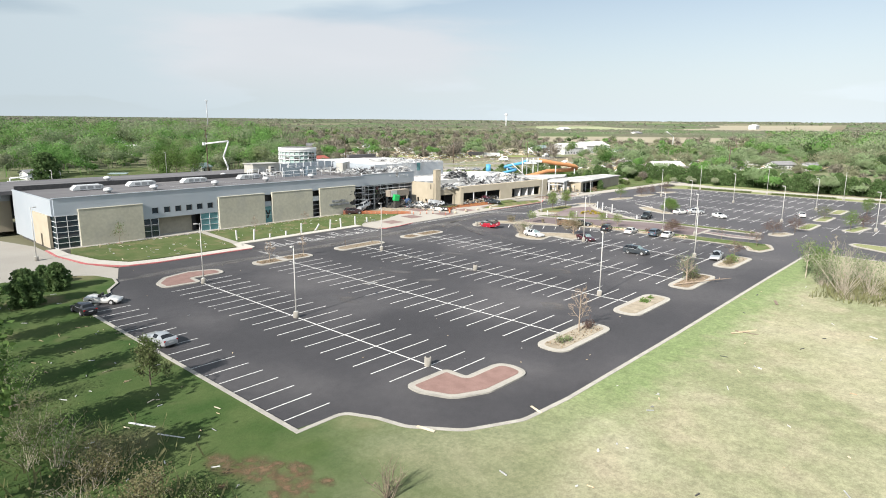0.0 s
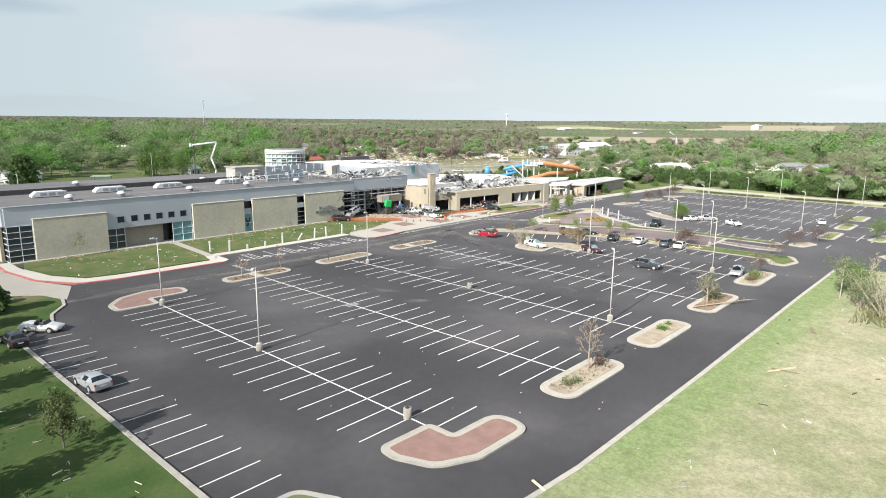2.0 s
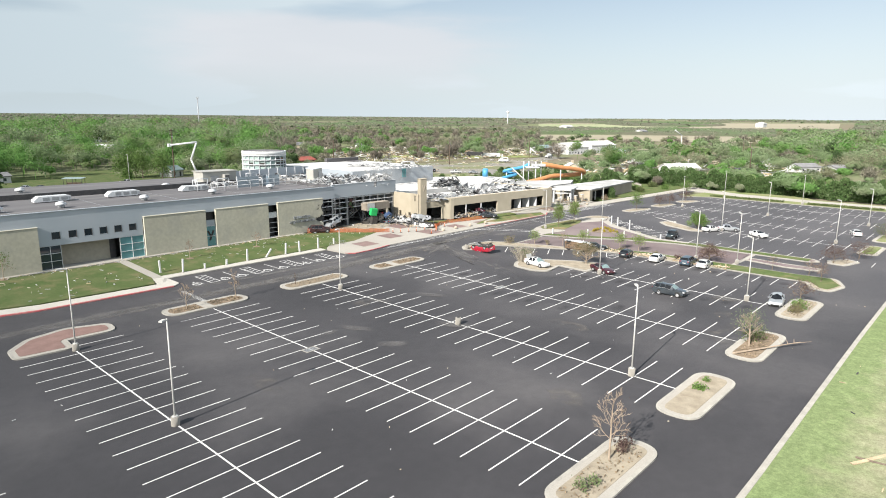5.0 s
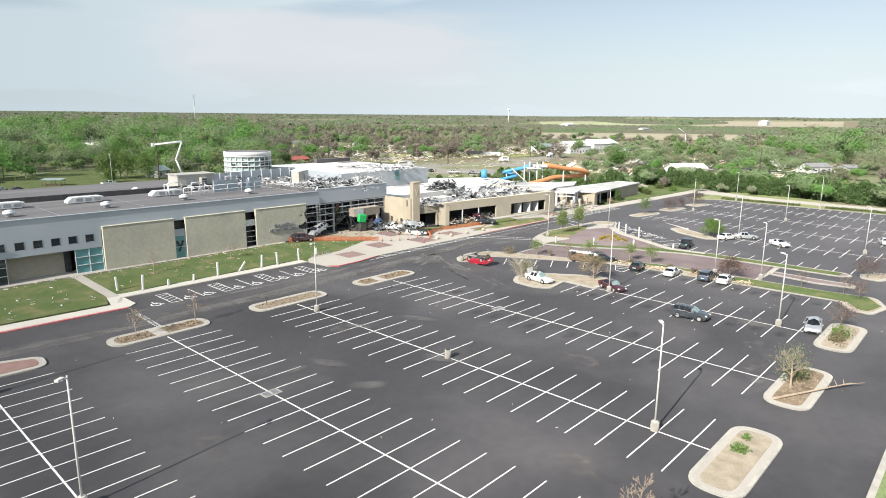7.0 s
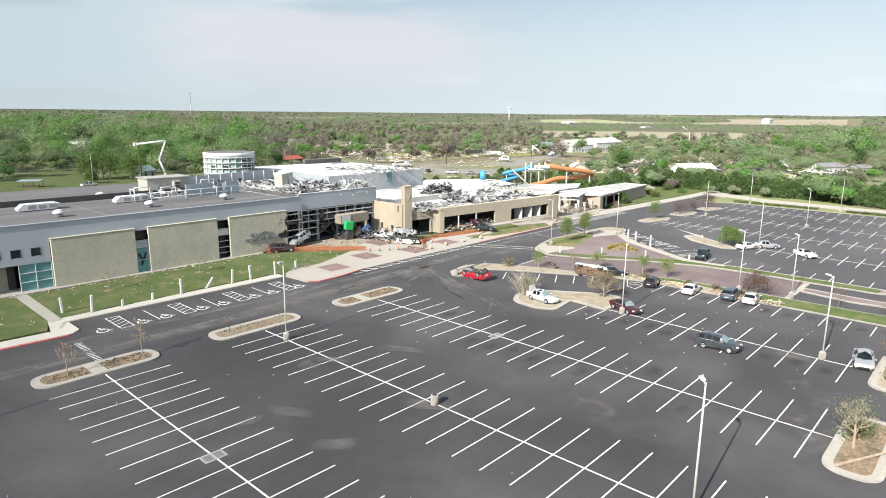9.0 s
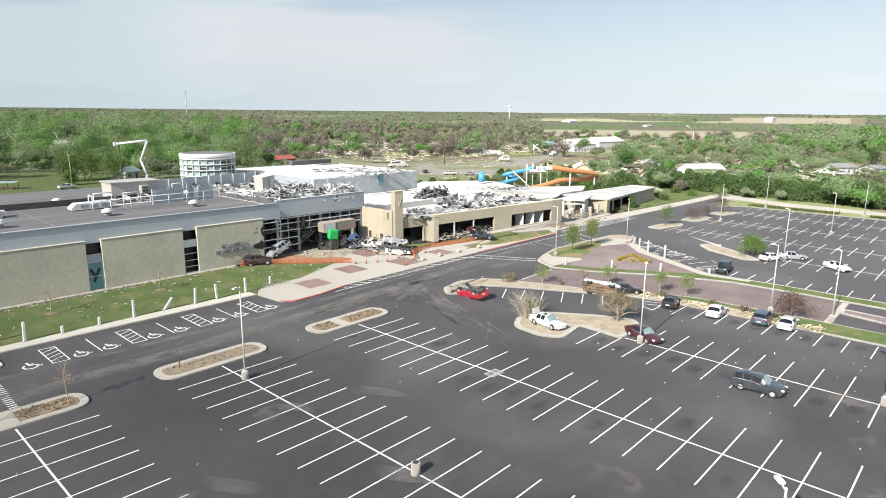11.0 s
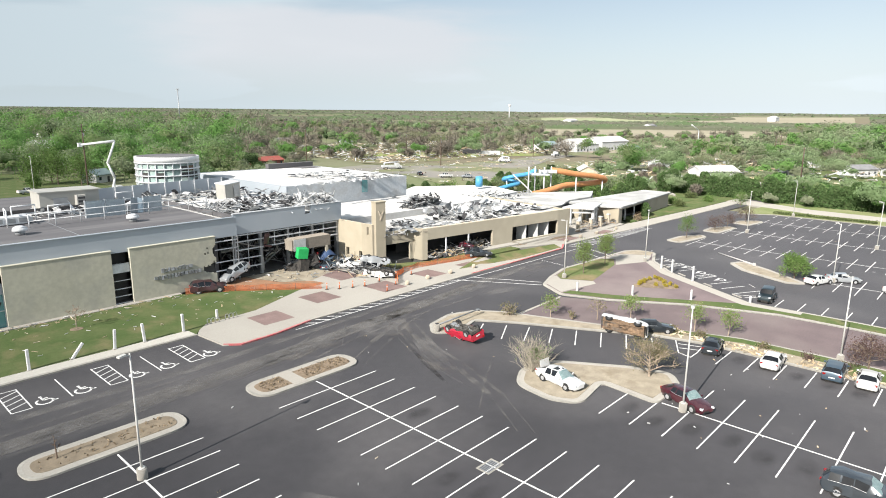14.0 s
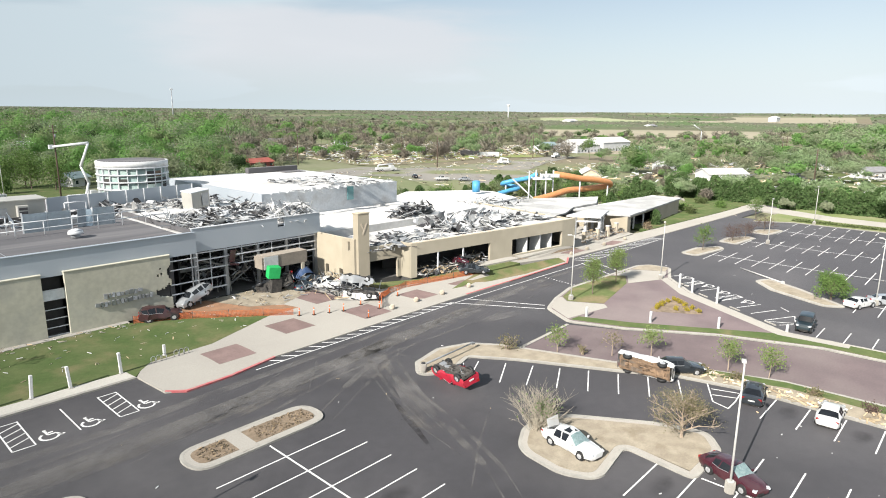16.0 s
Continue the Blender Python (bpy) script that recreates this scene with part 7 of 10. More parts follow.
lamp = street_lamp(14.45, 44.3, 215)
for x, y, r in ((14.6, 68.9, 180), (50.5, 21.3, 40), (50.5, 68.1, 200), (86.7, 44.6, 20), (87.2, 21.45, 60), (111.0, 30.3, 45), (145.6, 44.7, 60), (180.2, 44.0, 60), (180.6, 68.0, 200), (213.6, 66.8, 180), (214.0, 43.2, 180), (146.8, 21.5, 60), (179.6, 20.5, 60), (213.9, 19.5, 180), (147.2, 1.3, 60), (180.2, 2.8, 60), (118.1, 76.0, 130), (137.8, 71.8, 200), (109.2, 37.0, 90), (2.0, 104.0, 0)):
    copy_thing(lamp, spot(x, y, 0, 0, 0, r))


def pedestal(x, y):
    t = thing("lamp_pedestal", "round concrete lamp pedestal without its pole", "lamp pedestal", "bare pedestals", at=(x, y, 0))
    bm = bmesh.new()
    tube(bm, (0, 0, -0.1), (0, 0, 0.95), 0.36, 0.34, n=18)
    part("pedestal", bm, CONCRETE, t)
    bm = bmesh.new()
    tube(bm, (0, 0, 0.95), (0, 0, 1.0), 0.22, n=10)
    part("base_plate", bm, DARKMETAL, t)
    for k in range(4):
        w = math.pi / 4 + k * math.pi / 2
        bm = bmesh.new()
        tube(bm, (0.15 * math.cos(w), 0.15 * math.sin(w), 1.0), (0.15 * math.cos(w), 0.15 * math.sin(w), 1.12), 0.02, n=5)
        part("bolt", bm, DARKMETAL, t)
    return t


p = pedestal(14.42, 21.15)
copy_thing(p, pose(50.35, 44.4, 0))
copy_thing(p, pose(86.4, 73.6, 0.1))
fallen = thing("fallen_pole", "broken grey lamp pole lying across the median", "lamp pole")
bm = bmesh.new()
tube(bm, (86.6, 73.5, 0.95), (94.2, 74.0, 0.85), 0.11, 0.07, n=9)
part("pole", bm, GREYMETAL, fallen)
bm = bmesh.new()
obox(bm, (94.5, 74.05, 0.8), (0.6, 0.34, 0.18), (10, 12, 4))
part("lamp_head", bm, GREYMETAL, fallen)
bm = bmesh.new()
tube(bm, (154.6, 65.1, 0.12), (148.4, 57.1, 0.3), 0.09, 0.11, n=9)
tube(bm, (148.4, 57.1, 0.3), (148.25, 56.9, 0.3), 0.3, n=12)
tagged(link("fallen_pole", bm, POLEWHITE), "white lamp pole lying flat on the asphalt", "lamp pole")


# ---- bollards and posts ----
def bollard(x, y, h=1.3, tilt=(0, 0)):
    bm = bmesh.new()
    obox(bm, (0, 0, h / 2), (0.26, 0.26, h))
    bmesh.ops.bevel(bm, geom=bm.edges[:], offset=0.03, segments=1, affect="EDGES")
    t = thing("bollard", "white square concrete bollard beside the path", "bollard", "white bollards", at=(x, y, 0.1))
    part("post", bm, WHITESIDING, t)
    bm = bmesh.new()
    obox(bm, (0, 0, 0.03), (0.4, 0.4, 0.1))
    part("foot", bm, CONCRETE, t)
    t.matrix_world = spot(x, y, 0.1, *tilt, 0)
    return t


for x, y, h, tilt in ((38.6, 94.6, 2.3, (0, 3)), (42.4, 94.6, 0.9, (0, 0)), (46.4, 94.7, 1.0, (0, 4)), (50.5, 94.8, 2.2, (2, 0)), (54.3, 94.9, 1.9, (0, 38)), (58.4, 94.7, 2.2, (0, 4)), (61.5, 94.6, 2.2, (0, -4)), (66.0, 94.8, 2.2, (3, -3)), (71.0, 96.4, 1.2, (0, 0)), (35.9, 96.9, 2.1, (0, -3)),
                      (112.9, 70.6, 1.4, (0, 0)), (116.5, 63.8, 1.5, (0, 0)), (120.2, 56.9, 1.5, (0, 0)), (124.6, 50.5, 1.0, (0, 0)), (134.9, 67.6, 2.2, (0, 0)), (133.5, 65.2, 2.2, (0, 0)), (130.6, 60.7, 2.4, (0, 0))):
    bollard(x, y, h, tilt)


def paving_ball(x, y):
    bm = bmesh.new()
    bmesh.ops.create_uvsphere(bm, u_segments=14, v_segments=9, radius=0.36)
    for v in bm.verts:
        v.co.z = max(v.co.z, -0.36)
    bmesh.ops.translate(bm, verts=bm.verts, vec=(x, y, 0.46))
    return tagged(link("stone_ball", bm, CAPSTONE, smooth=True), "pale concrete ball bollard on the forecourt", "bollard", "ball bollards")


for x, y in ((98.0, 90.6), (102.5, 90.7), (107.5, 90.5), (113, 90.2), (143, 91.0), (149, 91.2), (155, 90.8), (163, 90.4)):
    paving_ball(x, y)


def cone(x, y):
    t = thing("traffic_cone", "orange channelizer post on a black foot", "traffic cone", "orange posts", at=(x, y, 0.15))
    bm = bmesh.new()
    tube(bm, (0, 0, 0.05), (0, 0, 1.0), 0.09, 0.055, n=10)
    part("post", bm, ORANGE, t)
    bm = bmesh.new()
    box(bm, -0.2, 0.2, -0.2, 0.2, 0, 0.06)
    part("foot", bm, BLACKTRIM, t)
    bm = bmesh.new()
    tube(bm, (0, 0, 0.62), (0, 0, 0.74), 0.085, 0.08, n=10)
    part("band", bm, WHITEMETAL, t)
    return t


c0 = cone(88.4, 97.3)
for x, y in ((89.8, 96.2), (91.6, 95.4), (93.3, 94.7), (93.6, 90.2), (99.9, 95.1), (102.9, 94.7), (97.0, 92.0), (96.6, 95.2)):
    copy_thing(c0, spot(x, y, 0.15))


def net_fence(pts, h=0.9):
    """Sagging orange mesh strung between thin stakes."""
    t = thing("mesh_fence", "sagging orange plastic mesh fence on stakes", "fence")
    for (xa, ya), (xb, yb) in zip(pts, pts[1:]):
        bm = bmesh.new()
        n = 9
        cols = []
        for i in range(n + 1):
            f = i / n
            sag = 0.16 * math.sin(math.pi * f)
            x, y = xa + (xb - xa) * f, ya + (yb - ya) * f
            cols.append([(x, y + 0.05 * math.sin(9 * f + z), 0.18 + z * (h - sag) / 5) for z in range(6)])
        for i in range(n):
            for z in range(6):
                a, b = cols[i][z], cols[i + 1][z]
                obox(bm, tuple((u + v) / 2 for u, v in zip(a, b)), (math.dist(a, b), 0.02, 0.05), (0, 0, math.degrees(math.atan2(b[1] - a[1], b[0] - a[0]))))
        for i in range(0, 3 * n):
            f = i / (3 * n)
            sag = 0.16 * math.sin(math.pi * f)
            x, y = xa + (xb - xa) * f, ya + (yb - ya) * f
            obox(bm, (x, y, 0.18 + (h - sag) / 2), (0.045, 0.02, h - sag))
        part("mesh", bm, ORANGENET, t)
        bm = bmesh.new()
        tube(bm, (xa, ya, 0.1), (xa, ya, 1.15), 0.03, n=5)
        part("stake", bm, DARKMETAL, t)
    return t


net_fence([(73.6, 109.6), (76.2, 108.4), (79.2, 106.2), (82.4, 103.4), (85.4, 100.6), (88.2, 98.2)])
net_fence([(97.4, 91.9), (100.2, 95.2), (103.2, 96.6), (107.0, 97.2), (111, 96.6), (116, 95.8), (121, 95.2)])

# steel gratings in the asphalt
for x, y in ((32.5, 50.6), (68.4, 51.4)):
    g = thing("drain_grate", "square steel drain grate in the asphalt", "drain grate", kind="structure", at=(x, y, 0.012))
    bm = bmesh.new()
    ribbon(bm, [(-0.9, -0.6), (0.9, -0.6), (0.9, 0.6), (-0.9, 0.6)], 0.14, -0.03, 0.01, 1, True)
    part("frame", bm, KERB, g)
    for k in range(9):
        bm = bmesh.new()
        box(bm, -0.7 + 0.17 * k, -0.62 + 0.17 * k, -0.46, 0.46, -0.03, 0.006)
        part("bar", bm, GREYMETAL, g)


def bike_rack(x, y):
    """Bent pipe hoops in a row."""
    t = thing("bike_rack", "low bent steel hoop bicycle rack on the forecourt", "bike rack", "bicycle racks", at=(x, y, 0.15))
    for k in range(3):
        bm = bmesh.new()
        pts = [(0.55 * k + 0.22 * math.cos(w), 0.0, 0.5 + 0.22 * math.sin(w)) for w in np.linspace(math.pi, 0, 7)]
        pts = [(0.55 * k - 0.22, 0, 0)] + pts + [(0.55 * k + 0.22, 0, 0)]
        for a, b in zip(pts, pts[1:]):
            tube(bm, a, b, 0.03, n=5)
        part("hoop", bm, GREYMETAL, t)
    return t


rk = bike_rack(69.2, 95.0)
copy_thing(rk, spot(71.6, 95.1, 0.15))

# ---- plants ----
def cards(points, sizes, rng, flat=0.0, aspect=1.0):
    """Small four-cornered leaf clumps at the points, turned at random: vertices and faces."""
    n = len(points)
    up = rng.normal(size=(n, 3)) + np.array([0, 0, flat])
    a = np.cross(up, rng.normal(size=(n, 3)))
    a /= np.linalg.norm(a, axis=1)[:, None] + 1e-9
    b = np.cross(a, up)
    b /= np.linalg.norm(b, axis=1)[:, None] + 1e-9
    s = np.asarray(sizes).reshape(-1, 1) * 0.5
    jit = rng.uniform(0.6, 1.3, size=(n, 4, 1))
    corner = np.stack([a + b, a - b, -a - b, -a + b], axis=1) * 0.72
    corner = corner * jit * s[:, None, :]
    if aspect != 1.0:
        corner = (np.einsum("nij,nj->ni", corner, a)[..., None] * a[:, None, :] * aspect) + (np.einsum("nij,nj->ni", corner, b)[..., None] * b[:, None, :] / aspect)
    v = (np.asarray(points)[:, None, :] + corner).reshape(-1, 3)
    f = np.arange(4 * n).reshape(n, 4)
    return v, f


def mesh_np(name, v, f, material, normals=None):
    me = bpy.data.meshes.new(name)
    n, k = f.shape
    me.vertices.add(len(v))
    me.vertices.foreach_set("co", np.asarray(v, dtype=np.float32).ravel())
    me.loops.add(n * k)
    me.loops.foreach_set("vertex_index", f.astype(np.int32).ravel())
    me.polygons.add(n)
    me.polygons.foreach_set("loop_start", np.arange(0, n * k, k, dtype=np.int32))
    me.update(calc_edges=True)
    me.materials.append(material)
    if normals is not None:
        soft = me.attributes.new("custom_normal", "FLOAT_VECTOR", "POINT")
        soft.data.foreach_set("vector", np.asarray(normals, dtype=np.float32).ravel())
    return me


def branching(rnd, height, spread, trunk_r, levels=3, clear=0.25, first=6, up=0.6, droop=0.0):
    """Tapered limbs from a trunk: a list of (a, b, r0, r1) and the twig ends."""
    segs, tips = [], []

    def grow(p, d, length, r, lev):
        q = p + d * length
        segs.append((p, q, r, r * 0.6))
        if lev == 0:
            tips.append(q)
            tips.append(p + d * length * 0.5)
            return
        for _ in range(3 if lev > 1 else 4):
            nd = (d + Vector((rnd.gauss(0, 1), rnd.gauss(0, 1), rnd.gauss(up * 0.5 - droop, 0.6))) * 0.62).normalized()
            s = rnd.uniform(0.35, 1.0)
            grow(p + d * length * s, nd, length * rnd.uniform(0.5, 0.72), r * 0.55, lev - 1)

    top = Vector((rnd.gauss(0, 0.03) * height, rnd.gauss(0, 0.03) * height, height * 0.8))
    segs.append((Vector((0, 0, -0.15)), top * 0.5, trunk_r, trunk_r * 0.75))
    segs.append((top * 0.5, top, trunk_r * 0.75, trunk_r * 0.2))
    for i in range(first):
        f = clear + (1 - clear) * (i + 0.4) / first
        w = i * 2.4 + rnd.uniform(-0.4, 0.4)
        d = Vector((math.cos(w), math.sin(w), up + 0.5 * f)).normalized()
        reach = spread * (1.05 - 0.55 * f) * rnd.uniform(0.75, 1.1)
        grow(top * f, d, reach * 0.55, trunk_r * 0.5 * (1.1 - 0.6 * f), levels - 1)
    return segs, tips


def limbs_mesh(bm, segs, least=0.012, sides=5):
    for a, b, r0, r1 in segs:
        tube(bm, a, b, max(r0, least), max(r1, least * 0.7), n=sides if r0 > 0.04 else 3, cap=False)


def tree(name, label, height, spread, leaf, n_leaf, leaf_size, seed, trunk_r=None, bark=BARK, clear=0.28, first=7, up=0.5, levels=3, category="tree", group="", least=0.014, scatter=0.16):
    """A tree: trunk and limbs as one part, the crown of many small leaf clumps as another."""
    rnd = random.Random(seed)
    rng = np.random.default_rng(seed)
    t = thing(name, label, category, group)
    segs, tips = branching(rnd, height, spread, trunk_r or height * 0.022, levels, clear, first, up)
    bm = bmesh.new()
    limbs_mesh(bm, segs, least)
    part("trunk", bm, bark, t)
    if n_leaf:
        tp = np.array([tuple(p) for p in tips])
        pts = tp[rng.integers(0, len(tp), n_leaf)] + rng.normal(size=(n_leaf, 3)) * spread * scatter
        v, f = cards(pts, rng.uniform(0.6, 1.4, n_leaf) * leaf_size, rng)
        ob = new("crown", mesh_np("crown", v, f, leaf))
        ob.parent = t
    return t


def shrub(name, label, height, spread, leaf, n_leaf, leaf_size, seed, stems=16, stem_mat=TWIG, lean=0.6, group="", stem_r=0.03, twigs=5):
    """Many thin stems from the ground, with or without leaf clumps."""
    rnd = random.Random(seed)
    rng = np.random.default_rng(seed)
    t = thing(name, label, "shrub", group)
    bm = bmesh.new()
    tips = []
    for i in range(stems):
        w = rnd.uniform(0, 2 * math.pi)
        p = Vector((rnd.gauss(0, 0.1) * spread, rnd.gauss(0, 0.1) * spread, -0.05))
        d = Vector((math.cos(w) * lean * rnd.random(), math.sin(w) * lean * rnd.random(), 1)).normalized()
        L = height * rnd.uniform(0.6, 1.05)
        q = p + d * L * 0.5
        e = q + (d + Vector((rnd.gauss(0, 0.25), rnd.gauss(0, 0.25), 0))).normalized() * L * 0.5
        tube(bm, p, q, stem_r, stem_r * 0.7, n=4, cap=False)
        tube(bm, q, e, stem_r * 0.7, stem_r * 0.3, n=3, cap=False)
        tips += [q, e, (q + e) / 2]
        for k in range(twigs):
            s = rnd.random()
            b0 = q.lerp(e, s)
            b1 = b0 + (d + Vector((rnd.gauss(0, 0.7), rnd.gauss(0, 0.7), rnd.gauss(0, 0.2)))).normalized() * L * 0.3
            tube(bm, b0, b1, stem_r * 0.45, stem_r * 0.2, n=3, cap=False)
            tips.append(b1)
    part("stem_clump", bm, stem_mat, t)
    if n_leaf:
        tp = np.array([tuple(p) for p in tips])
        pts = tp[rng.integers(0, len(tp), n_leaf)] + rng.normal(size=(n_leaf, 3)) * spread * 0.14
        pts[:, 2] = np.maximum(pts[:, 2], 0.1)
        v, f = cards(pts, rng.uniform(0.6, 1.4, n_leaf) * leaf_size, rng)
        ob = new("foliage", mesh_np("foliage", v, f, leaf))
        ob.parent = t
    return t


def conifer(name, label, height, radius, seed, n=1800, group=""):
    """A full evergreen: a trunk and whorls of needle clumps that narrow upwards, ragged at the rim."""
    rng = np.random.default_rng(seed)
    t = thing(name, label, "tree", group)
    bm = bmesh.new()
    tube(bm, (0, 0, -0.15), (0, 0, height * 0.9), height * 0.02, 0.02, n=6)
    for k in range(14):
        w, z = k * 2.4, height * (0.1 + 0.055 * k)
        r = radius * (1 - z / height)
        tube(bm, (0, 0, z), (r * math.cos(w), r * math.sin(w), z + 0.1), 0.04, 0.015, n=3, cap=False)
    part("trunk", bm, BARK, t)
    z = height * (0.04 + 0.96 * rng.random(n) ** 1.15)
    w = rng.uniform(0, 2 * np.pi, n)
    lob = 0.72 + 0.28 * np.sin(3 * w + z * 1.7 + seed) * np.sin(5 * w - z)
    r = radius * np.sqrt(np.clip(1 - ((z / height - 0.36) / 0.66) ** 2, 0, 1)) * lob * np.sqrt(rng.uniform(0.25, 1.1, n))
    pts = np.stack([r * np.cos(w), r * np.sin(w), z], axis=1)
    v, f = cards(pts, rng.uniform(0.25, 0.55, n) * (0.5 + 0.12 * height), rng)
    ob = new("crown", mesh_np("crown", v, f, LEAFDARK))
    ob.parent = t
    return t


def place(t, x, y, z=0.12, rz=0.0, s=1.0):
    t.matrix_world = spot(x, y, z, 0, 0, rz) @ Matrix.Scale(s, 4)
    return t


# trees and shrubs of the car park
place(tree("bare_tree", "bare young tree with fine twigs on a gravel island", 6.0, 2.6, LEAFRED, 40, 0.10, 31, 0.085, PALEBARK, 0.25, 11, 0.9, 4, least=0.012), 34.2, 15.2)
for i, (x, y, h) in enumerate(((35.6, 14.9, 0.9), (36.6, 15.2, 0.8), (29.2, 14.6, 0.7), (30.4, 14.4, 0.6))):
    place(shrub("low_shrub", "low dry shrub in the gravel island", h, 1.2, LEAFRED if i < 2 else GRASS_W, 160, 0.14, 40 + i, 14, TWIG, 0.9, "dry low shrubs"), x, y, 0.15)
place(shrub("weeds", "patch of green weeds in the gravel", 0.4, 1.4, LEAF, 300, 0.16, 47, 12, LEAF, 1.0), 51.6, 15.0, 0.15)
place(shrub("weeds", "patch of green weeds in the gravel", 0.3, 0.9, LEAF, 200, 0.14, 48, 10, LEAF, 1.0), 54.0, 15.2, 0.15)
place(tree("ragged_tree", "ragged small tree stripped by the storm", 4.0, 2.8, PALESCRUB, 900, 0.10, 51, 0.11, PALEBARK, 0.3, 9, 0.6, 4, least=0.014), 67.4, 15.2)
place(shrub("broken_shrub", "broken olive shrub in the island", 1.5, 2.2, LEAFDULL, 520, 0.16, 52, 26, TWIG, 1.0), 69.6, 15.2, 0.15)
bm = bmesh.new()
tube(bm, (63.2, 15.6, 0.35), (71.8, 11.0, 0.5), 0.11, 0.05, n=7)
for k in range(6):
    tube(bm, (69.4 + 0.4 * k, 12.3 - 0.21 * k, 0.45), (70.2 + 0.4 * k, 12.2 - 0.3 * k + (-1) ** k * 0.7, 0.7), 0.05, 0.02, n=4)
tagged(link("fallen_tree", bm, PALEBARK), "pale snapped tree lying across the island", "tree")
place(tree("red_bare_tree", "small dark red tree, half bare", 3.2, 2.6, LEAFRED, 700, 0.11, 54, 0.07, TWIG, 0.3, 9, 0.4, 4, least=0.012), 90.6, 15.4)
place(shrub("green_shrub", "green and tan shrub in the island", 1.2, 1.8, LEAF, 500, 0.17, 55, 22, TWIG, 1.0), 87.0, 14.8, 0.15)
place(shrub("green_shrub", "green and tan shrub in the island", 1.0, 1.5, LEAFOLIVE, 380, 0.16, 56, 18, TWIG, 1.0), 85.2, 14.6, 0.15)
place(tree("red_bare_tree", "small dark red tree, half bare", 3.0, 2.4, LEAFRED, 420, 0.11, 57, 0.06, TWIG, 0.3, 8, 0.4, 4, least=0.012), 106.4, 16.0, 0.12, 40)
for i, (x, y, h) in enumerate(((29.8, 74.6, 3.7), (37.0, 74.7, 4.6))):
    place(tree("bare_sapling", "bare pale sapling on a mulch island", h, 2.1, LEAFRED, 0, 0.1, 60 + i, 0.06, PALEBARK, 0.3, 7, 0.9, 4, least=0.016, group="bare saplings"), x, y)
place(tree("bare_sapling", "short bare sapling on a gravel island", 2.2, 0.8, LEAFRED, 0, 0.1, 63, 0.06, WOODPOLE, 0.3, 4, 0.9, 3), 47.2, 75.0)
for i, (x, y, h, n) in enumerate(((17.4, 109.4, 4.2, 220), (43.9, 103.6, 3.6, 0), (58.2, 104.8, 3.0, 0))):
    place(tree("lawn_sapling", "thin young tree on the front lawn", h, 1.9, LEAF, n, 0.16, 66 + i, 0.06, PALEBARK, 0.3, 7, 0.8, 4, least=0.013, group="lawn saplings"), x, y, 0.15)
    bm = bmesh.new()
    prism(bm, [(x + 0.7 * math.cos(k), y + 0.7 * math.sin(k)) for k in np.linspace(0, 2 * math.pi, 13)[:-1]], 0.1, 0.19)
    tagged(link("mulch_ring", bm, MULCH), "round mulch bed below the sapling", "planting bed", kind="structure")
place(shrub("splayed_shrub", "large bare splayed shrub on the gravel island", 3.3, 3.6, LEAF, 60, 0.14, 71, 120, STRAW, 1.15, stem_r=0.024), 84.9, 59.0, 0.16)
place(shrub("green_shrub", "green shrub behind the stranded sedan", 2.2, 1.4, LEAF, 380, 0.16, 72, 16, TWIG, 0.6), 85.7, 58.9, 0.16)
place(tree("spreading_tree", "low spreading tree with olive buds on the gravel island", 3.2, 4.0, LEAFOLIVE, 5200, 0.075, 73, 0.13, PALEBARK, 0.1, 16, 0.6, 4, least=0.018, scatter=0.07), 91.4, 49.8)
for i, (x, y, h, n) in enumerate(((100.4, 67.0, 2.5, 500), (103.6, 62.2, 2.6, 160), (106.6, 59.2, 2.9, 620), (108.2, 51.8, 3.2, 700), (108.9, 48.2, 3.0, 600))):
    place(tree("median_tree", "small green tree on the median beside the drive", h, 2.0, YOUNGLEAF if i != 1 else LEAFOLIVE, int(1.3 * n), 0.14, 80 + i, 0.06, PALEBARK, 0.35, 7, 0.5, 3, least=0.014, group="small trees on the median"), x, y)
place(shrub("uprooted_shrub", "uprooted shrub with pale stems on the median", 1.5, 2.0, LEAFOLIVE, 300, 0.15, 86, 26, PALEBARK, 1.3), 97.2, 71.2, 0.16)
place(shrub("stump_shrub", "stump with ragged shoots on the median", 1.0, 0.9, LEAFOLIVE, 140, 0.14, 87, 10, PALEBARK, 0.8, stem_r=0.07), 101.6, 64.6, 0.16)
place(tree("dark_red_tree", "leaning dark red tree with bare limbs", 2.9, 3.0, LEAFRED, 2600, 0.12, 88, 0.12, TWIG, 0.12, 9, 0.25, 4, least=0.02, scatter=0.12), 108.7, 34.4, 0.16)
for i, (x, y) in enumerate(((107.2, 44.0), (106.9, 39.4), (106.2, 50.4), (107.0, 36.2), (105.6, 53.4))):
    place(shrub("verge_shrub", "brown flattened shrub on the verge", 0.7, 1.4, LEAFRED if i % 2 else LEAFOLIVE, 260, 0.14, 90 + i, 16, TWIG, 1.4, "verge shrubs"), x, y, 0.16)
for i, (x, y) in enumerate(((122.6, 75.2), (130.8, 75.8))):
    place(tree("court_tree", "young leafy tree on the court lawn", 5.4, 2.4, YOUNGLEAF, 2600, 0.15, 100 + i, 0.09, BARK, 0.3, 11, 0.75, 4, group="young trees on the court lawn"), x, y)
place(tree("round_tree", "dense round green tree on the curved island", 2.9, 3.2, LEAF, 6000, 0.17, 103, 0.14, BARK, 0.14, 13, 0.35, 4, scatter=0.1), 144.3, 49.8)
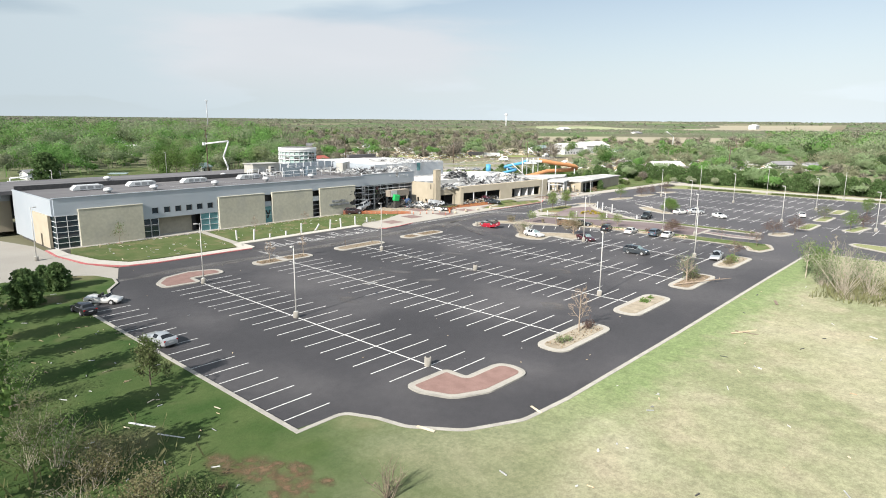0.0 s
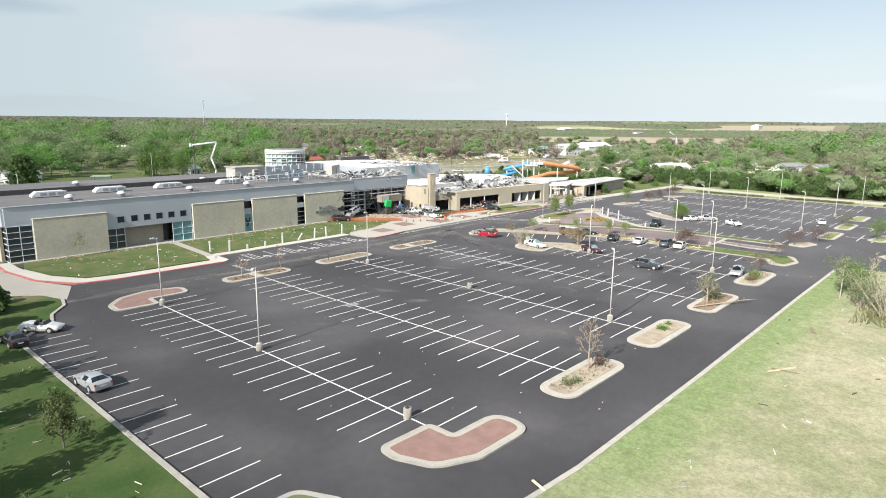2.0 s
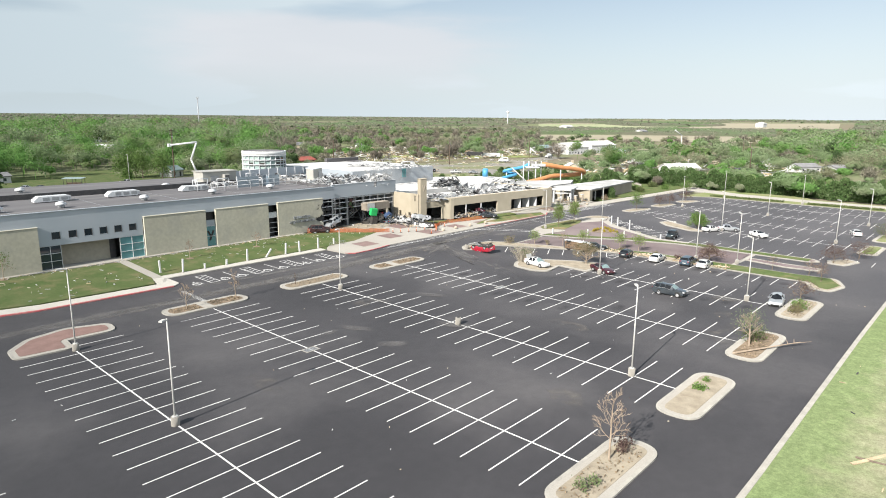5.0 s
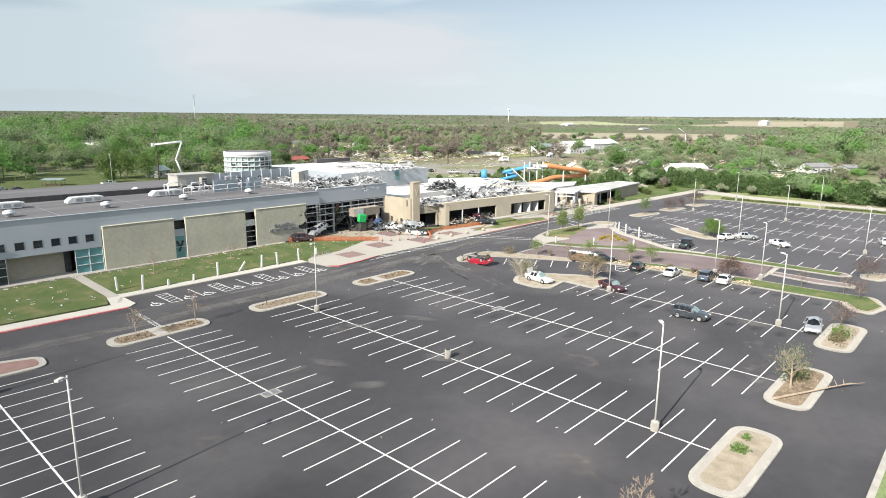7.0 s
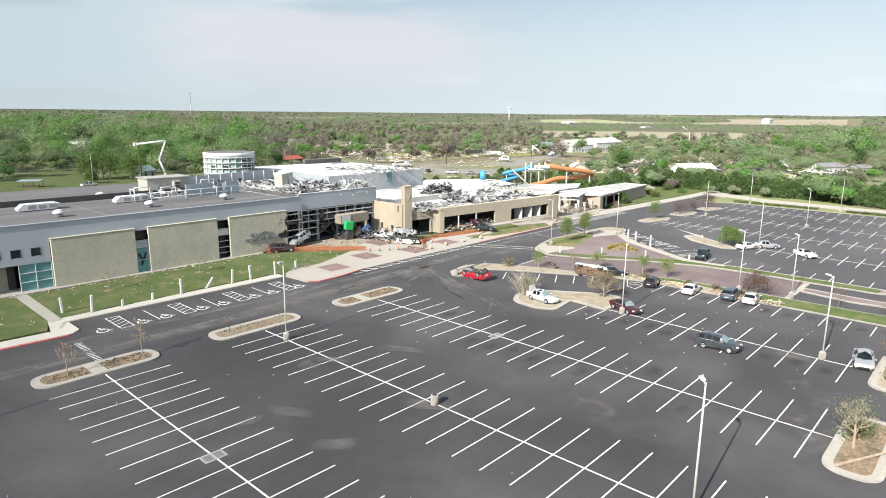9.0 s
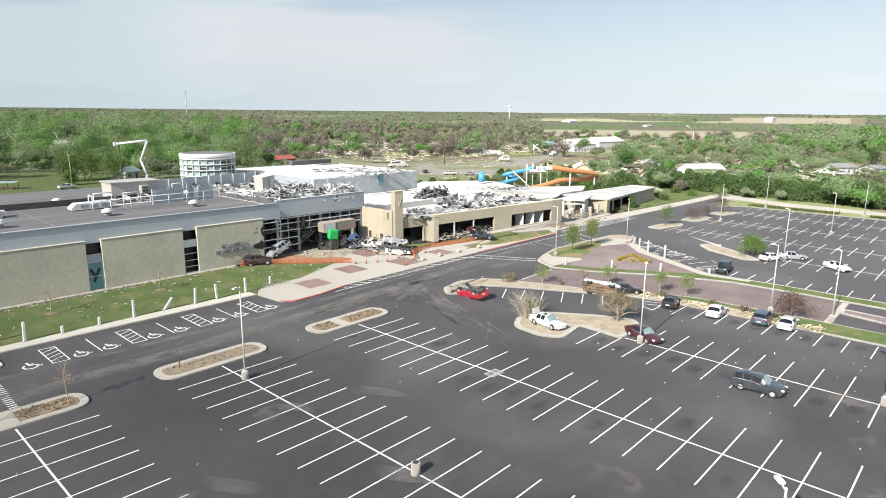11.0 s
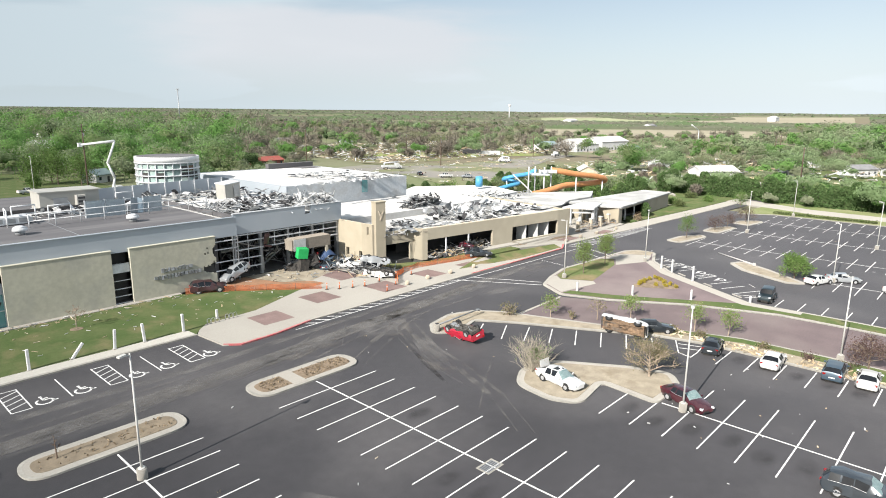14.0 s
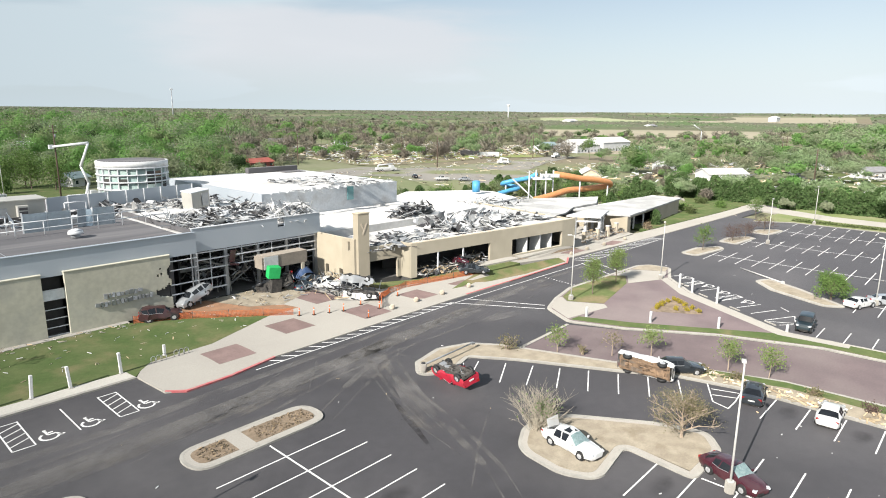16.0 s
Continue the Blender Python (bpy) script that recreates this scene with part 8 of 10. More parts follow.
for i, (x, y, m) in enumerate(((164.2, 75.0, LEAF), (178.0, 74.0, LEAFRED), (183.5, 73.2, LEAFRED), (194.6, 72.6, LEAFRED), (215.6, 80.5, LEAF), (131.8, 14.9, LEAFRED), (160.5, 14.6, LEAFDULL), (176.5, 7.4, LEAF), (124.1, 17.6, LEAFRED), (149.6, 4.2, LEAFRED), (143.2, 5.8, LEAF))):
    place(tree("island_tree", "small rounded tree on a kerbed island", 4.8 if m is LEAF else 2.8, 3.0 if m is LEAF else 3.6, m, 1500 if m is LEAF else 1300, 0.15 if m is LEAF else 0.12, 110 + i, 0.08, BARK, 0.22, 9, 0.5 if m is LEAF else 0.2, 3, group="island trees", scatter=0.13), x, y)
for i, (x, y) in enumerate(((122.3, 65.5), (123.1, 65.8), (123.9, 65.7), (125.0, 65.9), (126.2, 65.7), (127.7, 65.5), (127.4, 64.8), (126.9, 64.2), (126.1, 63.3), (125.5, 62.1), (123.6, 63.5), (124.2, 62.3), (124.6, 60.9))):
    if i == 0:
        ys = place(shrub("yellow_shrub", "clipped yellow shrub in the court", 0.55, 0.46, YELLOWPLANT, 420, 0.1, 130, 8, TWIG, 0.8, "yellow shrubs"), x, y, 0.17)
    else:
        copy_thing(ys, pose(x, y, 0.17, 0, 0, 40 * i))
for i, (x, y) in enumerate(((110.1, 24.2), (109.4, 18.4))):
    place(tree("thin_tree", "thin nearly bare tree on the grass median", 2.8, 2.2, LEAFRED, 160, 0.1, 135 + i, 0.05, TWIG, 0.35, 8, 0.4, 3, group="thin median trees", least=0.012), x, y, 0.14)
bm = bmesh.new()
prism(bm, rounded([(120.9, 65.5), (124.2, 60.2), (125.4, 60.8), (128.4, 65.2), (126.5, 66.3), (122.0, 66.3)], 0.8), 0.1, 0.178)
tagged(link("planting_bed", bm, MULCH), "mulch bed of yellow shrubs in the court", "planting bed", kind="structure")

# scrub on the dry field, and the west side
place(shrub("field_scrub", "tall pale bare scrub splayed from one root", 7.2, 3.6, PALESCRUB, 500, 0.14, 140, 60, STRAW, 1.0, stem_r=0.032, twigs=2), 75.4, -4.6, 0.1)
place(shrub("field_scrub", "tall pale bare scrub splayed from one root", 5.4, 3.0, PALESCRUB, 300, 0.14, 146, 36, STRAW, 1.1, stem_r=0.03, twigs=2), 77.6, -7.6, 0.1)
place(tree("field_tree", "slender bare tree on the dry field", 8.8, 3.0, LEAFOLIVE, 60, 0.15, 142, 0.10, STRAW, 0.3, 8, 1.0, 3, least=0.02), 80.6, -1.6, 0.1)
place(tree("field_tree", "slender budding tree on the dry field", 7.0, 2.6, PALESCRUB, 700, 0.16, 147, 0.09, STRAW, 0.3, 8, 1.0, 3, least=0.02), 83.2, 2.0, 0.1)
place(shrub("field_scrub", "leafy pale green scrub on the dry field", 4.2, 3.4, PALESCRUB, 1500, 0.2, 143, 26, STRAW, 0.9), 80.0, -1.0, 0.1)
place(shrub("field_scrub", "leafy green scrub on the dry field", 4.8, 3.6, LEAF, 1500, 0.22, 145, 26, TWIG, 0.8), 88.0, 1.2, 0.1)
place(shrub("field_scrub", "leafy pale green scrub on the dry field", 3.8, 3.8, PALESCRUB, 1300, 0.2, 148, 26, STRAW, 0.9), 86.6, -5.4, 0.1)
place(shrub("field_scrub", "low tan brush on the dry field", 1.1, 5.0, WEEDS, 0, 0.25, 144, 90, STRAW, 1.8, stem_r=0.02), 77.4, -8.0, 0.1)
place(shrub("field_scrub", "low tan brush on the dry field", 0.9, 4.4, WEEDS, 0, 0.25, 149, 80, STRAW, 1.8, stem_r=0.02), 73.6, -5.6, 0.1)
place(conifer("juniper", "dark green juniper on the west lawn", 4.9, 2.5, 150, 3200, "junipers on the lawn"), -7.4, 74.0, 0.1)
place(conifer("juniper", "dark green juniper on the west lawn", 3.9, 2.1, 151, 2600, "junipers on the lawn"), -1.9, 80.2, 0.1)
place(conifer("juniper", "dark green juniper on the west lawn", 3.0, 1.5, 152, 1600, "junipers on the lawn"), -2.6, 84.6, 0.1)
place(tree("young_tree", "leafy olive-green young tree on the west lawn", 4.9, 1.9, LEAFDULL, 3000, 0.15, 153, 0.08, BARK, 0.12, 12, 0.55, 4, scatter=0.12), -7.0, 36.5, 0.1)
place(shrub("bare_bush", "small bare bush on the grass", 2.4, 1.9, LEAF, 0, 0.1, 154, 22, TWIG, 0.9), -4.0, 7.2, 0.08)
for i, (x, y, h, m, n) in enumerate(((-17.4, 27.0, 3.6, LEAF, 700), (-18.2, 19.0, 3.4, LEAFOLIVE, 420), (-13.6, 12.6, 1.6, LEAF, 420), (-18.4, 34.0, 4.2, LEAF, 800), (-15.4, 17.4, 2.4, LEAFOLIVE, 1900), (-16.6, 12.6, 2.8, LEAFDULL, 1900), (-14.6, 9.6, 1.8, LEAF, 700), (-16.4, 22.6, 2.8, LEAFOLIVE, 1700), (-18.8, 28.6, 4.0, LEAFDULL, 1600), (-12.6, 15.8, 1.1, LEAFDULL, 900), (-17.0, 40.0, 3.4, LEAF, 900), (-16.2, 47.0, 3.0, LEAF, 800))):
    place(shrub("west_scrub", "tangled green scrub and dry stems", h, 2.8, m, n, 0.13, 160 + i, 16, STRAW, 0.9, "scrub by the west lawn", stem_r=0.022), x, y, 0.08)
for i, (x, y, h) in enumerate(((-23.5, 24, 9.5), (-20.5, 33, 10), (-19.4, 44, 9), (-17.5, 52, 10.5), (-16.8, 60, 9), (-14.0, 67, 8.5), (-15.5, 74, 9), (-13, 86, 8))):
    place(tree("west_tree", "tall leafy tree west of the lawn", h, 3.6, LEAF, 1500, 0.42, 170 + i, 0.2, BARK, 0.25, 9, 0.6, 3, group="trees west of the lawn", scatter=0.2), x, y, 0.08)


for i, (y0, y1) in enumerate(((-8, 14), (22, 42), (49, 72))):
    rng = np.random.default_rng(660 + i)
    n = 1500
    pts = np.stack([rng.normal(215.4, 0.6, n), rng.uniform(y0, y1, n), rng.uniform(0.1, 0.7, n)], axis=1)
    v, f = cards(pts, rng.uniform(0.2, 0.45, n), rng)
    tagged(new("low_hedge", mesh_np("low_hedge", v, f, LEAFDULL)), "low spreading evergreen strip in the verge", "hedge", kind="stuff")

# evergreen hedge beyond the far road
hedge = [conifer("hedge_evergreen", "dense dark evergreen in the long hedge", 5.0, 2.5, 200 + i, 1500, "evergreen hedge") for i in range(3)]
rnd = random.Random(77)
for i in range(58):
    f = i / 57
    x, y = 234.8 + 10.0 * f * f + rnd.uniform(-1.4, 1.4), -38 + 152 * f + rnd.uniform(-0.8, 0.8)
    m = pose(x, y, -0.15, 0, 0, rnd.uniform(0, 360))
    if i < 3:
        hedge[i].matrix_world = m
    else:
        c = copy_thing(hedge[i % 3], m)
        c.scale = (1.15, 1.15, 1.3) if i % 4 else (1.25, 1.25, 1.55)
        if i % 5 == 0:
            c.scale = (1.0, 1.0, 0.9)
for i, (x, y) in enumerate(((226, 93), (230.5, 100), (213.4, 98.6), (210.4, 95.4))):
    place(shrub("verge_bush", "spreading olive bush near the end block", 1.5, 2.8, LEAFDULL if i % 2 else LEAF, 1100, 0.28, 230 + i, 18, TWIG, 1.0, "bushes by the end block"), x, y, 0.1)

place(conifer("wall_evergreen", "small dark evergreen against the end block", 3.4, 1.5, 236, 1200), 186.6, 94.6, 0.1)
place(shrub("tan_shrub", "low tan dried shrub before the end block", 1.1, 2.6, WEEDS, 900, 0.16, 237, 26, STRAW, 1.2), 178.6, 92.9, 0.15)
# bare soil on the near lawn
rnd = random.Random(88)
for level, (cx, cy, r) in enumerate(((-9.4, 18.8, 1.5), (-8.3, 16.2, 1.9), (-7.2, 13.2, 1.7), (-5.8, 14.4, 0.9), (-8.9, 13.0, 0.6), (-6.6, 16.0, 0.5), (-10.6, 16.4, 0.5), (-5.6, 11.6, 0.6))):
    bm = bmesh.new()
    prism(bm, [(cx + 1.5 * r * q * math.cos(w) * 0.8, cy + 1.5 * r * q * math.sin(w) * 1.25) for w, q in ((0.26 * k, rnd.uniform(0.5, 1.15)) for k in range(24))], 0.05, 0.118 + 0.004 * level)
    tagged(link("bare_patch", bm, RAWSOIL), "ragged bare brown soil patch in the lawn", "soil", kind="structure")

# dry weeds over the planted islands
for i, (x0, x1, y0, y1, n, m) in enumerate(((27.8, 31.4, 73.6, 75.8, 420, WEEDS), (33.4, 37.4, 73.6, 75.8, 420, WEEDS), (45.8, 55.4, 73.6, 75.8, 260, WEEDS), (63.8, 66.2, 73.6, 75.8, 320, WEEDS), (68.4, 73.4, 73.6, 75.8, 620, WEEDS), (63.6, 73.4, 13.6, 15.8, 700, WEEDS), (28.0, 37.0, 13.6, 15.8, 500, WEEDS), (83, 92.5, 13.6, 15.8, 500, WEEDS))):
    n = n // 3
    rng = np.random.default_rng(600 + i)
    pts = np.stack([rng.uniform(x0, x1, n), rng.uniform(y0, y1, n), rng.uniform(0.17, 0.30, n)], axis=1)
    v, f = cards(pts, rng.uniform(0.10, 0.26, n), rng, 0.6, 1.5)
    tagged(new("dry_weeds", mesh_np("dry_weeds", v, f, m)), "low dry brown weeds over the island bed", "weeds", kind="stuff")

# shrubs and young evergreens between the pool deck and the street
rnd = random.Random(91)
kinds = [shrub("yard_bush", "rounded dull green bush behind the pool deck", 2.6, 3.0, m, 900, 0.3, 240 + i, 16, TWIG, 1.0, "bushes behind the pool deck") for i, m in enumerate((LEAFDULL, LEAF, PALESCRUB))]
kinds.append(conifer("yard_evergreen", "small dark evergreen behind the pool deck", 3.6, 1.5, 246, 900, "bushes behind the pool deck"))
for i in range(26):
    f = i / 25
    x, y = 158 + 66 * f + rnd.uniform(-3, 3), 172 - 22 * f + rnd.uniform(-7, 7)
    m = pose(x, y, land_height(x, y) + 0.1, 0, 0, rnd.uniform(0, 360)) @ Matrix.Scale(rnd.uniform(0.7, 1.3), 4)
    if i < 4:
        kinds[i].matrix_world = m
    else:
        copy_thing(kinds[rnd.choice((0, 0, 1, 2, 3))], m)
for i in range(52):
    x, y = rnd.uniform(196, 240), rnd.uniform(112, 168)
    copy_thing(kinds[rnd.choice((0, 0, 1, 2, 2, 3, 3))], pose(x, y, land_height(x, y) + 0.1, 0, 0, rnd.uniform(0, 360)) @ Matrix.Scale(rnd.uniform(0.8, 1.7), 4))
place(conifer("yard_evergreen", "tall dark evergreen behind the building", 13.0, 5.8, 247, 3600), 41.5, 240.0, land_height(41.5, 240.0))

# ---- woods and town in the distance ----
WOODGREEN = mat("woods_green", (0.145, 0.295, 0.082), (0.215, 0.375, 0.120), scale=0.06, fine=0.4, rough=0.9, island=0.12, spec=0.1, c=(0.235, 0.285, 0.140), c_scale=0.05, c_range=(0.50, 0.62), through_light=0.4)
WOODPALE = mat("woods_pale_green", (0.235, 0.330, 0.160), (0.305, 0.390, 0.215), scale=0.06, fine=0.4, rough=0.9, island=0.14, spec=0.1, c=(0.285, 0.315, 0.200), c_scale=0.05, c_range=(0.48, 0.60), through_light=0.4)
WOODOLIVE = mat("woods_olive", (0.25, 0.265, 0.160), (0.31, 0.31, 0.205), scale=0.09, fine=0.4, rough=0.9, island=0.14, spec=0.1, through_light=0.35)
WOODBROWN = mat("woods_bare_twigs", (0.36, 0.315, 0.26), (0.31, 0.28, 0.225), scale=0.06, fine=0.5, rough=0.95, island=0.2, spec=0.1, c=(0.34, 0.325, 0.25), c_scale=0.016, c_range=(0.5, 0.65), through_light=0.3)
# far woods: paler, greyer, low-contrast colours that carry the air's haze
WOODFAR = mat("woods_far_hazed", (0.300, 0.297, 0.225), (0.340, 0.312, 0.258), scale=0.012, fine=0.06, rough=0.95, island=0.06, spec=0.1, c=(0.255, 0.297, 0.187), c_scale=0.006, c_range=(0.5, 0.62), through_light=0.4)
WOODFARGREEN = mat("woods_far_green_hazed", (0.225, 0.307, 0.163), (0.270, 0.322, 0.200), scale=0.012, fine=0.06, rough=0.95, island=0.06, spec=0.1, c=(0.288, 0.300, 0.220), c_scale=0.006, c_range=(0.5, 0.62), through_light=0.4)
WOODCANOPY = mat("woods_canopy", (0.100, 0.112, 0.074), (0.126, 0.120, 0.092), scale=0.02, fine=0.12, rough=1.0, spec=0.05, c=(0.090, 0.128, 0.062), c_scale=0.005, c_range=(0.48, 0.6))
WOODDARK = mat("woods_evergreen", (0.060, 0.100, 0.042), (0.090, 0.135, 0.058), scale=0.06, fine=0.25, rough=0.95, island=0.3, spec=0.1, through_light=0.2)
GREENFIELD = mat("spring_field", (0.24, 0.27, 0.15), (0.28, 0.285, 0.175), scale=0.006, fine=0.05, rough=1.0, stretch=(1, 0.15, 1))
FIELD = mat("ploughed_field", (0.235, 0.21, 0.155), (0.27, 0.245, 0.175), scale=0.01, fine=0.1, rough=1.0, stretch=(1, 0.15, 1))

TEALROOF = mat("grey_green_roof", (0.30, 0.38, 0.38), (0.24, 0.31, 0.32), scale=0.3, fine=2.0, rough=0.6)

# ground plan of the buildings beyond the site: place, width, depth, wall height, turn, walls, roof, label, name, rise
SHEDS = [(489, 268, 34, 18, 6.6, -8, WHITESIDING, ROOFWHITE, "long white metal shed, roof pale", "shed", 3.4), (452, 271, 26, 18, 5.6, -8, WHITESIDING, ROOFWHITE, "white metal shed beside a yard", "shed", 3.6), (446, 296, 17, 11, 4.2, -8, WHITESIDING, TEALROOF, "white house with a torn grey-green roof", "house", 2.2),
         (384, 66, 9, 8, 3.0, -30, WHITESIDING, GREYROOF, "small white garage by the bungalow", "shed", 1.4), (198, 290, 14, 8, 2.6, 12, REDROOF, REDROOF, "torn red metal shed behind the hall", "shed", 1.6), (486, 240, 11, 7, 2.8, -8, WHITESIDING, TEALROOF, "low shed with a grey-green roof", "shed", 1.4)]
HOUSES = [(309, 121, 17, 10, 3.0, -38, WHITESIDING, ROOFWHITE, "low house under white tarpaulin", "house", 1.9), (344, 158, 12, 9, 3.0, -20, WHITESIDING, ROOFWHITE, "damaged white house among trees", "house", 1.5), (378, 80, 14, 9, 3.0, -30, WHITESIDING, GREYROOF, "white bungalow with pale roof", "house", 1.8),
          (420, 108, 11, 9, 3.2, 10, WHITESIDING, GREYROOF, "white house among green trees", "house", 2.0), (466, 132, 12, 9, 3.2, 40, WHITESIDING, GREYROOF, "grey-roofed house in the trees", "house", 2.0), (322, 386, 8, 6, 5.0, -20, WHITESIDING, GREYROOF, "wrecked tall white house, roof torn open", "house", 2.2),
          (256, 152, 9, 8, 3.6, 40, INSUL, ROOFWHITE, "small gabled house with a chimney", "house", 2.4), (152, 458, 20, 10, 5.0, -60, WHITESIDING, ROOFWHITE, "white roofed house in the woods", "house", 2.0)]
FAR_HOUSES = [(52, 288, 13, 8, 2.8, 8, WHITESIDING, GREYROOF, "low pale house behind the yard", "house", 1.2), (117, 273, 8, 6, 2.8, 30, WHITESIDING, TEALROOF, "grey house below a utility pole", "house", 1.8), (308, 442, 14, 9, 4.6, -40, INSUL, GREYROOF, "damaged tan house with a grey roof", "house", 2.2), (232, 468, 14, 9, 3.6, -60, WHITESIDING, ROOFWHITE, "white house among stripped trees", "house", 2.0),
              (312, 520, 16, 10, 4.2, -50, WHITESIDING, TEALROOF, "white house with a blue-grey roof far off", "house", 2.0), (346, 622, 20, 11, 4.5, -50, WHITESIDING, ROOFWHITE, "white roofed house far off", "house", 2.4), (228, 690, 40, 14, 4.0, 10, WHITESIDING, ROOFWHITE, "long white building far off", "shed", 1.6), (338, 98, 9, 7, 2.4, -70, WHITESIDING, GREYROOF, "low white house behind the hedge", "house", 1.4)]
FAR_HOUSES += [(420, 860, 30, 14, 4.0, 25, INSUL, REDROOF, "red roofed building far off", "house", 2.6), (330, 905, 44, 16, 4.0, 12, INSUL, REDROOF, "tan row of houses far off", "house", 2.4), (560, 700, 18, 12, 4.0, 40, WHITESIDING, REDROOF, "house with a red roof far off", "house", 2.6), (1010, 470, 22, 14, 4.0, 0, WHITESIDING, GREYROOF, "white farmhouse far off", "house", 2.6),
               (1130, 690, 40, 16, 5, 10, WHITESIDING, ROOFWHITE, "white farm sheds far off", "shed", 3.0), (1500, 420, 26, 16, 9, 0, WHITESIDING, WHITESIDING, "white grain elevator far off", "shed", 3.0)]


def in_open(x, y):
    """Places kept free of trees: the site, the street, yards and fields."""
    if (x < 232 and y < 224) or (20 < x < 104 and y < 290):
        return True
    if 196 < x < 375 and 168 < y < 292 and y < 300 - 0.18 * (x - 196) and x - 196 > (y - 262) * 0.3:
        return True
    for cx, cy, r in ((55, 262, 30), (27, 262, 28), (40, 232, 20), (80, 258, 15), (275, 152, 16), (485, 276, 46), (535, 262, 28), (440, 250, 22), (400, 232, 20), (368, 84, 14), (345, 68, 13), (310, 121, 16), (640, 250, 30), (410, 300, 20), (385, 530, 12), (300, 330, 14), (470, 300, 26), (450, 276, 30), (95, 280, 20), (97, 305, 14), (80, 262, 18), (290, 320, 15), (325, 318, 15), (300, 75, 14), (325, 72, 14), (108, 236, 14), (112, 250, 14), (147, 436, 14), (141, 414, 13), (135, 392, 11)):
        if (x - cx) ** 2 + (y - cy) ** 2 < r * r:
            return True
    for a in SHEDS + HOUSES + FAR_HOUSES:
        d = math.hypot(a[0] - 40, a[1] - 30)
        for step, r in ((0, 0.7), (0.7, 0.6), (1.4, 0.5)) if a[1] > 180 else ((0, 0.6),):
            cx, cy = a[0] - (a[0] - 40) / d * step * a[2], a[1] - (a[1] - 30) / d * step * a[2]
            if (x - cx) ** 2 + (y - cy) ** 2 < (r * a[2]) ** 2:
                return True
    return False


def unit(v):
    return v / (np.linalg.norm(v, axis=-1, keepdims=True) + 1e-9)


def wood(name, label, material, spots, n, leaf, seed, squat=1.0, lobes=9, up=0.3):
    """One mesh of many small leaf sprays: loose rounded crowns of several lobes over the given spots, each with a stem."""
    rng = np.random.default_rng(seed)
    sp = np.array(spots)
    m = len(sp)
    who = np.repeat(np.arange(m), n)
    base, h = sp[who, :3], sp[who, 3]
    wide = rng.uniform(0.8, 1.25, m)[who] * squat
    c = unit(rng.normal(size=(m, lobes, 3)))
    c[:, :, 2] = np.abs(c[:, :, 2]) * 1.15 - 0.45
    c *= rng.uniform(0.13, 0.30, size=(m, lobes, 1))
    centre = c[who, rng.integers(0, lobes, m * n)]
    d = unit(rng.normal(size=(m * n, 3)))
    p = centre + d * (0.17 * rng.uniform(0.25, 1.0, m * n) ** 0.5)[:, None]
    pts = base + np.stack([p[:, 0] * h * wide, p[:, 1] * h * wide, (0.56 + p[:, 2] * 0.95) * h], axis=1)
    pts[:, 2] = np.maximum(pts[:, 2], base[:, 2] + 0.3)
    # shading follows the roundness of crown and lobe, and the sprays lie roughly along it
    nv = unit(unit(p) * 0.9 + d * 0.55 + rng.normal(size=(m * n, 3)) * 0.25 + np.array([0, 0, up]))
    g = unit(nv + rng.normal(size=(m * n, 3)) * 0.3)
    a = unit(np.cross(g, rng.normal(size=(m * n, 3))))
    b = np.cross(g, a)
    s = (rng.uniform(0.6, 1.4, m * n) * leaf)[:, None]
    v = np.stack([pts + a * s, pts - a * s * 0.5 + b * s * 0.85, pts - a * s * 0.5 - b * s * 0.85], axis=1).reshape(-1, 3)
    stems = np.zeros((m, 3, 3))
    w = 0.014 * sp[:, 3]
    stems[:] = sp[:, None, :3]
    stems[:, 0, 0] -= w
    stems[:, 1, 0] += w
    stems[:, :2, 2] -= 0.5
    stems[:, 2, 2] += 0.7 * sp[:, 3]
    v = np.vstack([v, stems.reshape(-1, 3)])
    nv = np.vstack([np.repeat(nv, 3, axis=0), np.tile([-0.7, -0.7, 0.14], (3 * m, 1))])
    ob = new(name, mesh_np(name, v, np.arange(len(v)).reshape(-1, 3), material, nv))
    return tagged(ob, label, "woods", kind="stuff")


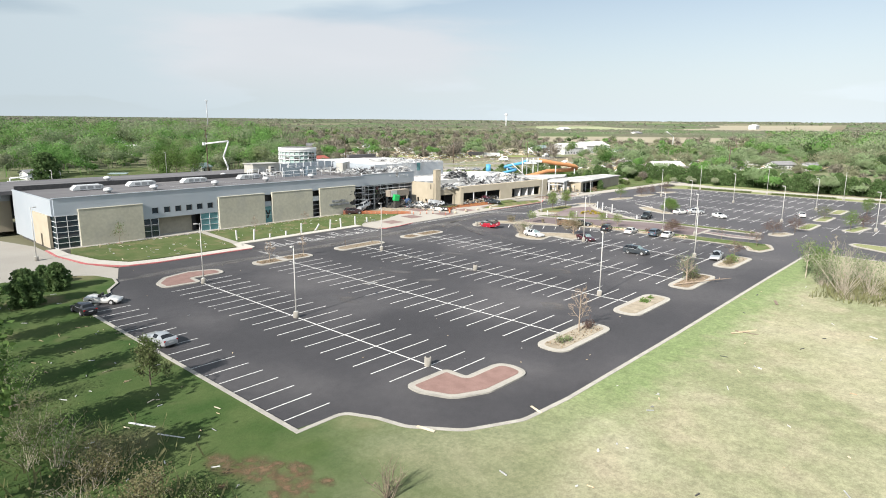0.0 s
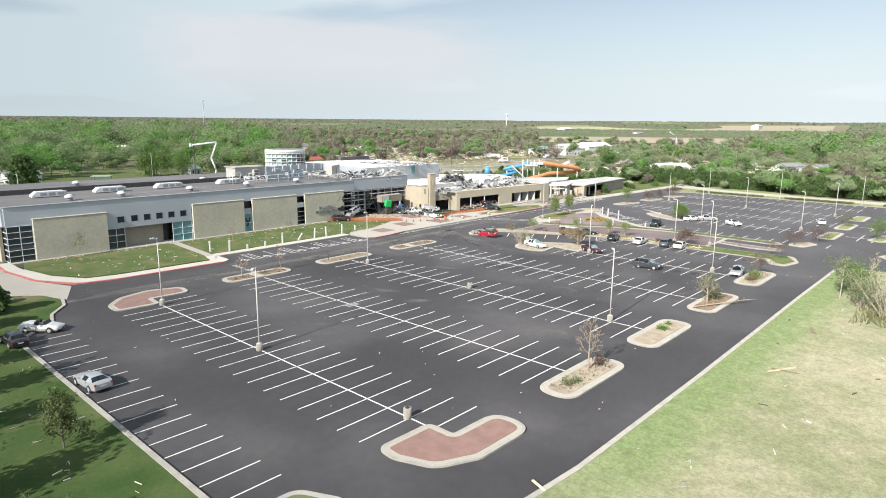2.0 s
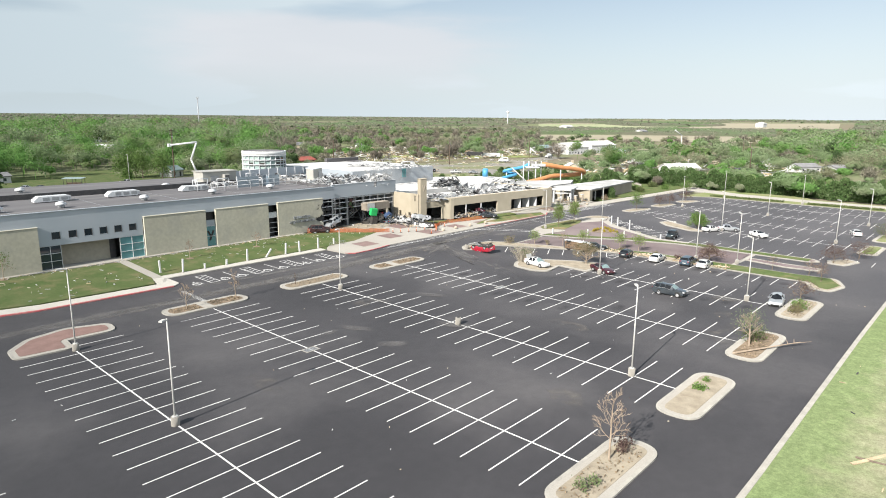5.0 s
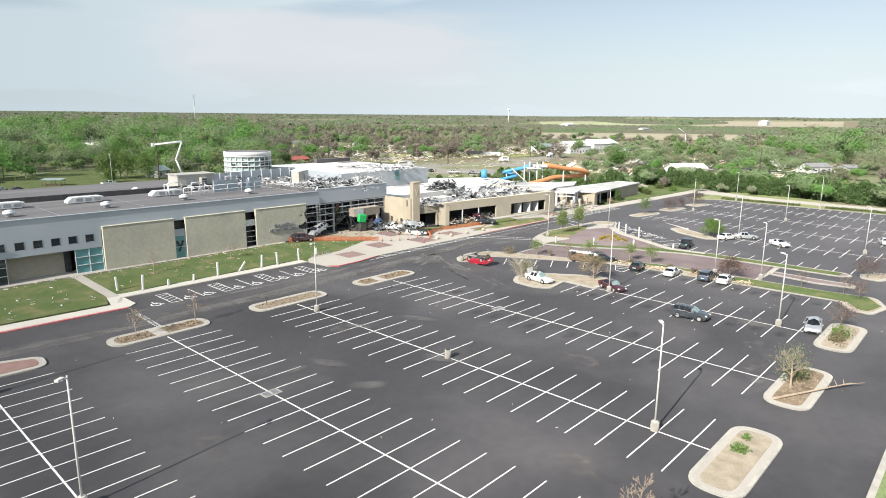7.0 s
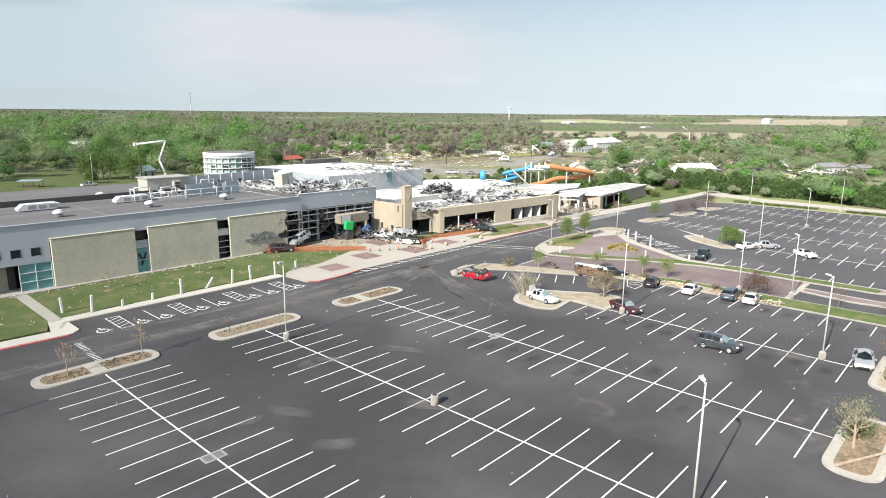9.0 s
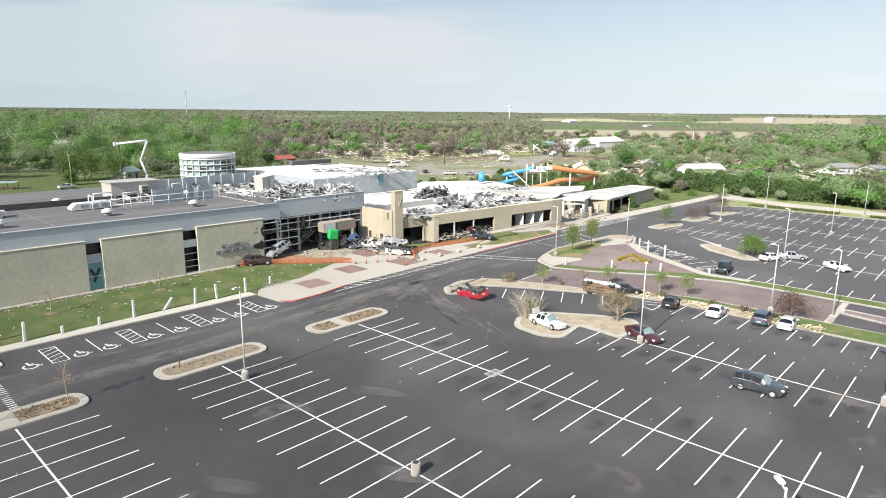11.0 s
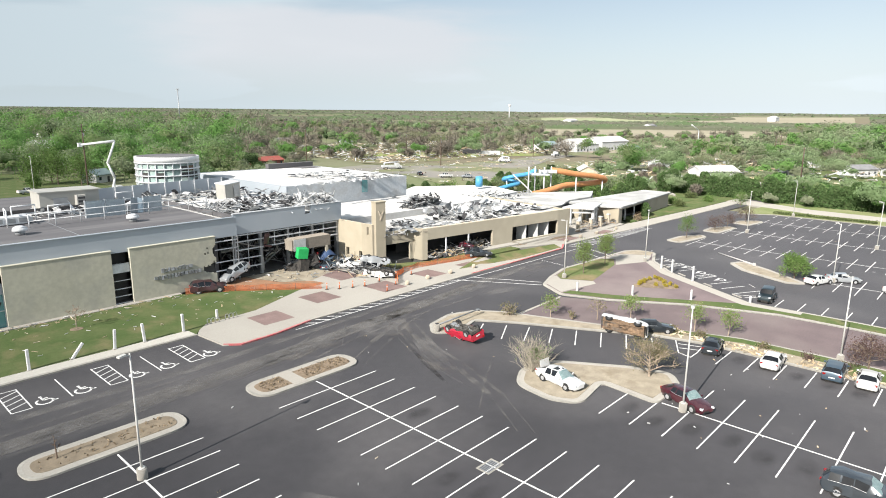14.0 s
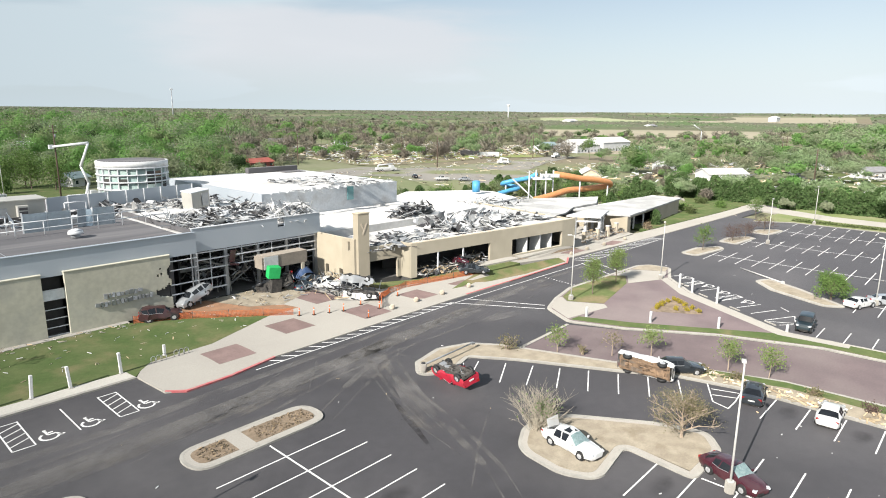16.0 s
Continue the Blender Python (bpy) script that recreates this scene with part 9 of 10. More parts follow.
def bare_wood(name, label, material, spots, n, thick, seed):
    """One mesh of many leafless trees: stems, forking limbs and a mist of fine upward twigs."""
    rng = np.random.default_rng(seed)
    sp = np.array(spots)
    m = len(sp)
    limbs = max(5, n // 7)
    who = np.concatenate([np.repeat(np.arange(m), limbs), np.repeat(np.arange(m), n)])
    big = np.arange(len(who)) < m * limbs
    h = sp[who, 3]
    k = len(who)
    d = unit(rng.normal(size=(k, 3)) * np.array([1, 1, 0.8]) + np.array([0, 0, 0.35]))
    reach = np.where(big, rng.uniform(0.0, 0.12, k), rng.uniform(0.10, 0.40, k) ** 0.8)
    root = sp[who, :3] + d * (reach * h)[:, None] * np.array([0.9, 0.9, 0.8])
    root[:, 2] += h * np.where(big, rng.uniform(0.2, 0.5, k), 0.48)
    root[:, 2] = np.maximum(root[:, 2], sp[who, 2])
    way = unit(d + np.array([0, 0, 0.45]) + rng.normal(size=(k, 3)) * 0.3)
    length = h * np.where(big, rng.uniform(0.25, 0.42, k), rng.uniform(0.08, 0.20, k))
    side = unit(np.cross(way, rng.normal(size=(k, 3))))
    w = thick * np.where(big, 1.5, 1.0) * rng.uniform(0.6, 1.4, k)
    v = np.stack([root - side * w[:, None], root + side * w[:, None], root + way * length[:, None]], axis=1).reshape(-1, 3)
    nv = unit(d * 0.6 + rng.normal(size=(k, 3)) * 0.5 + np.array([0, 0, 0.3]))
    stems = np.zeros((m, 3, 3))
    ws = np.maximum(0.016 * sp[:, 3], thick * 1.4)
    stems[:] = sp[:, None, :3]
    stems[:, 0, 0] -= ws
    stems[:, 1, 0] += ws * 0.7
    stems[:, 0, 1] += ws * 0.7
    stems[:, :2, 2] -= 0.5
    stems[:, 2, 2] += 0.85 * sp[:, 3]
    v = np.vstack([v, stems.reshape(-1, 3)])
    nv = np.vstack([np.repeat(nv, 3, axis=0), np.tile([-0.7, -0.7, 0.14], (3 * m, 1))])
    ob = new(name, mesh_np(name, v, np.arange(len(v)).reshape(-1, 3), material, nv))
    return tagged(ob, label, "woods", kind="stuff")


def scatter(seed, r0, r1, step, keep):
    """Random spots in the sector before the camera, between two distances."""
    rng = np.random.default_rng(seed)
    n = int(0.5 * radians(86) * (r1 * r1 - r0 * r0) / (step * step))
    r = np.sqrt(rng.uniform(r0 * r0, r1 * r1, n))
    a = rng.uniform(0, radians(86), n)
    out = []
    for rr, aa, q, hh in zip(r, a, rng.random(n), rng.random(n)):
        x, y = 20 + rr * math.cos(aa), 10 + rr * math.sin(aa)
        if in_open(x, y) or not keep(x, y, math.degrees(aa), rr, q):
            continue
        out.append((x, y, land_height(x, y), hh))
    return out


def kind_at(x, y, az, r, q):
    """Green woods to both sides, budding and stripped trees in the storm's track."""
    g = noise.noise((x * 0.008, y * 0.008, 3.0))
    if r < 320 and az < 40:
        green = 0.65
    elif r < 640:
        green = 0.95 if az > 59 + 4 * g else (0.8 if az < 32 + 4 * g else 0.28)
    elif r < 1250:
        green = 0.85 if az > 62 + 4 * g else (0.75 if az < 16 else 0.22)
    else:
        green = 0.45 if (az > 66 or az < 14) else (0.0 if az < 36 and r < 1400 else 0.14)
    green += 0.35 * g
    if q < green and r > 1050:
        return "pale"
    if q < green:
        return "green" if (q / max(green, 0.01)) < (0.6 if az > 50 else 0.2) else "pale"
    return "dark" if q > 0.965 and r < 1400 else ("olive" if q > 0.80 else "brown")


def sow(seed, r0, r1, step, n, leaf, height, density):
    spots = {"green": [], "pale": [], "olive": [], "brown": [], "dark": []}
    rr = random.Random(seed)

    def keep(x, y, az, r, q):
        d = density(x, y, az, r)
        return rr.random() < d

    for x, y, z, hh in scatter(seed, r0, r1, step, keep):
        az, r = math.degrees(math.atan2(y - 10, x - 20)), math.hypot(x - 20, y - 10)
        k = kind_at(x, y, az, r, rr.random())
        tall = (1.4 if r < 420 else 1.75) if az > 58 and r < 1040 else (0.75 if az < 34 and r < 320 else (1.2 if az < 34 and r < 440 else (1.5 if az < 20 and r < 800 else 1.0)))
        spots[k].append((x, y, z, height * tall * (0.55 + 0.8 * hh) * (0.65 if 14 < az < 34 and (440 < r < 790 or r > 980) else 1.0) * (0.85 if k in ("brown", "dark") else 1.0)))
    # beyond 800 m all kinds share the two haze-paled colours
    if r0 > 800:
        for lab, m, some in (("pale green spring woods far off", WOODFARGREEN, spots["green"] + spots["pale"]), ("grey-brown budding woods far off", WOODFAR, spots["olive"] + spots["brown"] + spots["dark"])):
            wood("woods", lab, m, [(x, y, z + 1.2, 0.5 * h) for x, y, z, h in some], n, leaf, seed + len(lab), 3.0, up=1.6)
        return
    for k, m, lab in (("green", WOODGREEN, "leafy green spring woods"), ("pale", WOODPALE, "pale green woods coming into leaf"), ("olive", WOODOLIVE, "olive budding woods"), ("dark", WOODDARK, "scattered dark evergreens in the woods")):
        if spots[k]:
            wood("woods", lab, m, spots[k], n if k != "olive" else int(n * 0.7), leaf * {"pale": 0.9, "green": 1.0, "olive": 0.8, "dark": 0.9}[k], seed + len(k), 0.75 if k == "dark" else 1.4)
    if spots["brown"]:
        bare_wood("bare_woods", "grey-brown bare trees, partly stripped by the storm", WOODBROWN, spots["brown"], int(n * 0.8), leaf * 0.24, seed + 9)


def dens_near(x, y, az, r):
    g = noise.noise((x * 0.015, y * 0.015, 0))
    if 36 < az < 62:
        return 0.62 + 0.5 * g if r > 290 else 0.25
    return (0.92 if az > 50 else 0.68) + 0.4 * g


def dens_mid(x, y, az, r):
    if 790 < r and 14 < az < 34:
        return 0.0
    if 470 < r and 14 < az < 34:
        return 0.7
    if 36 < az < 60 and r < 560:
        return 0.8 + 0.5 * noise.noise((x * 0.01, y * 0.01, 0))
    return 0.97 if az > 50 else 0.8 + 0.5 * noise.noise((x * 0.008, y * 0.008, 2.0))


def dens_far(x, y, az, r):
    band = noise.noise((x * 0.0016, y * 0.0032, 5.0))
    if 14 < az < 34 and r < 980:
        return 0.0
    if 6 < az < 36 and r < 1350:
        return 1.0
    if 9 < az < 35 and r < 1900:
        return 0.0 if band < 0.35 else 0.6
    if az > 36:
        return 0.98 if band > -0.5 else 0.25
    return 0.95 if band > 0.0 else 0.04


sow(301, 190, 420, 12.0, 1150, 0.36, 10.4, dens_near)
sow(302, 420, 720, 15.5, 430, 0.66, 11.8, dens_mid)
sow(303, 720, 1040, 17.5, 210, 1.0, 13.0, dens_mid)
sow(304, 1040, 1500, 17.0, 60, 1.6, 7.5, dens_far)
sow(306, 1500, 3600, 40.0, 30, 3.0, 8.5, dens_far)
sow(305, 200, 480, 8.5, 260, 0.42, 6.0, lambda x, y, az, r: 0.8 if az > 54 else (0.55 if az < 35 else 0.1))


def far_canopy(r0, r1, rows, cols_):
    """The closed canopy of the woods towards the horizon, sinking below the land where fields lie open."""
    az = np.radians(np.linspace(0, 86, cols_))
    rad = np.geomspace(r0, r1, rows)
    v = np.empty((rows, cols_, 3))
    for i, r in enumerate(rad):
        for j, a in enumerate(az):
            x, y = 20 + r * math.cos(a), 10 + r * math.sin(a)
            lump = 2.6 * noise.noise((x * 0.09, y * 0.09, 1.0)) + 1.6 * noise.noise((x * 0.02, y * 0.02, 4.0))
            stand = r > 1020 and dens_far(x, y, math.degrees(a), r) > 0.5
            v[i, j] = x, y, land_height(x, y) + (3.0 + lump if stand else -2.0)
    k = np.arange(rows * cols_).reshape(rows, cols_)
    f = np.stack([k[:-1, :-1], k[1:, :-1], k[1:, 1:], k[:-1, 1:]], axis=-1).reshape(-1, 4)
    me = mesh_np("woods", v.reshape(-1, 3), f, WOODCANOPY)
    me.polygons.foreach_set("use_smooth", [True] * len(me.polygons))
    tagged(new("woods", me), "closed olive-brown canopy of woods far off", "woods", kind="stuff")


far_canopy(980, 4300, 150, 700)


def patch(name, pts, material, label, lift=0.12):
    """A sheet laid over the land, cut finely enough to follow it."""
    bm = bmesh.new()
    bm.faces.new([bm.verts.new((*p, 0)) for p in rounded(pts, 14.0, 4)])
    for k in (0, 1):
        lo, hi = min(v.co[k] for v in bm.verts), max(v.co[k] for v in bm.verts)
        n = min(24, int((hi - lo) / 16) + 1)
        for i in range(1, n):
            co, no = [0, 0, 0], [0, 0, 0]
            co[k], no[k] = lo + (hi - lo) * i / n, 1
            bmesh.ops.bisect_plane(bm, geom=bm.verts[:] + bm.edges[:] + bm.faces[:], plane_co=co, plane_no=no)
    for v in bm.verts:
        v.co.z = land_height(v.co.x, v.co.y) + lift
    bmesh.ops.recalc_face_normals(bm, faces=bm.faces)
    if sum(f.normal.z for f in bm.faces) < 0:
        bmesh.ops.reverse_faces(bm, faces=bm.faces)
    return tagged(link(name, bm, material), label, name.replace("_", " "), kind="structure")


patch("street", [(190, 262), (235, 262), (267, 240), (362, 250), (420, 262), (424, 250), (342, 226), (292, 204), (262, 176), (228, 160), (196, 172), (206, 186), (222, 222), (200, 246)], mat("street_asphalt", (0.185, 0.175, 0.160), (0.225, 0.21, 0.185), scale=0.06, fine=0.8, rough=0.95, c=(0.155, 0.165, 0.085), c_scale=0.035, c_range=(0.47, 0.56)), "pale dusty street behind the building")
patch("field", [(20 + r * math.cos(radians(w)), 10 + r * math.sin(radians(w))) for r, w in ((780, 14), (980, 14), (985, 20), (985, 27), (980, 34), (780, 34), (780, 27), (780, 20))], FIELD, "bare tan field beyond the sheds", 0.5)
for r0, r1, w0, w1, lab, m in ((1370, 1640, 22, 34, "pale green field far off", GREENFIELD), (1370, 1900, 10, 21, "pale tan field far off", FIELD), (1660, 1900, 22, 34, "pale tan field far off", FIELD)):
    patch("field", [(20 + r * math.cos(radians(w)), 10 + r * math.sin(radians(w))) for r, w in ((r0, w0), (r1, w0), (r1, (w0 + w1) / 2), (r1, w1), (r0, w1), (r0, (w0 + w1) / 2))], m, lab, 1.0)
patch("yard", [(30, 226), (112, 226), (118, 286), (108, 322), (84, 318), (34, 290)], GRASS_B, "green yard behind the building")
patch("yard", [(282, 60), (322, 54), (400, 60), (398, 108), (336, 106), (290, 88)], GRASS_B, "green yard among houses")
patch("debris_ground", [(240, 262), (300, 262), (400, 280), (470, 330), (430, 440), (340, 450), (262, 360)], mat("littered_ground", (0.185, 0.155, 0.105), (0.135, 0.15, 0.062), scale=0.05, fine=0.7, rough=1.0), "littered bare ground in the storm's track")
patch("yard", [(276, 322), (298, 334), (345, 322), (402, 270), (382, 254), (335, 272), (300, 298)], GRASS_S, "green grass between the wrecked houses", 0.24)
patch("yard", [(430, 250), (470, 235), (560, 236), (580, 262), (500, 320)], GRAVEL, "gravel yard of the white sheds")


for i, (x, y, h) in enumerate(((97.0, 275.0, 10.5), (103.5, 270.5, 12.0), (108.5, 263.0, 11.0), (104.0, 279.0, 12.5), (94.0, 262.0, 5.0))):
    place(tree("yard_tree", "full dark green tree at the edge of the yard", h, 0.42 * h, LEAF, 2600, 0.4, 760 + i, 0.22, BARK, 0.2, 10, 0.5, 3, group="trees by the yard", scatter=0.3), x, y, land_height(x, y))

# ---- houses and sheds ----
def house(x, y, w, d, h, turn, walls, roof, label, name="house", rise=1.6, doors=1):
    t = thing(name, label, "house" if name == "house" else "shed", kind="", at=(x, y, land_height(x, y)), rz=turn)
    bm = bmesh.new()
    box(bm, -w / 2, w / 2, -d / 2, d / 2, -0.5, h)
    part("wall", bm, walls, t)
    bm = bmesh.new()
    e = 0.5
    prof = [(-d / 2 - e, h - 0.1), (0, h + rise), (d / 2 + e, h - 0.1), (d / 2 + e, h + 0.1), (0, h + rise + 0.22), (-d / 2 - e, h + 0.1)]
    a = [bm.verts.new((-w / 2 - e, py, pz)) for py, pz in prof]
    b = [bm.verts.new((w / 2 + e, py, pz)) for py, pz in prof]
    bm.faces.new(a)
    bm.faces.new(b[::-1])
    for i in range(6):
        bm.faces.new((a[i - 1], b[i - 1], b[i], a[i]))
    bmesh.ops.recalc_face_normals(bm, faces=bm.faces)
    part("roof", bm, roof, t)
    for sx in (-1, 1):
        bm = bmesh.new()
        v = [bm.verts.new((sx * w / 2 * 0.999, -d / 2, h)), bm.verts.new((sx * w / 2 * 0.999, d / 2, h)), bm.verts.new((sx * w / 2 * 0.999, 0, h + rise))]
        bm.faces.new(v)
        part("gable", bm, walls, t)
    n = max(2, int(w / 3.5))
    for i in range(n):
        px = -w / 2 + w * (i + 0.5) / n
        for sy in (-1, 1):
            bm = bmesh.new()
            tall = i == n // 2 and doors
            box(bm, px - 0.55, px + 0.55, sy * (d / 2 + 0.03) - 0.04, sy * (d / 2 + 0.03) + 0.04, 0.05 if tall else 0.9, 2.1)
            part("door" if tall else "window", bm, DARKMETAL if tall else GLASS, t)
    return t


for a in SHEDS + HOUSES + FAR_HOUSES:
    h = house(*a)
    if "chimney" in a[8]:
        bm = bmesh.new()
        bev_box(bm, a[2] / 2 + 0.02, a[2] / 2 + 0.9, -1.6, -0.6, 0.0, a[4] + a[10] + 1.0, 0.04)
        part("chimney", bm, INSUL, h)

# ---- towers and poles ----
wt = thing("water_tower", "white water tower on a single stem", "water tower", at=(1250, 931, 32))
bm = bmesh.new()
tube(bm, (0, 0, -24), (0, 0, 12), 1.5, 1.1, n=12)
tube(bm, (0, 0, 12), (0, 0, 14), 1.1, 2.9, n=16)
part("stem", bm, WHITESIDING, wt)
bm = bmesh.new()
bmesh.ops.create_uvsphere(bm, u_segments=18, v_segments=10, radius=3.9)
for v in bm.verts:
    v.co.z = v.co.z * 0.75 + 16
part("tank", bm, WHITESIDING, wt, smooth=True)
ct = thing("mast", "tall thin grey radio mast with a top platform", "mast", at=(385.6, 786.7, land_height(385.6, 786.7)))
MAST = 52.5 - land_height(385.6, 786.7)
bm = bmesh.new()
tube(bm, (0, 0, -3), (0, 0, MAST), 0.8, 0.5, n=8)
part("stem", bm, GREYMETAL, ct)
bm = bmesh.new()
for k in range(6):
    w = k * math.pi / 3
    obox(bm, (1.4 * math.cos(w), 1.4 * math.sin(w), MAST - 0.5), (0.45, 0.45, 2.2))
    tube(bm, (0, 0, MAST - 1.0), (1.4 * math.cos(w), 1.4 * math.sin(w), MAST - 1.0), 0.12, n=4)
part("antenna_ring", bm, WHITEMETAL, ct)


def utility_pole(x, y, h, label="tall weathered wooden utility pole", arms=2):
    t = thing("utility_pole", label, "utility pole", "utility poles", at=(x, y, land_height(x, y)))
    bm = bmesh.new()
    tube(bm, (0, 0, -1), (0, 0, h), 0.26, 0.17, n=7)
    part("pole", bm, WOODPOLE, t)
    for k in range(arms):
        bm = bmesh.new()
        obox(bm, (0, 0, h - 0.6 - 1.6 * k), (2.4, 0.14, 0.16), (0, 0, 30))
        part("crossarm", bm, WOODPOLE, t)
        for s in (-1, 1):
            bm = bmesh.new()
            tube(bm, (0.9 * s, 0.52 * s, h - 0.5 - 1.6 * k), (0.9 * s, 0.52 * s, h - 0.2 - 1.6 * k), 0.08, n=6)
            part("insulator", bm, GREYMETAL, t)
    bm = bmesh.new()
    tube(bm, (0.3, 0, h - 3.6), (0.3, 0, h - 2.6), 0.26, n=10)
    part("transformer", bm, GREYMETAL, t)
    return t


for x, y, h in ((102.6, 238.0, 21.5), (222, 292, 17), (262, 236, 15), (368, 254, 15), (311, 88, 14), (470, 140, 14), (52, 164.5, 9), (430, 210, 14), (300, 300, 15), (520, 150, 14)):
    utility_pole(x, y, h)
for x, y in ((22.2, 166.0), (92.6, 256.5)):
    tagged(street_lamp(x, y, 90, 11.0), "pale lamp pole behind the building", "street lamp")


def utility_truck(x, y, turn, label, length=8.0, boom=None):
    t = thing("utility_truck", label, "truck", at=(x, y, max(0.0, land_height(x, y))), rz=turn)
    bm = bmesh.new()
    prof = [(length / 2, 0.5), (length / 2, 1.5), (length / 2 - 0.9, 1.7), (length / 2 - 1.4, 2.7), (length / 2 - 3.0, 2.7), (length / 2 - 3.0, 0.5)]
    a = [bm.verts.new((px, -1.15, pz)) for px, pz in prof]
    b = [bm.verts.new((px, 1.15, pz)) for px, pz in prof]
    bm.faces.new(a)
    bm.faces.new(b[::-1])
    for i in range(6):
        bm.faces.new((a[i - 1], b[i - 1], b[i], a[i]))
    bmesh.ops.recalc_face_normals(bm, faces=bm.faces)
    part("cab", bm, WHITESIDING, t)
    bm = bmesh.new()
    obox(bm, (length / 2 - 1.1, 0, 2.2), (0.06, 1.9, 0.75), (0, -27, 0))
    part("windscreen", bm, CARGLASS, t)
    bm = bmesh.new()
    box(bm, -length / 2, length / 2 - 3.2, -1.2, 1.2, 0.8, 1.7)
    part("service_body", bm, WHITESIDING, t)
    for px in (length / 2 - 1.2, -length / 2 + 1.4, -length / 2 + 2.6):
        for sy in (-1, 1):
            bm = bmesh.new()
            tube(bm, (px, sy * 0.85, 0.5), (px, sy * 1.22, 0.5), 0.5, n=14)
            wl_ = part("wheel", bm, RUBBER, t)
            bm = bmesh.new()
            tube(bm, (px, sy * 1.2, 0.5), (px, sy * 1.25, 0.5), 0.27, n=10)
            part("rim", bm, ALLOY, wl_)
    bm = bmesh.new()
    if boom:
        pts = [Vector(p) for p in boom]
        for p, q in zip(pts, pts[1:]):
            tube(bm, p, q, 0.42, 0.30, n=8)
    else:
        tube(bm, (-length / 2 + 1, 0, 1.7), (-length / 2 + 1, 0, 2.8), 0.3, n=8)
        tube(bm, (-length / 2 + 1, 0, 2.8), (length / 2 - 1.5, 0, 3.2), 0.26, n=8)
    part("boom", bm, WHITEMETAL, t)
    if boom:
        bm = bmesh.new()
        obox(bm, boom[-1], (1.1, 1.1, 1.2))
        part("bucket", bm, WHITEMETAL, t)
    return t


utility_truck(106.6, 230.0, 0, "white bucket truck with its boom raised to a pole", 8.5, [(0.4, 0, 1.6), (1.5, 0.8, 5.0), (0.2, 1.8, 9.5), (2.7, 1.4, 16.2), (-5.0, 8.2, 15.0)])
utility_truck(38.0, 258.5, -8, "white digger truck parked behind the building", 9.5)
utility_truck(234, 241.5, -20, "white utility truck on the dusty street", 9.5)
utility_truck(309, 232, 100, "utility truck on the dusty street", 7.0)
utility_truck(372, 240, 10, "white utility truck by the trees", 8.0)
utility_truck(634, 250, 10, "white bucket truck with a raised boom, far off", 9.0, [(-1, 0, 1.6), (-1, 0, 12), (-9, 5, 17)])
for i, (x, y, h, c, s) in enumerate(((222, 211, 60, "dark", "sedan"), (223, 197, 150, "white", "pickup"), (228, 190, 150, "silver", "sedan"), (89.1, 249.8, 10, "white", "pickup"), (60, 250, 30, "dark", "sedan"), (56, 253, 40, "silver", "sedan"), (356, 74, 150, "white", "pickup"), (500, 268, 80, "dark", "pickup"), (516, 260, 60, "white", "suv"))):
    put(vehicle("parked_car", s, c, "parked car seen beyond the building", seed=60 + i, category="car"), x, y, h, max(0.0, land_height(x, y)) + 0.1)
for x, y, w, m, lab in ((347, 272, 12, WHITESIDING, "white cargo trailer on the verge"), (350, 290, 12, DARKMETAL, "dark cargo trailer on the verge")):
    t = thing("trailer", lab, "trailer", at=(x, y, land_height(x, y)), rz=-38)
    bm = bmesh.new()
    bev_box(bm, -w / 2, w / 2, -1.3, 1.3, 0.8, 3.4, 0.12)
    part("body", bm, m, t)
    for px in (-w / 3, w / 3):
        bm = bmesh.new()
        tube(bm, (px, -1.2, 0.45), (px, 1.2, 0.45), 0.45, n=12)
        part("wheel_set", bm, RUBBER, t)

t = thing("picnic_shelter", "small open shelter with a teal roof in the yard", "shelter", at=(74.6, 263.3, land_height(74.6, 263.3)), rz=-38)
bm = bmesh.new()
obox(bm, (0, 0, 2.5), (7.4, 3.6, 0.16), (4, 0, 0))
part("roof", bm, TEALROOF, t)
for px in (-3.3, 0, 3.3):
    for py in (-1.5, 1.5):
        bm = bmesh.new()
        tube(bm, (px, py, -0.2), (px, py, 2.5), 0.09, n=6)
        part("post", bm, DARKMETAL, t)
bm = bmesh.new()
bev_box(bm, -2.6, 2.6, -0.5, 0.5, 0.0, 0.8, 0.05)
part("bench_table", bm, WOODPOLE, t)

# ---- pool slides ----
def swept(name, pts, r, material, parent, n=10):
    """A smooth tube along a path."""
    P = [Vector(p) for p in pts]
    fine = []
    for i in range(len(P) - 1):
        p0, p1, p2, p3 = P[max(i - 1, 0)], P[i], P[i + 1], P[min(i + 2, len(P) - 1)]
        for k in range(5):
            t = k / 5
            fine.append(0.5 * ((2 * p1) + (p2 - p0) * t + (2 * p0 - 5 * p1 + 4 * p2 - p3) * t * t + (3 * p1 - p0 - 3 * p2 + p3) * t ** 3))
    fine.append(P[-1])
    bm = bmesh.new()
    rings_ = []
    for i, p in enumerate(fine):
        d = (fine[min(i + 1, len(fine) - 1)] - fine[max(i - 1, 0)]).normalized()
        q = d.to_track_quat("Z", "Y")
        rings_.append([bm.verts.new(p + q @ Vector((r * math.cos(w), r * math.sin(w), 0))) for w in np.linspace(0, 2 * math.pi, n + 1)[:-1]])
    for a, b in zip(rings_, rings_[1:]):
        for k in range(n):
            f = bm.faces.new((a[k], a[(k + 1) % n], b[(k + 1) % n], b[k]))
            f.smooth = True
    bm.faces.new(rings_[0][::-1])
    bm.faces.new(rings_[-1])
    return part(name, bm, material, parent)


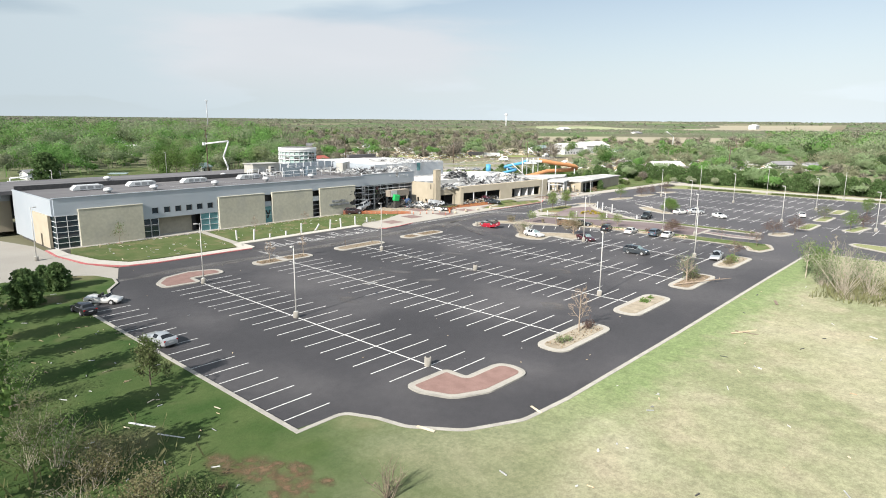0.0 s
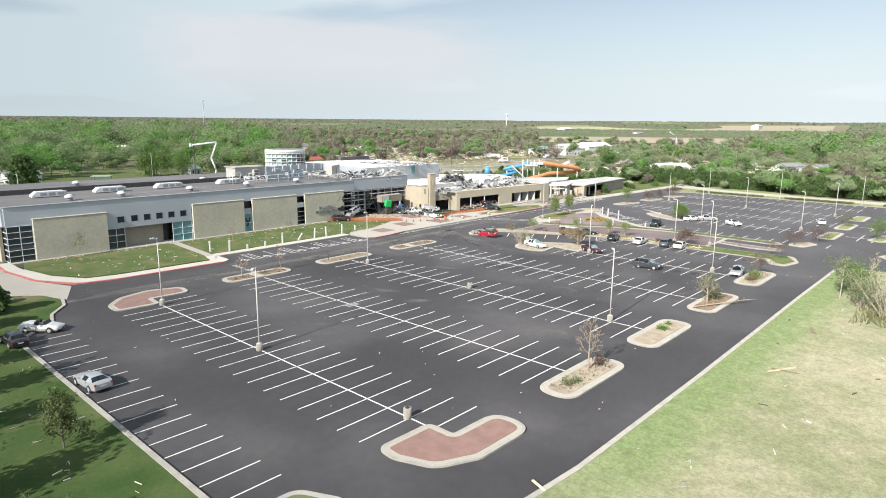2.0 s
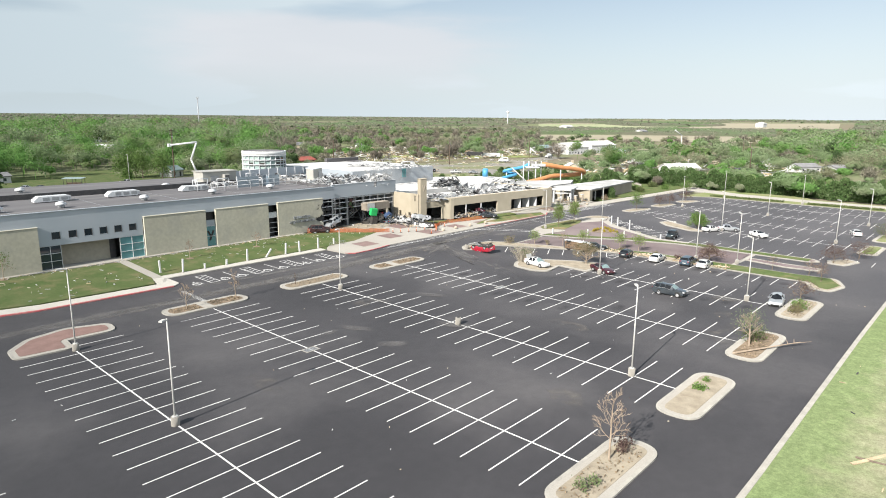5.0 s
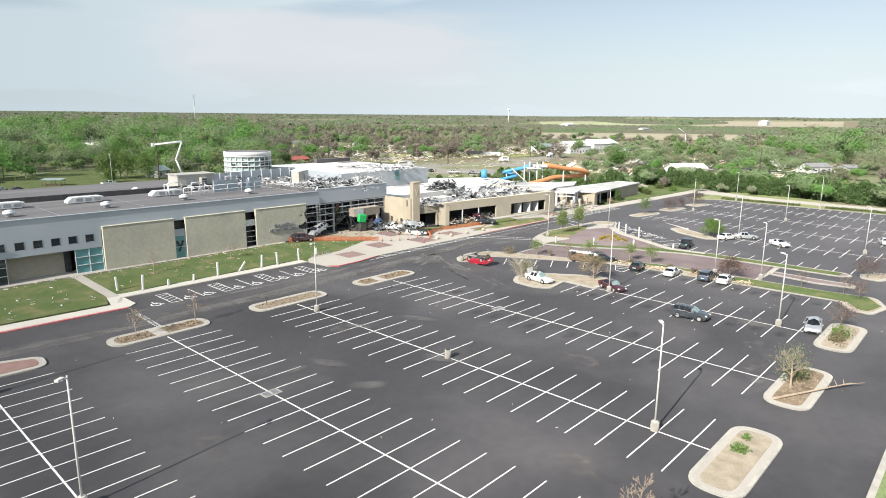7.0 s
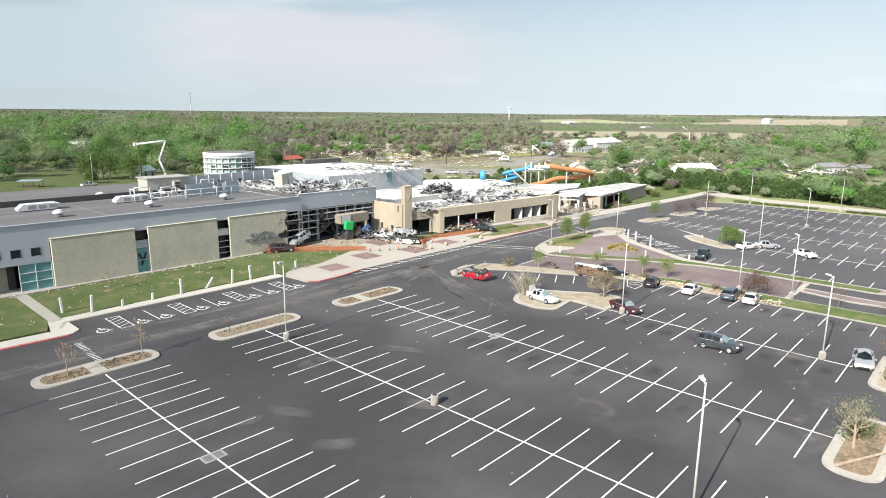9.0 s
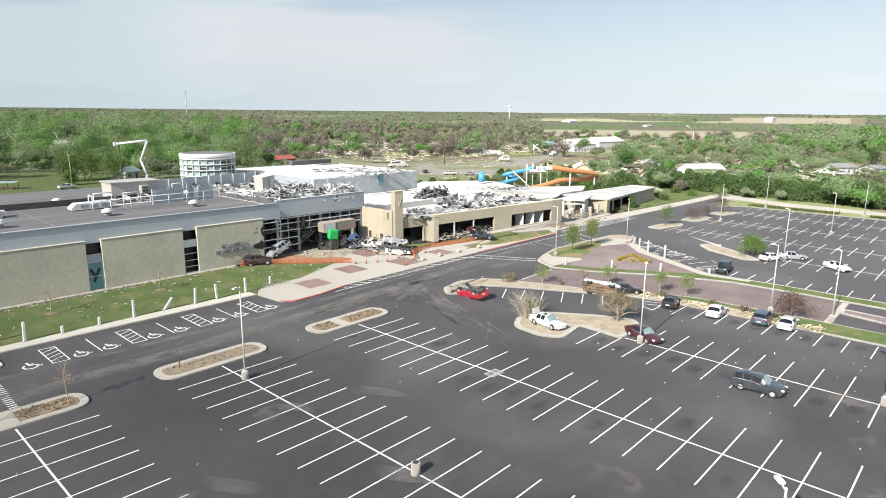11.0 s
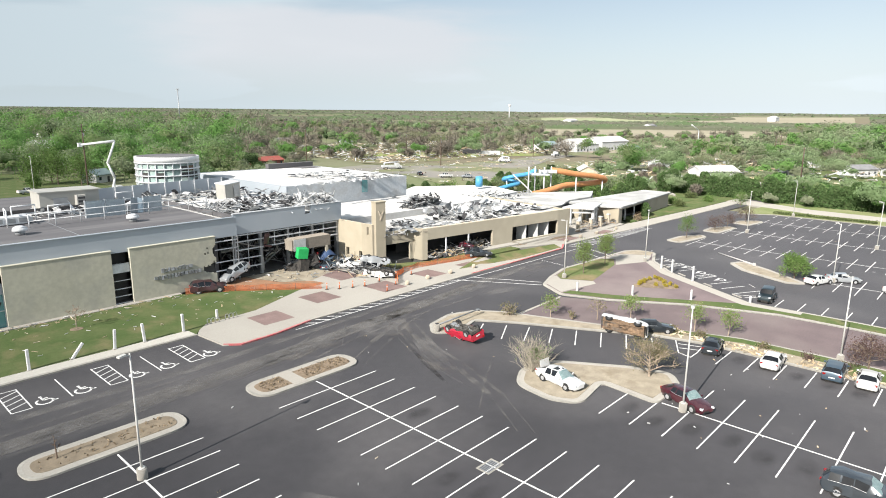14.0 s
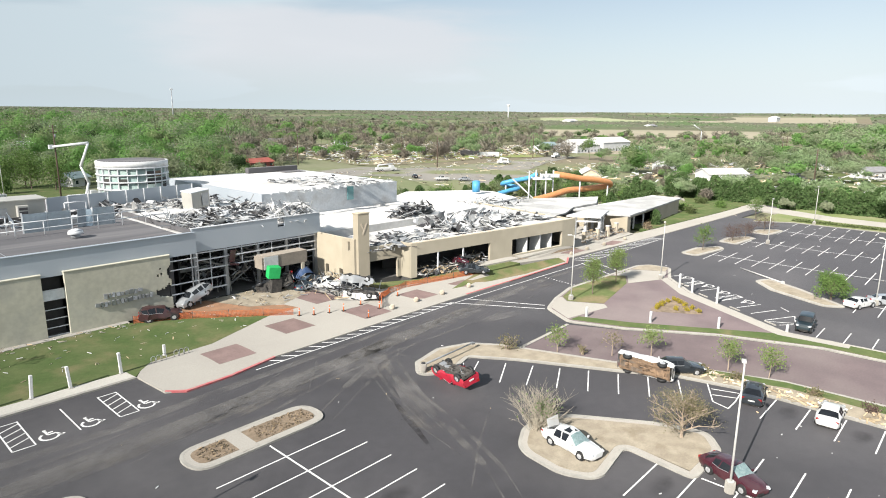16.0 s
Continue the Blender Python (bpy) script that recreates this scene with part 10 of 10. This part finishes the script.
sl = thing("water_slide", "orange and blue pool slide tubes round a white tower", "water slide")
swept("orange_tube", [(193.5, 127.8, 9.3), (195.5, 125.3, 8.9), (200.0, 123.1, 8.0), (205.6, 121.3, 7.3), (210.6, 120.1, 6.4), (212.9, 120.6, 5.4), (210.3, 122.3, 4.8), (204.6, 123.8, 4.7), (198.3, 125.6, 4.6), (193.4, 126.2, 4.0), (189.4, 127.3, 3.3), (185.6, 128.4, 2.8)], 0.85, SLIDEORANGE, sl)
swept("blue_tube", [(192.1, 132.2, 9.2), (190.2, 133.8, 8.0), (187.6, 136.4, 7.3), (186.0, 138.8, 6.6), (187.4, 140.6, 5.9), (189.6, 139.4, 5.4), (189.4, 136.5, 5.0), (186.2, 137.6, 4.4), (183, 139.1, 3.6), (178.5, 140.0, 2.6)], 0.6, SLIDEBLUE, sl)
for x, y, z in ((190.3, 131.3, 10.4), (193.5, 127.8, 10.4), (189.6, 127.6, 10.4), (186.6, 131.0, 10.4), (200, 123.1, 7.4), (210.6, 120.1, 5.8), (186.2, 138.6, 5.8)):
    bm = bmesh.new()
    tube(bm, (x, y, -0.2), (x, y, z), 0.2, n=7)
    part("column", bm, WHITEMETAL, sl)
bm = bmesh.new()
obox(bm, (190.0, 129.4, 8.2), (5.0, 5.0, 0.3), (0, 0, 42))
part("platform", bm, WHITEMETAL, sl)
bm = bmesh.new()
obox(bm, (186.6, 133.0, 5.4), (7.6, 1.7, 0.3), (0, -42, 130))
part("stair", bm, WHITESIDING, sl)
bm = bmesh.new()
for a in (0, 1):
    obox(bm, (190.0 + a * 1.7, 129.4 - a * 1.8, 9.0), (5.0, 0.08, 1.0), (0, 0, 42 + 90 * a))
part("guard", bm, WHITESIDING, sl)
bt = thing("blue_tank", "upright blue tank on the pool deck", "tank", at=(174.5, 139.7, 4.9))
bm = bmesh.new()
tube(bm, (0, 0, 0), (0, 0, 2.7), 1.0, n=16)
tube(bm, (0, 0, 2.7), (0, 0, 2.9), 1.0, 0.7, n=16)
part("shell", bm, SLIDEBLUE, bt)

# ---- wreckage and litter ----
def sheets(bm, rnd, n, area, z, size=(1.0, 3.0), lift=0.8, mi=(0,), lie=22):
    """Bent torn sheets, each a small crumpled grid with thickness left to its fold."""
    x0, x1, y0, y1 = area
    for _ in range(n):
        L, W = rnd.uniform(*size), rnd.uniform(0.3, 0.5) * size[1] * 0.6
        m = pose(rnd.uniform(x0, x1), rnd.uniform(y0, y1), z + rnd.uniform(0.02, lift), rnd.gauss(0, lie), rnd.gauss(0, lie), rnd.uniform(0, 360))
        a, b = 5, 3
        ph, amp, fold, rise = rnd.uniform(0, 6), rnd.uniform(0.05, 0.3), rnd.uniform(-0.35, 0.35), rnd.choice((0, 0, 0.5, 1.1)) * min(lift, 1.0)
        g = []
        for i in range(a + 1):
            row = []
            for j in range(b + 1):
                u, v = i / a - 0.5, j / b - 0.5
                zz = amp * math.sin(ph + 5 * u) + 0.1 * rnd.random() + rise * max(0.0, u + 0.6 * v - fold) * L * 0.5
                rim = 0.16 if i in (0, a) or j in (0, b) else 0.0
                row.append(bm.verts.new(m @ Vector((u * L + rnd.uniform(-rim, rim) * L, v * W + rnd.uniform(-rim, rim) * W, zz))))
            g.append(row)
        k = rnd.choice(mi)
        for i in range(a):
            for j in range(b):
                bm.faces.new((g[i][j], g[i + 1][j], g[i + 1][j + 1], g[i][j + 1])).material_index = k


def beams(bm, rnd, n, area, z, length=(1.0, 4.0), thick=0.1, lift=0.8, tilt=14, mi=(0,)):
    x0, x1, y0, y1 = area
    for _ in range(n):
        obox(bm, (rnd.uniform(x0, x1), rnd.uniform(y0, y1), z + rnd.uniform(0.05, lift)), (rnd.uniform(*length), thick * rnd.uniform(0.5, 1.6), thick * rnd.uniform(0.5, 1.6)), (rnd.gauss(0, tilt), rnd.gauss(0, tilt), rnd.uniform(0, 360)), rnd.choice(mi))


def ribbons(bm, rnd, n, area, z, length, lift, mi):
    """Long strips of trim, joist and decking, bent and curled."""
    x0, x1, y0, y1 = area
    for _ in range(n):
        p = Vector((rnd.uniform(x0, x1), rnd.uniform(y0, y1), z + rnd.uniform(0.1, 0.4 * lift)))
        w, pitch, steps = rnd.uniform(0, 6.28), rnd.uniform(0.0, 0.45), 8
        step, wide, k = rnd.uniform(*length) / steps, rnd.uniform(0.05, 0.16), rnd.choice(mi)
        turn, dive = rnd.gauss(0, 0.18), rnd.uniform(0.05, 0.3)
        last = None
        for i in range(steps + 1):
            d = Vector((math.cos(w) * math.cos(pitch), math.sin(w) * math.cos(pitch), math.sin(pitch)))
            side = d.cross(Vector((0.3, 0.2, 1))).normalized() * wide
            ring = [bm.verts.new(p - side), bm.verts.new(p + side), bm.verts.new(p + Vector((0, 0, 0.08)))]
            if last:
                for e in range(3):
                    bm.faces.new((last[e - 1], last[e], ring[e], ring[e - 1])).material_index = k
            last = ring
            p = p + d * step
            p.z = max(p.z, z + 0.05)
            w, pitch = w + turn + rnd.gauss(0, 0.1), pitch - dive


def heap(name, label, area, z, n_sheet, n_beam, seed, size=(1.0, 3.0), lift=1.0, length=(1.0, 4.0), thick=0.1, tilt=16, mats=None, lie=22, n_ribbon=0):
    rnd = random.Random(seed)
    bm = bmesh.new()
    mats = mats or [TORN, GREYMETAL, DARKMETAL, ROOFWHITE]
    sheets(bm, rnd, n_sheet, area, z, size, lift, range(len(mats)), lie)
    beams(bm, rnd, n_beam, area, z, length, thick, lift, tilt, range(len(mats)))
    ribbons(bm, rnd, n_ribbon, area, z, (3.0, 8.0), lift + 0.6, range(len(mats)))
    return tagged(link(name, bm, mats), label, "debris", kind="stuff")


# dark metal pieces also paint the shaded gaps between the sheets
heap("roof_wreckage", "crumpled metal sheets and insulation over the hall roof", (88, 103, 116, 131), 9.1, 60, 140, 1, (1.2, 4.5), 0.4, (1.5, 6.5), 0.06, 9, mats=[ROOFWHITE, TORN, WHITEMETAL, GREYMETAL, DARKMETAL], lie=7, n_ribbon=40)
heap("roof_wreckage", "ridge of twisted sheets on the hall roof", (90, 102, 119, 128), 9.2, 44, 70, 31, (0.9, 3.0), 1.1, (1.5, 5.5), 0.07, 22, mats=[TORN, GREYMETAL, WHITEMETAL, DARKMETAL, DARKMETAL], lie=24, n_ribbon=40)
heap("roof_wreckage", "torn white sheets heaped at the roof edge", (97.5, 103, 113.4, 118), 9.2, 70, 120, 2, (0.8, 2.6), 2.2, (1.0, 4.0), 0.07, 30, mats=[TORN, ROOFWHITE, WHITEMETAL, GREYMETAL], lie=40, n_ribbon=16)
# thin dark slabs that paint shaded gaps under the hall roof wreckage
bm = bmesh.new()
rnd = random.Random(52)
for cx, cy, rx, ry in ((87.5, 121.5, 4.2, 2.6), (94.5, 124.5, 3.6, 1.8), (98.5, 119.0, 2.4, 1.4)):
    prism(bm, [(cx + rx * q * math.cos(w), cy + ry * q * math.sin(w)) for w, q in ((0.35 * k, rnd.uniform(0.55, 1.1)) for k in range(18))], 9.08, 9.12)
part("torn_felt", bm, UNLIT, centre, "dark flat slabs drawn as shaded gaps below the torn membrane")
heap("roof_wreckage", "twisted trusses in a torn roof hole", (83, 92, 117, 127), 9.0, 24, 110, 3, (0.8, 2.5), 0.9, (1.5, 5.0), 0.09, 20, mats=[TORN, DARKMETAL, GREYMETAL])
heap("roof_wreckage", "strewn membrane and boards on the low roof", (106, 152, 101.5, 112), 5.0, 130, 170, 4, (0.9, 4.0), 0.3, (1.0, 5.0), 0.07, 8, mats=[TORN, FELTGREY, GREYMETAL, ROOFWHITE, DARKMETAL], lie=8, n_ribbon=30)
heap("roof_wreckage", "crumpled air units on the low roof", (124.5, 133.5, 116.6, 119.4), 6.0, 60, 60, 5, (1.0, 3.0), 2.2, mats=[TORN, DARKMETAL, GREYMETAL], n_ribbon=14)
heap("roof_wreckage", "heaped ducts and frames on the low roof", (126, 148, 104, 114), 4.7, 70, 120, 6, (1.2, 4.2), 1.4, (1.5, 5.0), 0.09, 24, mats=[TORN, TORN, GREYMETAL, WHITEMETAL, DARKMETAL], lie=30, n_ribbon=60)
heap("roof_wreckage", "scattered scraps on the pool roof", (134, 172, 118, 132), 4.7, 70, 80, 7, (0.6, 2.0), 0.4)
heap("roof_wreckage", "scraps on the dark roof", (62, 82, 134, 139), 9.3, 50, 50, 8, (0.8, 3.0), 0.7, mats=[TORN, ROOFWHITE, WHITEMETAL])
heap("roof_wreckage", "scraps by the plant room", (84, 104, 137, 147), 9.1, 60, 60, 9, (0.8, 3.0), 0.7)
heap("entrance_rubble", "hanging frames and rubble in the glazed hall", (84, 103, 113.6, 120), 0.2, 70, 170, 10, (0.8, 2.4), 5.5, (1.5, 5.0), 0.12, 30, mats=[GREYMETAL, DARKMETAL, INTWALL, DARKMETAL])
heap("entrance_rubble", "rubble round the heaped cars", (95, 103, 98, 110), 0.2, 22, 150, 11, (0.5, 1.4), 1.6, (0.5, 2.5), 0.07, 30, mats=[GREYMETAL, DARKMETAL, DARKMETAL, LUMBER, TORN])
heap("entrance_rubble", "rubble on the gravel bed", (85, 95, 104, 112), 0.2, 6, 40, 12, (0.3, 0.9), 0.3, (0.3, 1.1), 0.06, mats=[TORN, LUMBER, BARK, GREYMETAL])
heap("entrance_rubble", "rubble in the blown-out windows", (113, 131, 98.6, 104), 0.2, 60, 130, 13, (0.5, 1.8), 1.0, (0.5, 2.5), 0.09, 25, mats=[TORN, LUMBER, INTWALL, DARKMETAL])
heap("entrance_rubble", "rubble below the open canopy", (152, 172, 93.5, 100), 0.55, 14, 60, 14, (0.4, 1.2), 0.4, (0.5, 2.5), 0.09, 18, mats=[LUMBER, RUST, INTWALL, GREYMETAL])
heap("median_rubble", "tan boards and rubble along the median", (104.5, 106.6, 30, 54), 0.16, 24, 200, 15, (0.3, 0.9), 0.16, (0.2, 1.1), 0.09, 10, mats=[LUMBER, LUMBER, GRAVEL, INSUL])
heap("wall_litter", "splinters and scraps along the wall foot", (12, 78, 108.6, 110.8), 0.18, 12, 240, 45, (0.15, 0.5), 0.05, (0.1, 0.8), 0.05, 5, mats=[LUMBER, INSUL, INTWALL, WHITESIDING])
heap("lawn_litter", "scraps strewn on the front lawn", (10, 33, 91.5, 110), 0.16, 5, 45, 16, (0.2, 0.7), 0.03, (0.12, 0.9), 0.05, 4, mats=[LUMBER, INSUL, TORN, WHITESIDING])
heap("lawn_litter", "scraps strewn below the panels", (36, 84, 98, 110), 0.16, 6, 110, 17, (0.15, 0.45), 0.04, (0.1, 0.7), 0.04, 4, mats=[LUMBER, INSUL, TORN, WHITESIDING])
heap("lawn_litter", "boards and scraps strewn on the west lawn", (-16, -3.2, 14, 84), 0.11, 9, 80, 18, (0.12, 0.45), 0.05, (0.15, 0.8), 0.05, 4, mats=[LUMBER, INSUL, TORN, WHITESIDING])
heap("lawn_litter", "scraps strewn on the dry field", (-6, 104, -40, 5.5), 0.1, 12, 90, 19, (0.2, 0.6), 0.05, (0.12, 0.9), 0.06, 4, mats=[LUMBER, WHITESIDING, TORN, DARKMETAL])
heap("asphalt_litter", "small scraps on the asphalt", (0, 104, 8, 86), 0.006, 4, 60, 20, (0.1, 0.3), 0.02, (0.05, 0.3), 0.04, 2, mats=[LUMBER, WHITESIDING, TORN, INSUL])
heap("asphalt_litter", "scraps round the dented cars", (78, 103, 18, 48), 0.006, 3, 40, 21, (0.1, 0.3), 0.02, (0.05, 0.25), 0.04, 2, mats=[LUMBER, WHITESIDING, TORN, WHITESIDING])
heap("asphalt_litter", "scraps on the second car park", (128, 210, 16, 80), 0.006, 4, 50, 22, (0.1, 0.4), 0.02, (0.06, 0.5), 0.05, 2, mats=[LUMBER, WHITESIDING, TORN, WHITESIDING])
heap("yard_litter", "splintered houses strewn over the ground", (246, 470, 262, 440), 0.3, 260, 2000, 23, (1.2, 4.0), 0.8, (1.0, 6.0), 0.28, 12, mats=[LUMBER, INSUL, TORN, WHITESIDING, BARK, BARK])
heap("yard_litter", "pale debris among the trees", (270, 420, 60, 190), 0.3, 120, 500, 24, (1.0, 4.0), 0.8, (1.0, 5.0), 0.3, 10, mats=[LUMBER, INSUL, TORN, WHITESIDING])
heap("verge_rubble", "scraps along the pool deck", (150, 205, 112, 150), 0.2, 60, 200, 25, (0.6, 2.0), 0.5, (0.5, 3.0), 0.12, 10, mats=[LUMBER, INSUL, TORN, WHITESIDING])


def board(x0, y0, x1, y1, w, material, label, z=0.14, name="board"):
    bm = bmesh.new()
    obox(bm, ((x0 + x1) / 2, (y0 + y1) / 2, z), (math.hypot(x1 - x0, y1 - y0), w, 0.06), (3, 2, math.degrees(math.atan2(y1 - y0, x1 - x0))))
    return tagged(link(name, bm, material), label, "board")


board(-11.4, 30.2, -10.2, 28.0, 0.16, WHITESIDING, "long white board on the west lawn")
board(-10.6, 26.6, -9.4, 24.6, 0.1, WHITESIDING, "thin white strip on the west lawn")
board(46.0, 1.6, 50.2, -0.4, 0.28, LUMBER, "bent pale branch on the dry field")
board(47.4, 1.6, 47.9, -0.9, 0.22, BARK, "dark broken branch on the dry field")
board(63.0, 1.0, 65.4, 1.9, 0.4, BARK, "dark broken limb on the dry field")
board(69.4, -11.0, 76.0, -10.4, 0.3, WHITESIDING, "long white strip on the dry field")
board(4.2, 12.6, 4.6, 11.0, 0.25, INSUL, "pale plank leaning on the kerb", 0.2)
board(13.6, 7.9, 13.2, 6.6, 0.2, INSUL, "pale plank on the kerb", 0.2)
tarp = thing("blue_tarpaulin", "dark blue tarpaulin over a wreck", "tarpaulin")
bm = bmesh.new()
rnd = random.Random(9)
g = [[bm.verts.new((97.6 + 3.2 * i / 7, 110.0 + 2.2 * j / 5, 1.0 + 1.6 * math.sin(math.pi * i / 7) * math.sin(math.pi * (j + 1) / 7) + 0.12 * rnd.random())) for j in range(6)] for i in range(8)]
for i in range(7):
    for j in range(5):
        bm.faces.new((g[i][j], g[i + 1][j], g[i + 1][j + 1], g[i][j + 1]))
part("sheet", bm, BLUETARP, tarp)
rs = thing("red_debris", "torn red panel hanging in the hall", "panel")
bm = bmesh.new()
obox(bm, (88.6, 112.6, 5.6), (0.9, 0.12, 1.7), (6, 8, 4))
obox(bm, (88.8, 112.6, 4.4), (1.4, 0.12, 0.3), (0, 12, 0))
part("panel", bm, PAINTS["maroon"], rs)

# wild grass tufts where the camera passes nearest
def tufts(name, label, material, boxes, seed, h=(0.12, 0.4)):
    rng = np.random.default_rng(seed)
    P = []
    for x0, x1, y0, y1, n in boxes:
        q = np.stack([rng.uniform(x0, x1, n), rng.uniform(y0, y1, n)], axis=1)
        edge = np.minimum(np.minimum(q[:, 0] - x0, x1 - q[:, 0]) / (x1 - x0), np.minimum(q[:, 1] - y0, y1 - q[:, 1]) / (y1 - y0))
        P.append(q[rng.random(n) < np.clip(edge * 5, 0.02, 1)])
    P = np.vstack(P)
    n = len(P)
    a = rng.uniform(0, 2 * np.pi, n)
    hh = rng.uniform(*h, n)
    w = 0.035 * np.ones(n) + 0.05 * rng.random(n)
    lean = rng.normal(size=(n, 2)) * 0.35 * hh[:, None]
    v = np.empty((n, 4, 3))
    v[:, 0] = np.stack([P[:, 0] - w * np.cos(a), P[:, 1] - w * np.sin(a), np.full(n, 0.08)], axis=1)
    v[:, 1] = np.stack([P[:, 0] + w * np.cos(a), P[:, 1] + w * np.sin(a), np.full(n, 0.08)], axis=1)
    v[:, 2] = np.stack([P[:, 0] + 0.4 * w * np.cos(a) + lean[:, 0], P[:, 1] + 0.4 * w * np.sin(a) + lean[:, 1], 0.1 + hh], axis=1)
    v[:, 3] = np.stack([P[:, 0] - 0.5 * w * np.cos(a) + lean[:, 0], P[:, 1] - 0.5 * w * np.sin(a) + lean[:, 1], 0.1 + hh * 0.8], axis=1)
    return tagged(new(name, mesh_np(name, v.reshape(-1, 3), np.arange(4 * n).reshape(n, 4), material)), label, "grass", kind="stuff")


TUFTDRY = mat("dry_grass_blades", (0.27, 0.265, 0.14), (0.22, 0.23, 0.11), scale=0.3, rough=1.0, island=0.25, spec=0.1, through_light=0.4)
TUFTGREEN = mat("green_grass_blades", (0.11, 0.165, 0.055), (0.16, 0.19, 0.08), scale=0.2, rough=1.0, island=0.3, spec=0.1, through_light=0.4)
tufts("green_grass", "rough green grass tufts on the west lawn", TUFTGREEN, [(-24, -12, 6, 44, 5000)], 402, (0.05, 0.16))
tufts("dry_stalks", "tall dry stalks by the scrub", TUFTDRY, [(-25, -9, 6, 34, 500), (70, 89, -12, -1, 1600)], 403, (0.5, 1.3))

# torn strips and scraps on the tall hall's roof
heap("roof_wreckage", "dark torn strips and scraps on the tall roof", (118, 134.2, 129.5, 150), 11.2, 34, 60, 41, (1.0, 4.0), 0.12, (1.0, 4.0), 0.06, 4, mats=[DARKMETAL, GREYMETAL, TORN], lie=3)
heap("roof_wreckage", "bent edge trim along the tall roof", (104, 134.5, 128.7, 129.6), 11.25, 24, 40, 42, (0.6, 2.0), 0.3, (1.0, 4.0), 0.06, 10, mats=[TORN, WHITEMETAL, GREYMETAL], lie=14)
heap("street_litter", "scraps and boards strewn over the dusty street", (205, 350, 178, 250), 0.5, 40, 220, 43, (0.6, 2.0), 0.2, (0.6, 3.0), 0.15, 6, mats=[LUMBER, INSUL, TORN, BARK])
